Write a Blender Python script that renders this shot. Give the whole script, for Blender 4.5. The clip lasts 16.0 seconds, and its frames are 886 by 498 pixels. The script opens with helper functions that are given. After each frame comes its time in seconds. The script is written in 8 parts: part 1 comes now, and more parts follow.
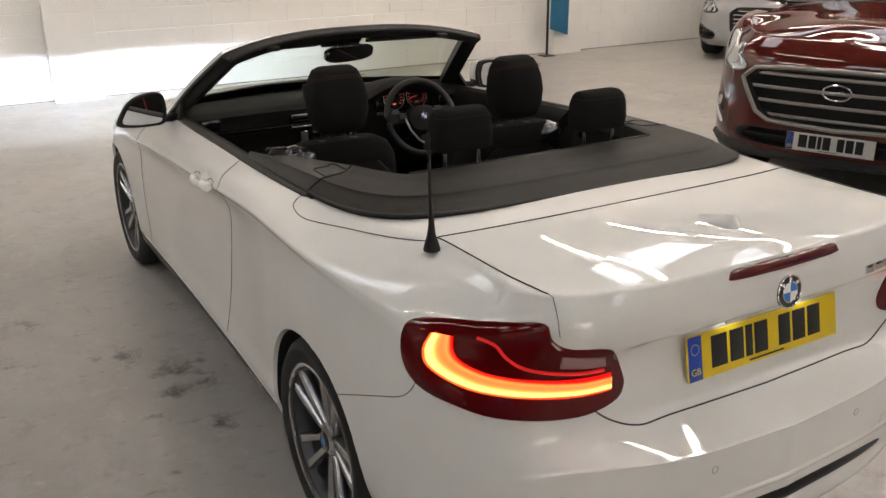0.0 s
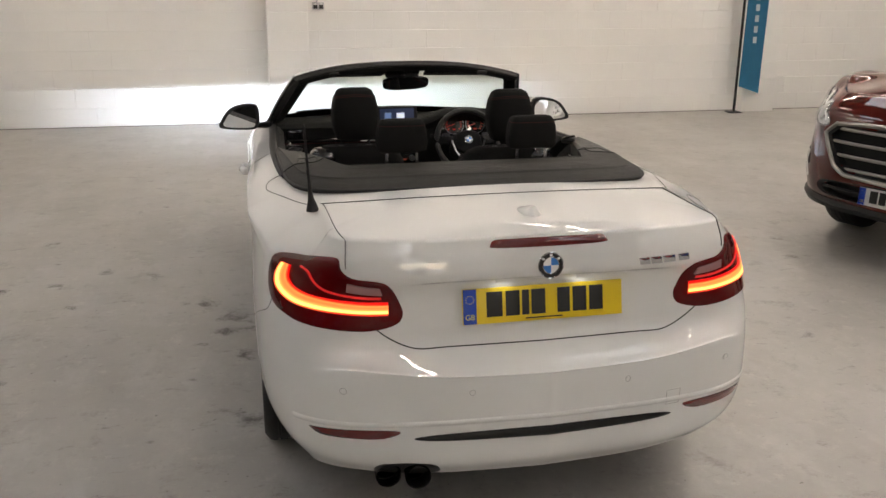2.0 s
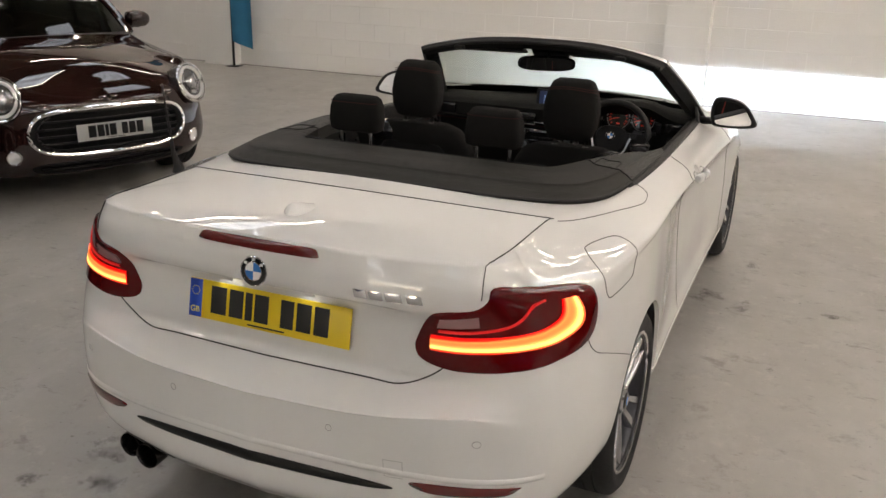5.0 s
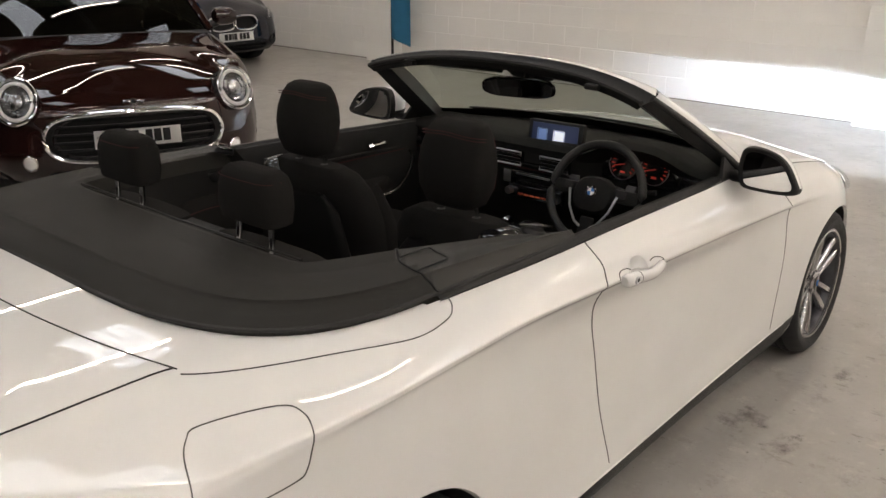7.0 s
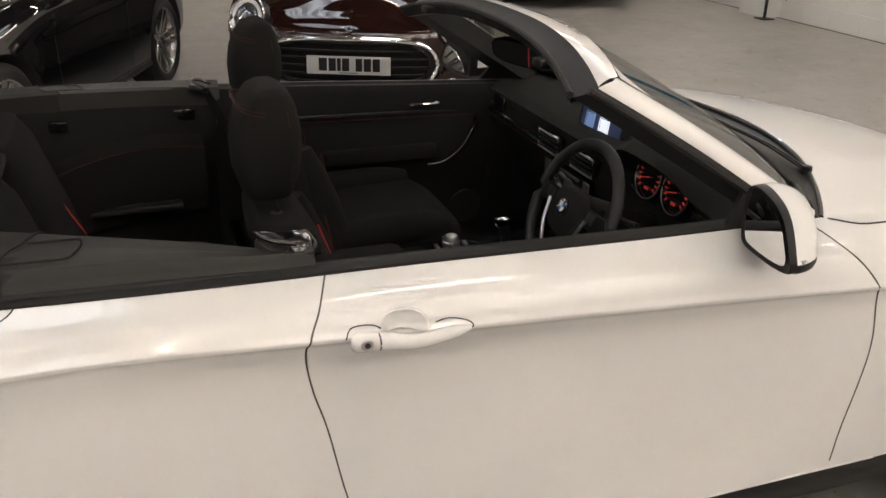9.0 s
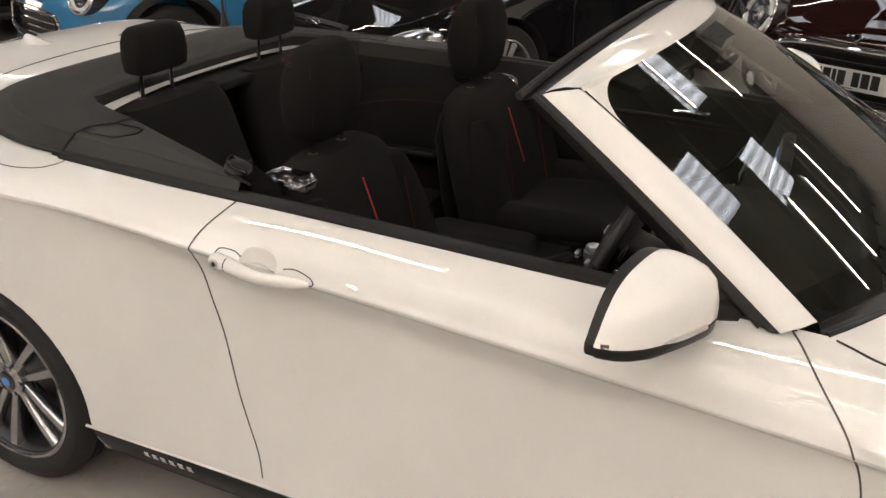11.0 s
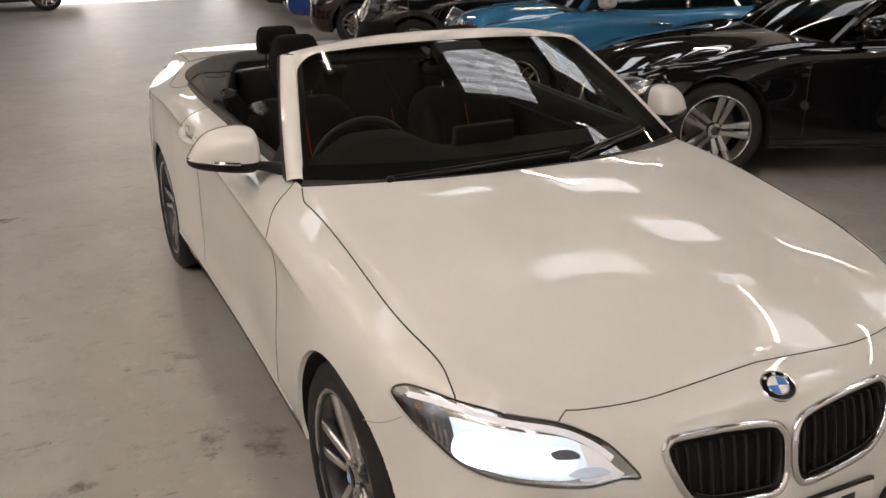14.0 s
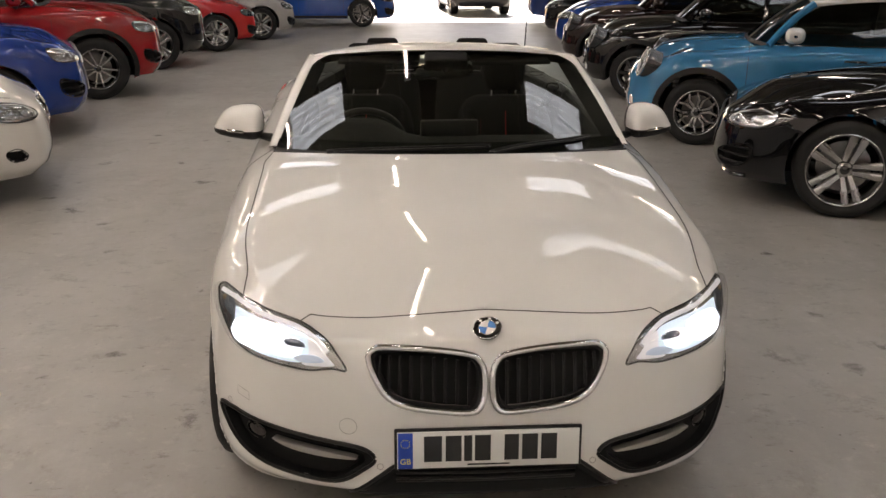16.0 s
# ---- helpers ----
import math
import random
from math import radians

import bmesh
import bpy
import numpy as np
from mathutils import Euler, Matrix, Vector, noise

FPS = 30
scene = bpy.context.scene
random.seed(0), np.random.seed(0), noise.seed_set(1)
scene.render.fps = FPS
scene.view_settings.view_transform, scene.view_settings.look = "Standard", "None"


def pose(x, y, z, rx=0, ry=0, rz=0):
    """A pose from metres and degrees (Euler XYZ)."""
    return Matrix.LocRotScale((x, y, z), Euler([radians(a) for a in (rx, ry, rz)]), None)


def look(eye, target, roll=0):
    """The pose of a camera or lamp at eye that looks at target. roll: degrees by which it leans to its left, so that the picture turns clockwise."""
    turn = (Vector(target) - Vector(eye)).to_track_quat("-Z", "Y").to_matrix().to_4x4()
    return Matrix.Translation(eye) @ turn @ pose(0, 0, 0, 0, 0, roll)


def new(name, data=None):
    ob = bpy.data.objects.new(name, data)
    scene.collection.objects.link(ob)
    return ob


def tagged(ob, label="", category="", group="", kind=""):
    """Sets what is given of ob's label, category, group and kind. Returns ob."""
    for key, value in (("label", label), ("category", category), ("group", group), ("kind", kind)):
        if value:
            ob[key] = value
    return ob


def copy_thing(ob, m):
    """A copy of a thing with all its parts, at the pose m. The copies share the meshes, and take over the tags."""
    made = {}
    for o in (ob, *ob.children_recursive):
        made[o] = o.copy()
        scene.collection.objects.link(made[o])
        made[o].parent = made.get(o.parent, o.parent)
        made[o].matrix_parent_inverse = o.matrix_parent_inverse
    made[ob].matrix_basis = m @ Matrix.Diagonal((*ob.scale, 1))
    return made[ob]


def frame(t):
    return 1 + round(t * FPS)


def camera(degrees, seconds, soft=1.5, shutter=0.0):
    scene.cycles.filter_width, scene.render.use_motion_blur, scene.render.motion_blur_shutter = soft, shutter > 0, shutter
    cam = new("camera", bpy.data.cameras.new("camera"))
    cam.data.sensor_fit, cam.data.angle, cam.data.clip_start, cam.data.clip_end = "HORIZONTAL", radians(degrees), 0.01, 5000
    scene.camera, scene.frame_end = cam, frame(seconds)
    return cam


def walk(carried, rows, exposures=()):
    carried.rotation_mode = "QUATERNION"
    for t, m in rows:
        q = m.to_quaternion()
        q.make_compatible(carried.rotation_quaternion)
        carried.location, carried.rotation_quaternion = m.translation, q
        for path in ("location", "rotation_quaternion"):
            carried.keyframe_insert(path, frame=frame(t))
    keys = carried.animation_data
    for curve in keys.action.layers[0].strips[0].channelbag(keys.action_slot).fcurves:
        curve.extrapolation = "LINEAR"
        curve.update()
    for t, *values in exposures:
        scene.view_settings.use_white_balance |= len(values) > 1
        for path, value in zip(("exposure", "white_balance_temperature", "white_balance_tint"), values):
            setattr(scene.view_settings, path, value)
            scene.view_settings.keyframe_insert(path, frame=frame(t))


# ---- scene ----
cam = camera(53.1, 16.0)
PATH = [
    (0, (-1.658, -3.484, 1.76), (-0.723, -1.858, 1.064), -0.6),
    (0.5, (-1.593, -3.916, 1.773), (-0.745, -2.223, 1.129), -0.3),
    (1, (-1.448, -4.323, 1.756), (-0.725, -2.557, 1.157), -0.1),
    (1.5, (-1.203, -4.553, 1.75), (-0.605, -2.734, 1.173), 0.3),
    (2, (-0.876, -4.635, 1.761), (-0.455, -2.77, 1.175), 0.4),
    (2.5, (-0.468, -4.751, 1.758), (-0.255, -2.851, 1.17), 0.0),
    (3, (-0.106, -4.729, 1.736), (-0.083, -2.82, 1.14), -0.5),
    (3.5, (0.303, -4.685, 1.737), (0.095, -2.789, 1.135), -0.0),
    (3.7, (0.475, -4.643, 1.749), (0.18, -2.762, 1.137), 0.2),
    (5.8, (1.674, -3.437, 1.766), (0.685, -1.828, 1.108), 1.0),
    (6, (1.753, -3.276, 1.745), (0.706, -1.703, 1.091), 0.7),
    (6.5, (1.863, -2.872, 1.75), (0.717, -1.373, 1.088), 0.6),
    (7, (1.889, -2.424, 1.746), (0.677, -0.985, 1.066), 0.5),
    (7.5, (1.985, -1.998, 1.727), (0.685, -0.65, 1.026), 0.5),
    (8, (2.038, -1.597, 1.702), (0.637, -0.369, 0.976), 0.7),
    (8.5, (2.126, -1.206, 1.703), (0.56, -0.228, 0.934), 1.1),
    (9, (2.242, -0.837, 1.701), (0.53, -0.195, 0.89), 1.2),
    (9.5, (2.226, -0.462, 1.686), (0.446, -0.14, 0.832), 0.7),
    (10, (2.276, -0.075, 1.697), (0.482, -0.16, 0.818), 0.7),
    (10.2, (2.283, 0.071, 1.709), (0.501, -0.173, 0.835), 0.7),
    (12.3, (1.867, 1.8, 1.676), (0.631, 0.422, 0.918), -1.0),
    (12.5, (1.847, 1.984, 1.684), (0.655, 0.561, 0.941), -0.9),
    (13, (1.778, 2.443, 1.688), (0.69, 0.923, 0.975), -0.9),
    (13.5, (1.605, 2.852, 1.696), (0.652, 1.238, 0.999), -0.6),
    (14, (1.461, 3.263, 1.692), (0.658, 1.565, 1.006), -0.4),
    (14.5, (1.188, 3.583, 1.686), (0.564, 1.809, 1.004), -0.1),
    (15, (0.904, 3.873, 1.688), (0.454, 2.039, 1.028), 0.0),
    (15.5, (0.6, 4.102, 1.703), (0.317, 2.227, 1.068), 0.3),
    (16, (0.298, 4.261, 1.695), (0.158, 2.368, 1.067), 0.5),
]
walk(cam, [(t, look(eye, target, roll)) for t, eye, target, roll in PATH],
     [(t, e, 7150 if t < 12 else 7480, 16.5 if t < 12 else 19) for t, e in ((0, 1.8), (2.5, 1.66), (3.5, 1.66), (6, 1.56), (7, 1.68), (8.5, 1.68), (9, 1.75), (9.5, 1.82), (10.2, 1.8), (12.3, 1.84), (12.5, 1.76), (13, 1.52), (13.5, 1.36), (14, 1.36), (14.5, 1.42), (15, 1.32), (16, 1.34))])


# ---------------------------------------------------------------- light and world
world = bpy.data.worlds.new("world")
scene.world = world
world.use_nodes = True
sky = world.node_tree.nodes.new("ShaderNodeTexSky")
sky.sky_type, sky.sun_disc = "NISHITA", False
sky.sun_elevation, sky.sun_rotation = radians(35), radians(170)
world.node_tree.links.new(sky.outputs[0], world.node_tree.nodes["Background"].inputs[0])
world.node_tree.nodes["Background"].inputs[1].default_value = 0.15

sun = new("sun", bpy.data.lights.new("sun", "SUN"))
sun.data.energy, sun.data.angle, sun.data.color = 5.0, radians(0.5), (1.0, 0.95, 0.88)
sun.matrix_basis = look((0, -40, 28), (0, 0, 0))
LEVEL = 0.2   # the hall's lamps against the daylight outside
SKYLIGHT = 17.0 * LEVEL
TUBE = 82.0
HEADLAMP = 2100.0 * LEVEL


# ---------------------------------------------------------------- materials
def shader(name):
    m = bpy.data.materials.new(name)
    m.use_nodes = True
    nt = m.node_tree
    return m, nt, nt.nodes["Principled BSDF"]


def mat(name, colour, rough=0.5, metal=0.0, coat=0.0, vary=0.0, scale=8.0, bump=0.0, bump_scale=60.0, spec=0.5, flake=0.0):
    """A surface: its colour, wandering by vary at the given scale, with fine relief."""
    m, nt, b = shader(name)
    b.inputs["Base Color"].default_value = (*colour, 1)
    b.inputs["Roughness"].default_value = rough
    b.inputs["Metallic"].default_value = metal
    b.inputs["Coat Weight"].default_value = coat
    b.inputs["Coat Roughness"].default_value = 0.03
    b.inputs["Specular IOR Level"].default_value = spec
    tc = nt.nodes.new("ShaderNodeTexCoord")
    if vary:
        n = nt.nodes.new("ShaderNodeTexNoise")
        n.inputs["Scale"].default_value, n.inputs["Detail"].default_value = scale, 6
        nt.links.new(tc.outputs["Object"], n.inputs["Vector"])
        r = nt.nodes.new("ShaderNodeMix")
        r.data_type = "RGBA"
        r.inputs[6].default_value = (*[c * (1 - vary) for c in colour], 1)
        r.inputs[7].default_value = (*[min(1, c * (1 + vary)) for c in colour], 1)
        nt.links.new(n.outputs["Fac"], r.inputs[0])
        nt.links.new(r.outputs[2], b.inputs["Base Color"])
        q = nt.nodes.new("ShaderNodeMapRange")
        q.inputs[3].default_value, q.inputs[4].default_value = max(0, rough - 0.25 * vary), min(1, rough + 0.25 * vary)
        nt.links.new(n.outputs["Fac"], q.inputs[0])
        nt.links.new(q.outputs[0], b.inputs["Roughness"])
    if bump:
        n2 = nt.nodes.new("ShaderNodeTexNoise")
        n2.inputs["Scale"].default_value, n2.inputs["Detail"].default_value = bump_scale, 4
        nt.links.new(tc.outputs["Object"], n2.inputs["Vector"])
        bp = nt.nodes.new("ShaderNodeBump")
        bp.inputs["Strength"].default_value, bp.inputs["Distance"].default_value = bump, 0.01
        nt.links.new(n2.outputs["Fac"], bp.inputs["Height"])
        nt.links.new(bp.outputs[0], b.inputs["Normal"])
    return m


def glow(name, colour, strength):
    m, nt, b = shader(name)
    b.inputs["Base Color"].default_value = (*colour, 1)
    b.inputs["Emission Color"].default_value = (*colour, 1)
    b.inputs["Emission Strength"].default_value = strength * LEVEL
    return m


def glass(name, colour=(1, 1, 1), rough=0.0, clear=0.85, shine=0.075):
    """A thin pane: part clear, part mirror, by Fresnel gloss."""
    m, nt, b = shader(name)
    nt.nodes.remove(b)
    out = nt.nodes["Material Output"]
    t, g, mix, f = (nt.nodes.new("ShaderNode" + k) for k in ("BsdfTransparent", "BsdfGlossy", "MixShader", "LayerWeight"))
    t.inputs[0].default_value = (*[c * clear for c in colour], 1)
    g.inputs["Roughness"].default_value = rough
    f.inputs["Blend"].default_value = 0.5
    pw, gain = nt.nodes.new("ShaderNodeMath"), nt.nodes.new("ShaderNodeMapRange")
    pw.operation, pw.inputs[1].default_value = "POWER", 5.0
    gain.inputs[3].default_value, gain.inputs[4].default_value = shine, 1.0
    nt.links.new(f.outputs["Facing"], pw.inputs[0])
    nt.links.new(pw.outputs[0], gain.inputs[0])
    nt.links.new(gain.outputs[0], mix.inputs[0])
    nt.links.new(t.outputs[0], mix.inputs[1])
    nt.links.new(g.outputs[0], mix.inputs[2])
    nt.links.new(mix.outputs[0], out.inputs[0])
    return m


def paint(name, colour, flake=0.0, rough=0.35, metal=0.0):
    """Car paint under a clear coat, with a fine flake and a faint film of dust."""
    m, nt, b = shader(name)
    tc, n, v = (nt.nodes.new("ShaderNode" + k) for k in ("TexCoord", "TexNoise", "TexNoise"))
    n.inputs["Scale"].default_value, n.inputs["Detail"].default_value = 3.0, 5
    v.inputs["Scale"].default_value, v.inputs["Detail"].default_value = 900.0, 2
    nt.links.new(tc.outputs["Object"], n.inputs["Vector"])
    nt.links.new(tc.outputs["Object"], v.inputs["Vector"])
    a = nt.nodes.new("ShaderNodeMath")
    a.operation = "ADD"
    nt.links.new(n.outputs["Fac"], a.inputs[0])
    nt.links.new(v.outputs["Fac"], a.inputs[1])
    r = nt.nodes.new("ShaderNodeMapRange")
    r.inputs[1].default_value, r.inputs[2].default_value = 0.6, 1.4
    nt.links.new(a.outputs[0], r.inputs[0])
    mix = nt.nodes.new("ShaderNodeMix")
    mix.data_type = "RGBA"
    k = 0.04 + flake
    mix.inputs[6].default_value = (*[c * (1 - k) for c in colour], 1)
    mix.inputs[7].default_value = (*[min(1, c * (1 + k)) for c in colour], 1)
    nt.links.new(r.outputs[0], mix.inputs[0])
    nt.links.new(mix.outputs[2], b.inputs["Base Color"])
    b.inputs["Roughness"].default_value, b.inputs["Metallic"].default_value = rough, metal
    b.inputs["Coat Weight"].default_value, b.inputs["Coat Roughness"].default_value = 1.0, 0.014
    b.inputs["Coat IOR"].default_value = 1.6
    b.inputs["Specular IOR Level"].default_value = 0.0
    return m


WHITE = paint("pearl_white_paint", (0.735, 0.73, 0.712), 0.02)
SOFT_LINE = mat("soft_joint", (0.30, 0.29, 0.28), 0.5)
SEAM = mat("seam_black", (0.022, 0.021, 0.020), 0.7)
BLACK_PLASTIC = mat("black_plastic", (0.0085, 0.0085, 0.0085), 0.5, spec=0.35, vary=0.2, scale=20, bump=0.15, bump_scale=400)
GLOSS_BLACK = mat("gloss_black", (0.008, 0.008, 0.009), 0.08, coat=1.0)
RUBBER = mat("tyre_rubber", (0.011, 0.011, 0.011), 0.75, vary=0.35, scale=14, bump=0.3, bump_scale=150)
TONNEAU = mat("tonneau_grey", (0.0140, 0.0132, 0.0110), 0.55, spec=0.28, vary=0.15, scale=9, bump=0.5, bump_scale=700)
ARM_PANEL = mat("tonneau_arm_grain", (0.0155, 0.0147, 0.0125), 0.46, spec=0.45, vary=0.15, scale=12, bump=0.35, bump_scale=700)
SCUTTLE = mat("scuttle_black", (0.005, 0.005, 0.005), 0.35, spec=0.35, vary=0.2, scale=25)
FRIT = mat("screen_frit", (0.004, 0.004, 0.004), 0.8, spec=0.1)
JOINT = mat("panel_joint", (0.075, 0.072, 0.068), 0.7, spec=0.2)
LAMP_GREY = mat("lamp_smoke", (0.16, 0.19, 0.24), 0.2, metal=0.6)
BULB = mat("amber_bulb", (0.16, 0.10, 0.05), 0.2, coat=1.0)
CLOTH = mat("black_cloth", (0.0108, 0.0102, 0.0095), 0.95, vary=0.25, scale=25, bump=0.7, bump_scale=900, spec=0.2)
STITCH = mat("red_stitch", (0.045, 0.006, 0.005), 0.9)
RED_LINE = mat("red_seam", (0.36, 0.022, 0.015), 0.8)
INTERIOR = mat("black_interior", (0.0050, 0.0050, 0.0050), 0.6, spec=0.25, vary=0.2, scale=18, bump=0.5, bump_scale=500)
CHROME = mat("chrome", (0.75, 0.75, 0.76), 0.07, metal=1.0)
SATIN = mat("satin_silver", (0.55, 0.55, 0.56), 0.3, metal=1.0, vary=0.08)
RIM = mat("alloy_silver", (0.46, 0.455, 0.45), 0.24, metal=1.0, vary=0.08, scale=30)
BRIGHT_RIM = mat("bright_alloy", (0.66, 0.655, 0.65), 0.26, metal=1.0, vary=0.08, scale=30)
RIM_DARK = mat("alloy_grey", (0.06, 0.06, 0.065), 0.35, metal=0.7, vary=0.2, scale=30)
STEEL = mat("disc_steel", (0.25, 0.24, 0.23), 0.35, metal=1.0, vary=0.3, scale=12)
MIRROR = mat("mirror", (0.9, 0.9, 0.9), 0.01, metal=1.0)
RED_LENS = mat("red_lens", (0.085, 0.0012, 0.002), 0.3, coat=0.8, spec=0.0)
REFLECTOR = mat("red_reflector", (0.11, 0.005, 0.005), 0.2, coat=1.0)
TAIL_HALO = glow("tail_halo", (1.0, 0.006, 0.008), 0.42)
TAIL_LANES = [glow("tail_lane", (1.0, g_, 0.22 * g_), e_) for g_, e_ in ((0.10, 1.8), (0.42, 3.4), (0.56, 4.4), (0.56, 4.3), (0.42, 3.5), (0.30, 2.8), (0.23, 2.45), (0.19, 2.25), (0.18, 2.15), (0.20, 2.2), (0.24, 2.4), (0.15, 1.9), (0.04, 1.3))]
LAMP_GLOW = glow("lamp_glow", (0.78, 0.89, 1.0), 7.5)
LAMP_RING = glow("lamp_ring", (0.80, 0.90, 1.0), 2.4)
LAMP_CHROME = mat("lamp_chrome", (0.5, 0.51, 0.53), 0.15, metal=1.0)


def lens(name, shine=0.07):
    """A clear lamp cover, nearly flat in its gloss."""
    m, nt, b = shader(name)
    nt.nodes.remove(b)
    t, g, mix = (nt.nodes.new("ShaderNode" + k) for k in ("BsdfTransparent", "BsdfGlossy", "MixShader"))
    t.inputs[0].default_value = (0.94, 0.94, 0.94, 1)
    g.inputs["Roughness"].default_value = 0.0
    mix.inputs[0].default_value = shine
    nt.links.new(t.outputs[0], mix.inputs[1])
    nt.links.new(g.outputs[0], mix.inputs[2])
    nt.links.new(mix.outputs[0], nt.nodes["Material Output"].inputs[0])
    return m


CLEAR = lens("clear_lens")
SCREEN_GLASS = glass("windscreen_glass", (0.90, 0.97, 0.90), 0.0, 0.80, 0.13)
YELLOW = mat("plate_yellow", (0.78, 0.56, 0.02), 0.35, vary=0.05)
PLATE_WHITE = mat("plate_white", (0.72, 0.72, 0.70), 0.35, vary=0.05)
PLATE_BLUE = mat("plate_blue", (0.01, 0.06, 0.42), 0.35)
PLATE_STAR = mat("plate_star", (0.75, 0.62, 0.10) , 0.4)
PLATE_BLACK = mat("plate_black", (0.01, 0.01, 0.01), 0.5)
BADGE_BLUE = mat("badge_blue", (0.05, 0.22, 0.6), 0.2, coat=1.0)
BADGE_WHITE = mat("badge_white", (0.8, 0.8, 0.8), 0.2, coat=1.0)
LCD = glow("lcd", (0.25, 0.42, 0.8), 0.3)
LCD_DARK = glow("lcd_dark", (0.03, 0.05, 0.13), 0.25)
LCD_WHITE = glow("lcd_white", (0.75, 0.85, 1.0), 1.1)
DIAL_RED = glow("dial_red", (1.0, 0.08, 0.05), 0.13)
WHEEL_WELL = mat("wheel_well", (0.01, 0.01, 0.01), 0.9)


# ---------------------------------------------------------------- mesh helpers
def part(name, geo, material, parent=None, label="", smooth=True, normals=None):
    """Links geometry (verts, faces) as one mesh object under its parent."""
    verts, faces = geo
    me = bpy.data.meshes.new(name)
    me.from_pydata([tuple(map(float, v)) for v in verts], [], [tuple(map(int, f)) for f in faces])
    me.materials.append(material)
    if smooth:
        me.polygons.foreach_set("use_smooth", [True] * len(me.polygons))
        if normals is None:
            me.set_sharp_from_angle(angle=radians(40))
    me.update()
    if normals is not None:
        me.normals_split_custom_set_from_vertices([normals[tuple(k)] for k in np.rint(np.array(verts, float) * 1e4).astype(int).tolist()])
    ob = new(name, me)
    if parent:
        ob.parent = parent
    if label:
        tagged(ob, label)
    return ob


def shared_normals(geo):
    """Normals over all faces that meet at a place, so that pieces cut from one skin shade as one."""
    V = np.array(geo[0], float)
    uniq, back = np.unique(np.rint(V * 1e4).astype(int), axis=0, return_inverse=True)
    back = np.asarray(back).reshape(-1)
    acc = np.zeros((len(uniq), 3))
    for size in {len(f) for f in geo[1]}:
        F = np.array([f for f in geo[1] if len(f) == size])
        n = np.cross(V[F[:, 2]] - V[F[:, 0]], V[F[:, -1]] - V[F[:, 1]])
        for j in range(size):
            np.add.at(acc, back[F[:, j]], n)
    acc /= np.linalg.norm(acc, axis=1)[:, None] + 1e-12
    return {tuple(k): tuple(n) for k, n in zip(uniq.tolist(), acc)}


def join(*geos):
    verts, faces = [], []
    for v, f in geos:
        k = len(verts)
        verts.extend([tuple(p) for p in v])
        faces.extend([tuple(i + k for i in q) for q in f])
    return verts, faces


def moved(geo, m):
    return [tuple(m @ Vector(v)) for v in geo[0]], geo[1]


def mirrored(geo):
    return [(-v[0], v[1], v[2]) for v in geo[0]], [tuple(reversed(f)) for f in geo[1]]


def grid_geo(P, closed_u=False, closed_v=False, flip=False):
    """Quads over an array of points (n, m, 3)."""
    n, m = P.shape[:2]
    verts = P.reshape(-1, 3)
    faces = []
    for i in range(n if closed_u else n - 1):
        for j in range(m if closed_v else m - 1):
            a, b = i * m + j, i * m + (j + 1) % m
            c, d = ((i + 1) % n) * m + (j + 1) % m, ((i + 1) % n) * m + j
            faces.append((a, d, c, b) if flip else (a, b, c, d))
    return [tuple(v) for v in verts], faces


def box(sx, sy, sz, centre=(0, 0, 0), bevel=0.0, m=None, taper=1.0):
    """A box with rounded edges; taper narrows its top."""
    bm = bmesh.new()
    bmesh.ops.create_cube(bm, size=1)
    for v in bm.verts:
        k = taper if v.co.z > 0 else 1
        v.co = Vector((v.co.x * sx * k, v.co.y * sy * k, v.co.z * sz))
    if bevel:
        bmesh.ops.bevel(bm, geom=bm.edges[:], offset=bevel, segments=2, affect="EDGES", profile=0.5)
    bm.verts.index_update()
    T = Matrix.Translation(centre)
    T = m @ T if m else T
    geo = [tuple(T @ v.co) for v in bm.verts], [tuple(v.index for v in f.verts) for f in bm.faces]
    bm.free()
    return geo


def lathe(profile, n=48, axis="x"):
    """Turns a closed or open profile of (radius, along) about an axis."""
    a = np.linspace(0, 2 * np.pi, n, endpoint=False)
    pr = np.array(profile, float)
    P = np.zeros((n, len(pr), 3))
    c, s = np.cos(a)[:, None], np.sin(a)[:, None]
    r, h = pr[None, :, 0], pr[None, :, 1]
    if axis == "x":
        P[..., 0], P[..., 1], P[..., 2] = h + 0 * c, r * c, r * s
    elif axis == "y":
        P[..., 0], P[..., 1], P[..., 2] = r * c, h + 0 * c, r * s
    else:
        P[..., 0], P[..., 1], P[..., 2] = r * c, r * s, h + 0 * c
    return grid_geo(P, closed_u=True)


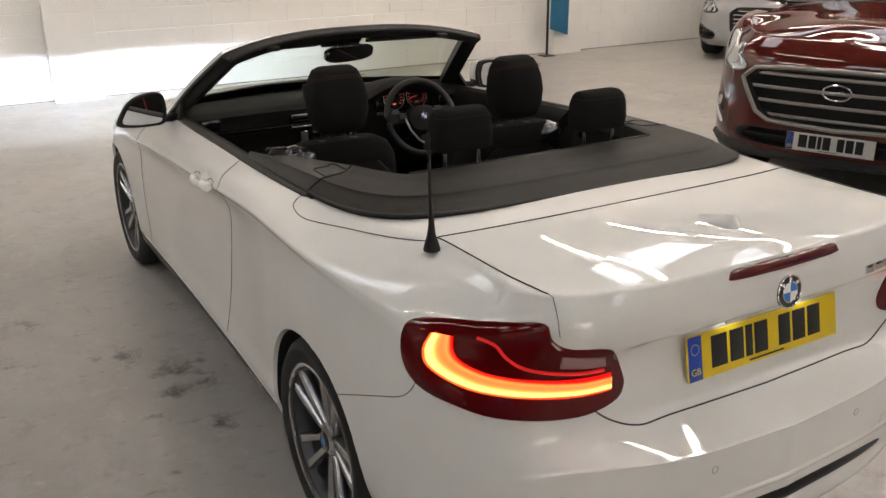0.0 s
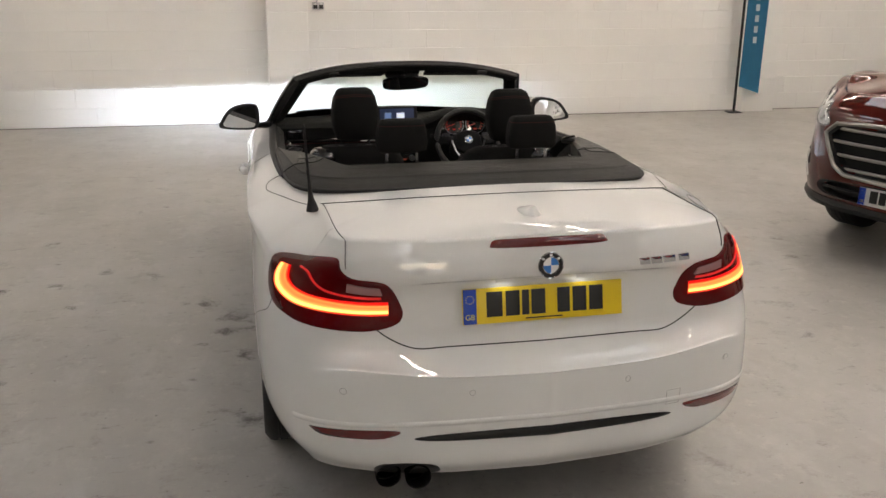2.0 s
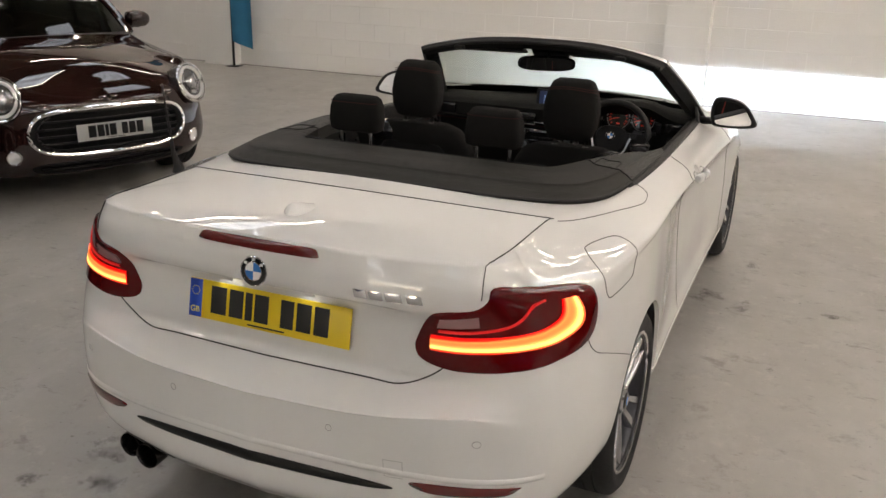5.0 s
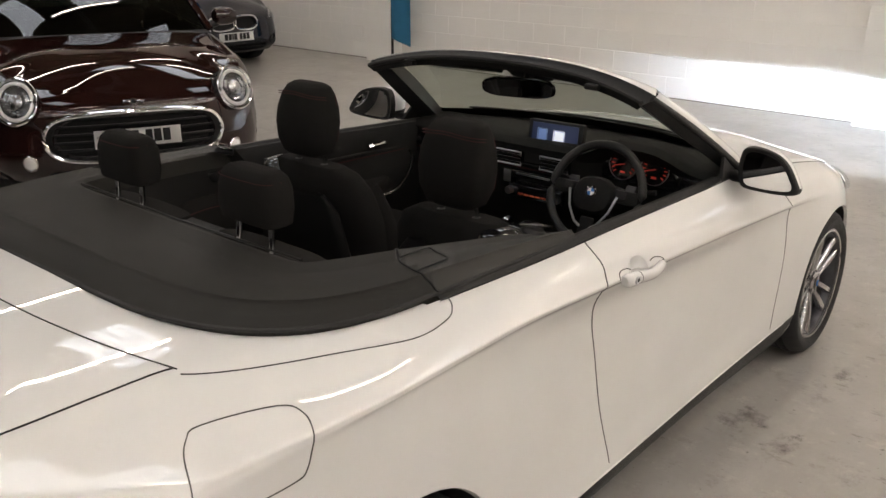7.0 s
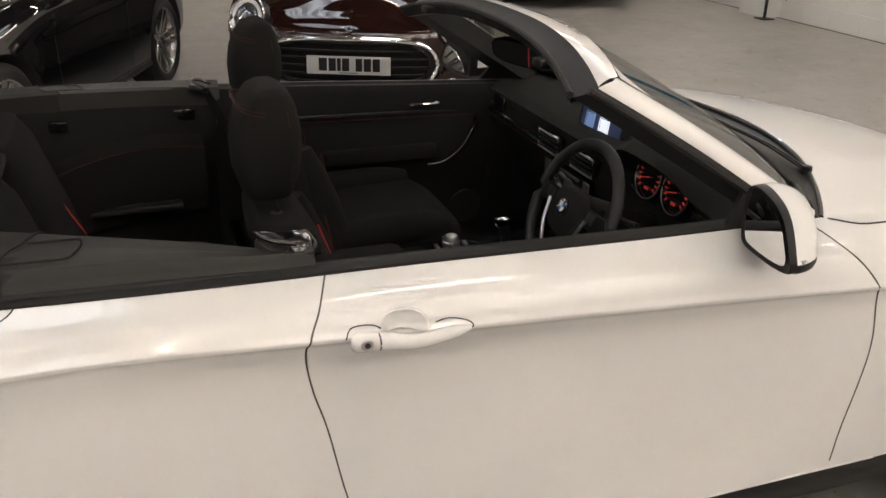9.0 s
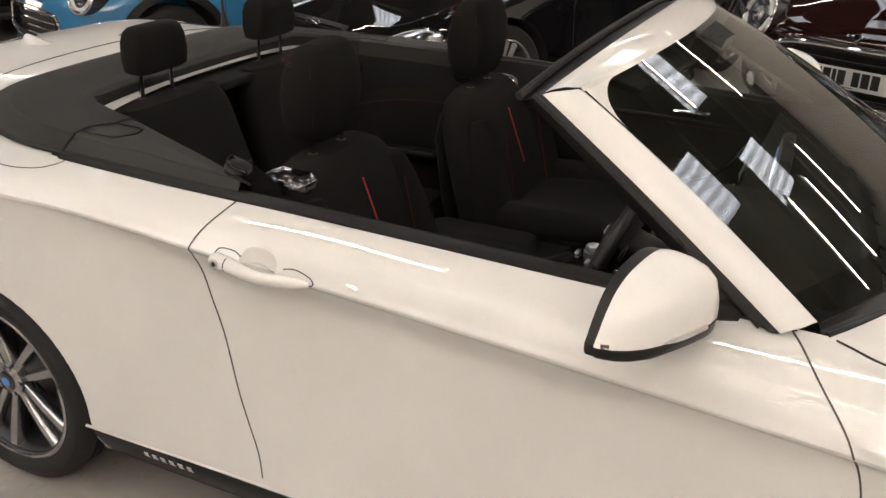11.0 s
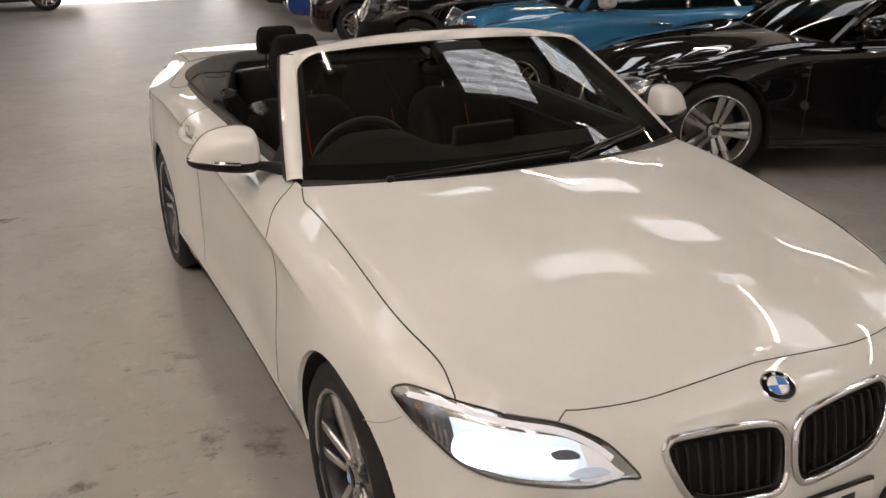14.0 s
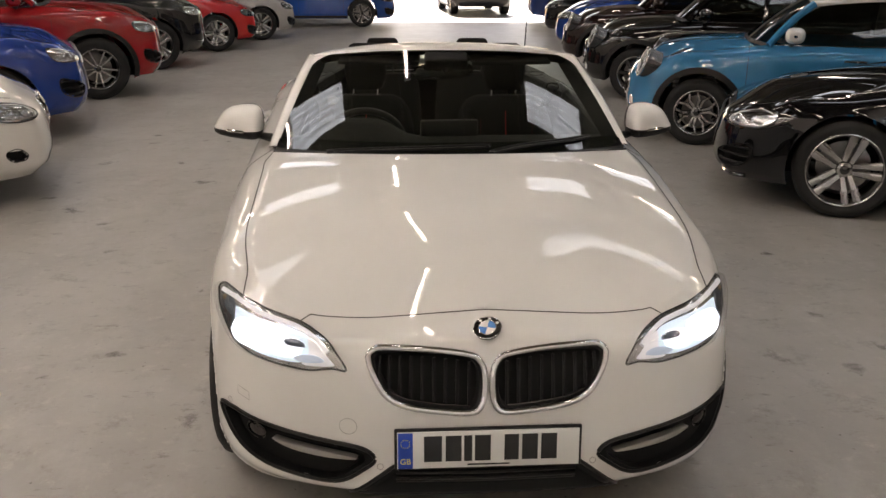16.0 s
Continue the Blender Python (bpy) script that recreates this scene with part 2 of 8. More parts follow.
def tube(points, radius, n=8, closed=False, flat=1.0):
    """A round bar along points."""
    p = np.array(points, float)
    r = np.broadcast_to(np.array(radius, float), (len(p),))
    if closed:
        d = np.roll(p, -1, 0) - np.roll(p, 1, 0)
    else:
        d = np.gradient(p, axis=0)
    d /= np.linalg.norm(d, axis=1)[:, None] + 1e-12
    ref = np.array([0, 0, 1.0]) if abs(d[:, 2]).mean() < 0.8 else np.array([1.0, 0, 0])
    s = np.cross(d, ref)
    s /= np.linalg.norm(s, axis=1)[:, None] + 1e-12
    t = np.cross(s, d)
    a = np.linspace(0, 2 * np.pi, n, endpoint=False)
    P = p[:, None] + r[:, None, None] * (np.cos(a)[None, :, None] * s[:, None] + flat * np.sin(a)[None, :, None] * t[:, None])
    v, f = grid_geo(P, closed_u=closed, closed_v=True)
    if not closed:
        k = len(p) * n
        f += [tuple(range(n)), tuple(range(k - 1, k - n - 1, -1))]
    return v, f


def curve(ts, vs):
    """A smooth curve through knots, without overshoot; vs may hold several columns."""
    ts, vs = np.array(ts, float), np.array(vs, float)
    one = vs.ndim == 1
    vs = vs[:, None] if one else vs
    h = np.diff(ts)[:, None]
    d = np.diff(vs, axis=0) / h
    m = np.zeros_like(vs)
    if len(ts) > 2:
        w1, w2 = 2 * h[1:] + h[:-1], h[1:] + 2 * h[:-1]
        with np.errstate(divide="ignore", invalid="ignore"):
            hm = (w1 + w2) / (w1 / d[:-1] + w2 / d[1:])
        m[1:-1] = np.where(d[:-1] * d[1:] > 0, np.nan_to_num(hm), 0)
    m[0], m[-1] = d[0], d[-1]

    def f(t):
        t = np.asarray(t, float)
        i = np.clip(np.searchsorted(ts, t, side="right") - 1, 0, len(ts) - 2)
        hh = ts[i + 1] - ts[i]
        s = ((t - ts[i]) / hh)[..., None]
        hh = hh[..., None]
        r = (vs[i] * (2 * s**3 - 3 * s**2 + 1) + m[i] * hh * (s**3 - 2 * s**2 + s)
             + vs[i + 1] * (-2 * s**3 + 3 * s**2) + m[i + 1] * hh * (s**3 - s**2))
        return r[..., 0] if one else r
    return f


def rounded(pts, n=8, closed=True):
    """A smooth closed (or open) line through the points, Catmull-Rom."""
    p = np.array(pts, float)
    N = len(p)
    out = []
    for i in range(N if closed else N - 1):
        a, b, c, d = (p[(i + k) % N] if closed else p[min(max(i + k, 0), N - 1)] for k in (-1, 0, 1, 2))
        for s in np.arange(n) / n:
            out.append(0.5 * (2 * b + (c - a) * s + (2 * a - 5 * b + 4 * c - d) * s**2 + (3 * b - a - 3 * c + d) * s**3))
    if not closed:
        out.append(p[-1])
    return np.array(out)


def polyline(pts, n=8, closed=True):
    """Points at even steps along straight sides, corners kept."""
    p = np.array(pts, float)
    N = len(p)
    out = []
    for i in range(N if closed else N - 1):
        for s in np.arange(n) / n:
            out.append(p[i] + (p[(i + 1) % N] - p[i]) * s)
    if not closed:
        out.append(p[-1])
    return np.array(out)


class Shell:
    """The outer skin of a vehicle's half: a plan outline from nose to tail, inset level by level.
    outline: (x, y) knots; profiles: knot index -> rows of (inset, z) from the sill to the top edge."""

    def __init__(self, outline, profiles):
        self.N = len(outline) - 1
        self.o = curve(range(len(outline)), outline)
        keys = sorted(profiles)
        self.K = len(profiles[keys[0]]) - 1
        self.p = [curve(keys, [profiles[k][j] for k in keys]) for j in range(self.K + 1)]
        u = np.linspace(0, self.N, 500)
        v = np.linspace(0, self.K, 160)
        self.u, self.v = np.meshgrid(u, v, indexing="ij")
        self.P = self.at(self.u, self.v)
        self.Z, self.vs = np.maximum.accumulate(self.P[..., 2], axis=1), v

    def at(self, u, v):
        u, v = np.asarray(u, float), np.asarray(v, float)
        e = 0.02
        lo, hi = np.clip(u - e, 0, self.N), np.clip(u + e, 0, self.N)
        t = self.o(hi) - self.o(lo)
        t = np.where(np.isclose(u, 0)[..., None], [1, 0], t)
        t = np.where(np.isclose(u, self.N)[..., None], [-1, 0], t)
        t /= np.linalg.norm(t, axis=-1)[..., None] + 1e-12
        nrm = np.stack([-t[..., 1], t[..., 0]], -1)
        rows = np.stack([q(u) for q in self.p], 0)
        i = np.clip(v.astype(int), 0, self.K - 1)

        def pick(k):
            k = np.clip(k, 0, self.K)
            return np.take_along_axis(rows, np.broadcast_to(k[None, ..., None], (1, *u.shape, 2)), 0)[0]
        a, b, c, d = pick(i - 1), pick(i), pick(i + 1), pick(i + 2)
        a = np.where((i == 0)[..., None], 2 * b - c, a)
        d = np.where((i + 2 > self.K)[..., None], 2 * c - b, d)
        s = (v - i)[..., None]
        q = 0.5 * (2 * b + (c - a) * s + (2 * a - 5 * b + 4 * c - d) * s**2 + (3 * b - a - 3 * c + d) * s**3)
        xy = self.o(u) - nrm * q[..., :1]
        xy[..., 0] = np.maximum(xy[..., 0], 0)
        return np.concatenate([xy, q[..., 1:]], -1)

    def normal(self, u, v):
        e = 0.03
        a = self.at(np.clip(u + e, 0, self.N), v) - self.at(np.clip(u - e, 0, self.N), v)
        b = self.at(u, np.clip(v + e, 0, self.K)) - self.at(u, np.clip(v - e, 0, self.K))
        n = np.cross(b, a)
        n = n / (np.linalg.norm(n, axis=-1)[..., None] + 1e-12)
        return n

    def uz(self, pts, off=0.0):
        """Points and normals on the skin at (u, z); u below 0 or past the tail's middle lies on the other half."""
        p = np.atleast_2d(np.array(pts, float))
        u, z = p[:, 0].copy(), p[:, 1]
        sgn = np.where((u < 0) | (u > self.N), -1.0, 1.0)
        u = np.where(u < 0, -u, np.where(u > self.N, 2 * self.N - u, u))
        k = u / self.N * (len(self.Z) - 1)
        i = np.clip(k.astype(int), 0, len(self.Z) - 2)
        w = (k - i)[:, None]
        Z = self.Z[i] * (1 - w) + self.Z[i + 1] * w
        v = np.array([np.interp(zz, row, self.vs) for zz, row in zip(z, Z)])
        P, n = self.at(u, v).copy(), self.normal(u, v).copy()
        P[:, 0] *= sgn
        n[:, 0] *= sgn
        return P + n * off, n

    def patch(self, outline, off=0.002, dome=0.0, skirt=0.012, rings=6, shrink=1.0, dish=0.0):
        """A piece that follows the skin inside a closed (u, z) line, with a rounded edge."""
        o = np.array(outline, float)
        c = o.mean(0)
        o = c + (o - c) * shrink
        fr = [1.0, *np.linspace(0.97, 0.0, rings)[:-1]] if not dish else [1.0, 0.95, 0.9, 0.87, 0.5]
        pts = np.concatenate([c + (o - c) * k for k in fr] + [c[None]])
        P, n = self.uz(pts)
        m = len(o)
        lay = [P[:m] - n[:m] * skirt] + [P[i * m:(i + 1) * m] + n[i * m:(i + 1) * m] * (off * (0.55 if i == 0 else 1) + dome * (1 - k * k) - (dish if k < 0.89 else 0)) for i, k in enumerate(fr)]
        v, f = grid_geo(np.array(lay), closed_v=True)
        v.append(tuple(P[-1] + n[-1] * (off + dome - dish)))
        b = (len(lay) - 1) * m
        f += [(b + j, b + (j + 1) % m, len(v) - 1) for j in range(m)]
        return v, f

    def ribbon(self, line, width=0.004, off=0.0012, closed=False):
        """A thin strip along a (u, z) line on the skin."""
        P, n = self.uz(line)
        return strip(P, n, width, off, closed)

    def rim(self, outline, radius=0.004, off=0.002):
        """A round bead along a closed (u, z) line."""
        return tube(self.uz(outline, off)[0], radius, 6, closed=True)


def strip(P, n, width=0.004, off=0.0012, closed=False):
    d = np.roll(P, -1, 0) - np.roll(P, 1, 0) if closed else np.gradient(P, axis=0)
    s = np.cross(d, n)
    s /= np.linalg.norm(s, axis=1)[:, None] + 1e-12
    Q = np.stack([P - s * width / 2 - n * 0.002, P - s * width / 2 + n * off, P + s * width / 2 + n * off, P + s * width / 2 - n * 0.002], 1)
    return grid_geo(Q, closed_u=closed)


def ellipse(cx, cz, a, b, n=24, power=2.0, tilt=0.0):
    t = np.linspace(0, 2 * np.pi, n, endpoint=False)
    x = a * np.sign(np.cos(t)) * abs(np.cos(t)) ** (2 / power)
    z = b * np.sign(np.sin(t)) * abs(np.sin(t)) ** (2 / power)
    c, s = math.cos(radians(tilt)), math.sin(radians(tilt))
    return np.stack([cx + x * c - z * s, cz + x * s + z * c], 1)


def arch_cut(geo, wheels, radius):
    """Opens the wheel arches: faces inside go, edge points move onto the arch."""
    verts = np.array(geo[0], float)
    for wy, wz in wheels:
        d = np.hypot(verts[:, 1] - wy, verts[:, 2] - wz)
        inside = (d < radius) & (abs(verts[:, 0]) > 0.4)
        faces = [f for f in geo[1] if not all(inside[i] for i in f)]
        k = np.where(inside, radius / np.maximum(d, 1e-6), 1.0)
        verts[:, 1] = np.where(inside, wy + (verts[:, 1] - wy) * k, verts[:, 1])
        verts[:, 2] = np.where(inside, wz + (verts[:, 2] - wz) * k, verts[:, 2])
        geo = (None, faces)
    return [tuple(v) for v in verts], geo[1]


def open_skin(geo, uv, holes):
    """Takes away the faces of a (u, z) grid whose middle lies inside one of the closed lines."""
    V = np.array(geo[0], float)
    C = np.array([[uv[list(f)].mean(), V[list(f), 2].mean()] for f in geo[1]])
    out = np.zeros(len(C), bool)
    for h, size in holes:
        h = np.array(h, float)
        c = h.mean(0)
        h = c + (h - c) * size
        ins = np.zeros(len(C), bool)
        for a, b in zip(h, np.roll(h, -1, 0)):
            hit = (a[1] > C[:, 1]) != (b[1] > C[:, 1])
            ins ^= hit & (C[:, 0] < (b[0] - a[0]) * (C[:, 1] - a[1]) / (b[1] - a[1] + 1e-12) + a[0])
        out |= ins
    return geo[0], [f for f, o in zip(geo[1], out) if not o]


def clean(geo):
    """Drops points that no face uses."""
    used = sorted({i for f in geo[1] for i in f})
    idx = {i: k for k, i in enumerate(used)}
    return [geo[0][i] for i in used], [tuple(idx[i] for i in f) for f in geo[1]]


def split(geo, test):
    """Faces whose middle passes the test, and the rest."""
    V = geo[0]
    yes, no = [], []
    for f in geo[1]:
        c = np.mean([V[i] for i in f], axis=0)
        (yes if test(*c) else no).append(f)
    return clean((V, yes)), clean((V, no))


# ---------------------------------------------------------------- wheels
def tyre_geo(R, rim_r, w):
    h = w / 2
    pr = [(rim_r - 0.012, -h * 0.85), (rim_r + 0.01, -h * 0.95), (rim_r + (R - rim_r) * 0.5, -h * 1.04), (R - 0.022, -h * 0.98), (R - 0.006, -h * 0.86), (R, -h * 0.72)]
    for k in (-0.42, -0.14, 0.14, 0.42):
        c = k * h * 1.25
        pr += [(R, c - 0.006), (R - 0.007, c - 0.005), (R - 0.007, c + 0.005), (R, c + 0.006)]
    pr += [(R, h * 0.72), (R - 0.006, h * 0.86), (R - 0.022, h * 0.98), (rim_r + (R - rim_r) * 0.62, h * 1.04), (rim_r + (R - rim_r) * 0.58, h * 1.046), (rim_r + (R - rim_r) * 0.35, h * 1.03), (rim_r + 0.01, h * 0.95), (rim_r - 0.012, h * 0.85)]
    return lathe(pr, 72)


def barrel_geo(r, w):
    h = w / 2
    return lathe([(r - 0.03, -h * 0.8), (r - 0.02, -h * 0.2), (r - 0.022, h * 0.5), (r - 0.012, h * 0.82), (r - 0.003, h * 0.93), (r + 0.006, h * 0.95), (r + 0.004, h * 0.86), (r - 0.002, h * 0.8)], 72)


def spoke_geo(r0, r1, w0, w1, x0, x1, thick, lean=0.0, off=0.0):
    """One spoke that runs out along z, its face towards +x."""
    rows = []
    for s in np.linspace(0, 1, 7):
        r = r0 + (r1 - r0) * s
        x = x0 + (x1 - x0) * (s ** 1.5) + 0.006 * math.sin(math.pi * s)
        w = (w0 + (w1 - w0) * s) / 2
        y = off * (1 - s) + lean * s
        rows.append([(x - thick, y - w * 1.1, r), (x - 0.006, y - w * 1.05, r), (x, y - w * 0.75, r), (x, y + w * 0.75, r), (x - 0.006, y + w * 1.05, r), (x - thick, y + w * 1.1, r)])
    v, f = grid_geo(np.array(rows), closed_v=True)
    return v, f + [tuple(range(6)), tuple(range(len(v) - 1, len(v) - 7, -1))]


def spokes(style, r):
    """All spokes of a rim as bright faces and dark webs."""
    bright, dark = [], []
    turn = lambda g, a: moved(g, Matrix.Rotation(radians(a), 4, "X"))
    if style == "double":
        for k in range(5):
            for s in (-1, 1):
                bright.append(turn(spoke_geo(0.045, r - 0.010, 0.022, 0.031, 0.008, 0.030, 0.026, lean=s * 0.046, off=s * 0.017), k * 72))
            dark.append(turn(spoke_geo(0.05, r - 0.02, 0.03, 0.1, -0.012, -0.005, 0.02), k * 72))
    elif style == "five_v":
        for k in range(5):
            for s in (-1, 1):
                bright.append(turn(spoke_geo(0.05, r - 0.012, 0.036, 0.054, 0.0, 0.03, 0.035, lean=s * 0.038, off=s * 0.023), k * 72))
    elif style == "ten":
        for k in range(10):
            bright.append(turn(spoke_geo(0.045, r - 0.012, 0.026, 0.022, 0.01, 0.028, 0.03, lean=(0.02 if k % 2 else -0.02)), k * 36))
    elif style == "loop":
        for k in range(6):
            for s in (-1, 1):
                bright.append(turn(spoke_geo(0.05, r * 0.62, 0.026, 0.03, 0.012, 0.022, 0.03, lean=0.02 * s, off=0.012 * s), k * 60))
                bright.append(turn(spoke_geo(r * 0.58, r - 0.01, 0.03, 0.03, 0.02, 0.028, 0.03, lean=0.075 * s, off=0.016 * s), k * 60))
    else:
        for k in range(7):
            bright.append(turn(spoke_geo(0.045, r - 0.012, 0.05, 0.045, 0.008, 0.028, 0.03), k * 360 / 7))
    return bright, dark


WHEELS = {}


def add_wheel(car, centre, R, rim_r, w, style, side, rim_mat=None, turn=0.0, cap=None):
    """A wheel under a car: disc, tyre, rim, spokes and cap; side +1 faces +x."""
    key = (R, rim_r, w, style, rim_mat)
    if key not in WHEELS:
        br, dk = spokes(style, rim_r)
        hub = lathe([(0.0, 0.022), (0.03, 0.022), (0.034, 0.02), (0.05, 0.014), (0.052, -0.02)], 32)
        bolts = [moved(lathe([(0.0, 0.02), (0.007, 0.02), (0.009, 0.012), (0.009, 0.0)], 8), Matrix.Rotation(radians(72 * k + 36), 4, "X") @ Matrix.Translation((0, 0, 0.042))) for k in range(5)]
        face = w / 2 - 0.045
        shift = Matrix.Translation((face, 0, 0))
        WHEELS[key] = [("disc", lathe([(0.02, -0.05), (rim_r * 0.72, -0.05), (rim_r * 0.72, -0.03), (0.05, -0.025), (0.0, -0.025)], 40), STEEL),
                       ("tyre", tyre_geo(R, rim_r, w), RUBBER), ("rim", barrel_geo(rim_r, w), rim_mat or RIM_DARK),
                       ("spokes", moved(join(*br, hub, *bolts), shift), RIM if style != "black" else GLOSS_BLACK)]
        if style != "black":
            WHEELS[key].append(("rim_lip", tube([(w / 2 - 0.008, (rim_r + 0.001) * math.cos(t), (rim_r + 0.001) * math.sin(t)) for t in np.linspace(0, 2 * math.pi, 64, endpoint=False)], 0.0065, 6, closed=True), RIM))
        if dk:
            WHEELS[key].append(("web", moved(join(*dk), shift), RIM_DARK))
        WHEELS[key].append(("centre_cap", moved(lathe([(0.0, 0.027), (0.026, 0.026), (0.031, 0.023), (0.032, 0.015)], 28), shift), GLOSS_BLACK))
        if cap:
            WHEELS[key].append(("cap_mark", moved(lathe([(0.0, 0.0285), (0.014, 0.0282), (0.015, 0.026)], 20), shift), BADGE_BLUE))
        WHEELS[key] = [(n, part(n, g, m), m) for n, g, m in WHEELS[key]]
        for n, o, m in WHEELS[key]:
            scene.collection.objects.unlink(o)
    made = None
    for n, o, m in WHEELS[key]:
        ob = new("wheel" if made is None else n, o.data)
        if made is None:
            made = ob
            ob.parent = car
            ob.matrix_basis = pose(*centre, 0, 0, (0 if side > 0 else 180) + turn) @ pose(0, 0, 0, 17 * side, 0, 0)
        else:
            ob.parent = made
    return made


def plate_geo(w=0.52, h=0.111, t=0.006):
    return box(w, t, h, bevel=0.002)


PLATE_BARS = (0.062, 0.055, 0.028, 0.055, 0.05, 0.055, 0.055)


def number_plate(car, at, back, tilt=0.0, yellow=False, heading=0.0, blue=True):
    """A plate with its characters as plain bars; it faces +y before turning."""
    m = at if isinstance(at, Matrix) else pose(*at, tilt, 0, heading)
    p = part("number_plate", plate_geo(), YELLOW if yellow else PLATE_WHITE, car, "yellow number plate with dark bars" if yellow else "white number plate with dark bars")
    p.matrix_basis = m
    if blue:
        band = part("country_band", box(0.042, 0.002, 0.108, (0.237, 0.0035, 0), bevel=0.0006), PLATE_BLUE, p)
        for t in range(12):
            part("star", box(0.0026, 0.001, 0.0026, (0.237 + 0.0125 * math.cos(t * math.pi / 6), 0.0047, 0.022 + 0.0125 * math.sin(t * math.pi / 6))), PLATE_STAR, band)
        cu = bpy.data.curves.new("letters", "FONT")
        cu.body, cu.size, cu.align_x, cu.extrude = "GB", 0.024, "CENTER", 0.0004
        cu.materials.append(PLATE_STAR)
        letters = new("letters", cu)
        letters.parent = band
        letters.matrix_basis = pose(0.237, 0.0050, -0.040, 90, 0, 180)
    x = 0.19
    for i, w in enumerate(PLATE_BARS):
        part("character_bar", box(w * 0.82, 0.002, 0.078, (x - w / 2, 0.0036, 0.004), bevel=0.0005), PLATE_BLACK, p)
        x -= w + (0.03 if i == 3 else 0.0)
    part("maker_line", box(0.12, 0.002, 0.004, (0, 0.0036, -0.046)), PLATE_BLACK, p)
    return p


# ---------------------------------------------------------------- the white convertible
OUTLINE = [(0, 2.085), (0.28, 2.07), (0.53, 2.005), (0.72, 1.87), (0.835, 1.65), (0.878, 1.36), (0.873, 0.80), (0.868, 0.2), (0.872, -0.5), (0.882, -1.0),
           (0.885, -1.34), (0.865, -1.75), (0.79, -2.06), (0.60, -2.22), (0.30, -2.29), (0, -2.31)]


def eleven(rows):
    """Eight levels, drawn out to eleven."""
    return curve(range(8), rows)(np.array([0, 1, 2, 3, 3.5, 4, 4.5, 5, 5.5, 6, 7])).tolist()


PROFILES = {
    0: eleven([(0.12, 0.17), (0.03, 0.23), (0.035, 0.32), (0.045, 0.43), (0.06, 0.52), (0.075, 0.61), (0.115, 0.69), (0.195, 0.722)]),
    2: eleven([(0.10, 0.17), (0.02, 0.23), (0.02, 0.32), (0.025, 0.43), (0.035, 0.52), (0.055, 0.60), (0.10, 0.665), (0.155, 0.70)]),
    3: eleven([(0.055, 0.17), (0.012, 0.24), (0.01, 0.33), (0.012, 0.44), (0.02, 0.54), (0.04, 0.63), (0.08, 0.70), (0.13, 0.742)]),
    4: eleven([(0.025, 0.18), (0.005, 0.26), (0.0, 0.36), (0.003, 0.48), (0.012, 0.58), (0.035, 0.68), (0.08, 0.75), (0.14, 0.79)]),
    5: eleven([(0.05, 0.20), (0.01, 0.30), (0.0, 0.42), (0.0, 0.55), (0.008, 0.655), (0.03, 0.742), (0.085, 0.812), (0.155, 0.847)]),
    6: [(0.06, 0.17), (0.02, 0.27), (0.012, 0.42), (0.014, 0.55), (0.020, 0.66), (0.022, 0.735), (0.016, 0.782), (0.007, 0.800), (0.012, 0.816), (0.055, 0.875), (0.15, 0.929)],
    7: [(0.07, 0.17), (0.018, 0.27), (0.028, 0.40), (0.032, 0.55), (0.036, 0.68), (0.033, 0.775), (0.015, 0.826), (0.002, 0.846), (0.007, 0.862), (0.040, 0.910), (0.125, 0.955)],
    8: [(0.07, 0.17), (0.018, 0.27), (0.028, 0.40), (0.036, 0.55), (0.042, 0.70), (0.039, 0.815), (0.017, 0.872), (0.001, 0.893), (0.006, 0.907), (0.036, 0.944), (0.11, 0.982)],
    9: [(0.07, 0.18), (0.018, 0.28), (0.014, 0.40), (0.014, 0.55), (0.018, 0.70), (0.021, 0.83), (0.013, 0.902), (0.003, 0.925), (0.009, 0.937), (0.054, 0.964), (0.135, 0.987)],
    10: [(0.06, 0.22), (0.02, 0.30), (0.0, 0.42), (0.0, 0.55), (0.004, 0.70), (0.011, 0.83), (0.009, 0.901), (0.002, 0.923), (0.010, 0.936), (0.063, 0.960), (0.165, 0.992)],
    11: [(0.08, 0.25), (0.02, 0.34), (0.0, 0.44), (0.0, 0.56), (0.006, 0.66), (0.016, 0.77), (0.026, 0.85), (0.034, 0.893), (0.052, 0.918), (0.115, 0.958), (0.235, 1.015)],
    12: eleven([(0.08, 0.25), (0.02, 0.34), (0.0, 0.44), (0.0, 0.56), (0.015, 0.70), (0.05, 0.82), (0.09, 0.93), (0.172, 1.012)]),
    13: [(0.09, 0.252), (0.025, 0.328), (0.006, 0.44), (0.0, 0.618), (0.010, 0.643), (0.050, 0.695), (0.06, 0.76), (0.065, 0.84), (0.06, 0.905), (0.065, 0.96), (0.09, 1.018)],
    14: [(0.09, 0.248), (0.025, 0.328), (0.014, 0.44), (0.006, 0.604), (0.015, 0.621), (0.108, 0.682), (0.125, 0.74), (0.13, 0.865), (0.075, 0.90), (0.073, 0.955), (0.095, 1.022)],
    15: [(0.09, 0.248), (0.025, 0.328), (0.014, 0.44), (0.008, 0.601), (0.017, 0.618), (0.118, 0.682), (0.135, 0.74), (0.15, 0.868), (0.088, 0.90), (0.085, 0.955), (0.105, 1.024)],
}
WHEEL_Y, WHEEL_Z, WHEEL_R = 1.345, 0.317, 0.317
BODY = Shell(OUTLINE, PROFILES)
UGRID = np.union1d(np.linspace(0, BODY.N, 451), np.linspace(7.74, 7.93, 39))


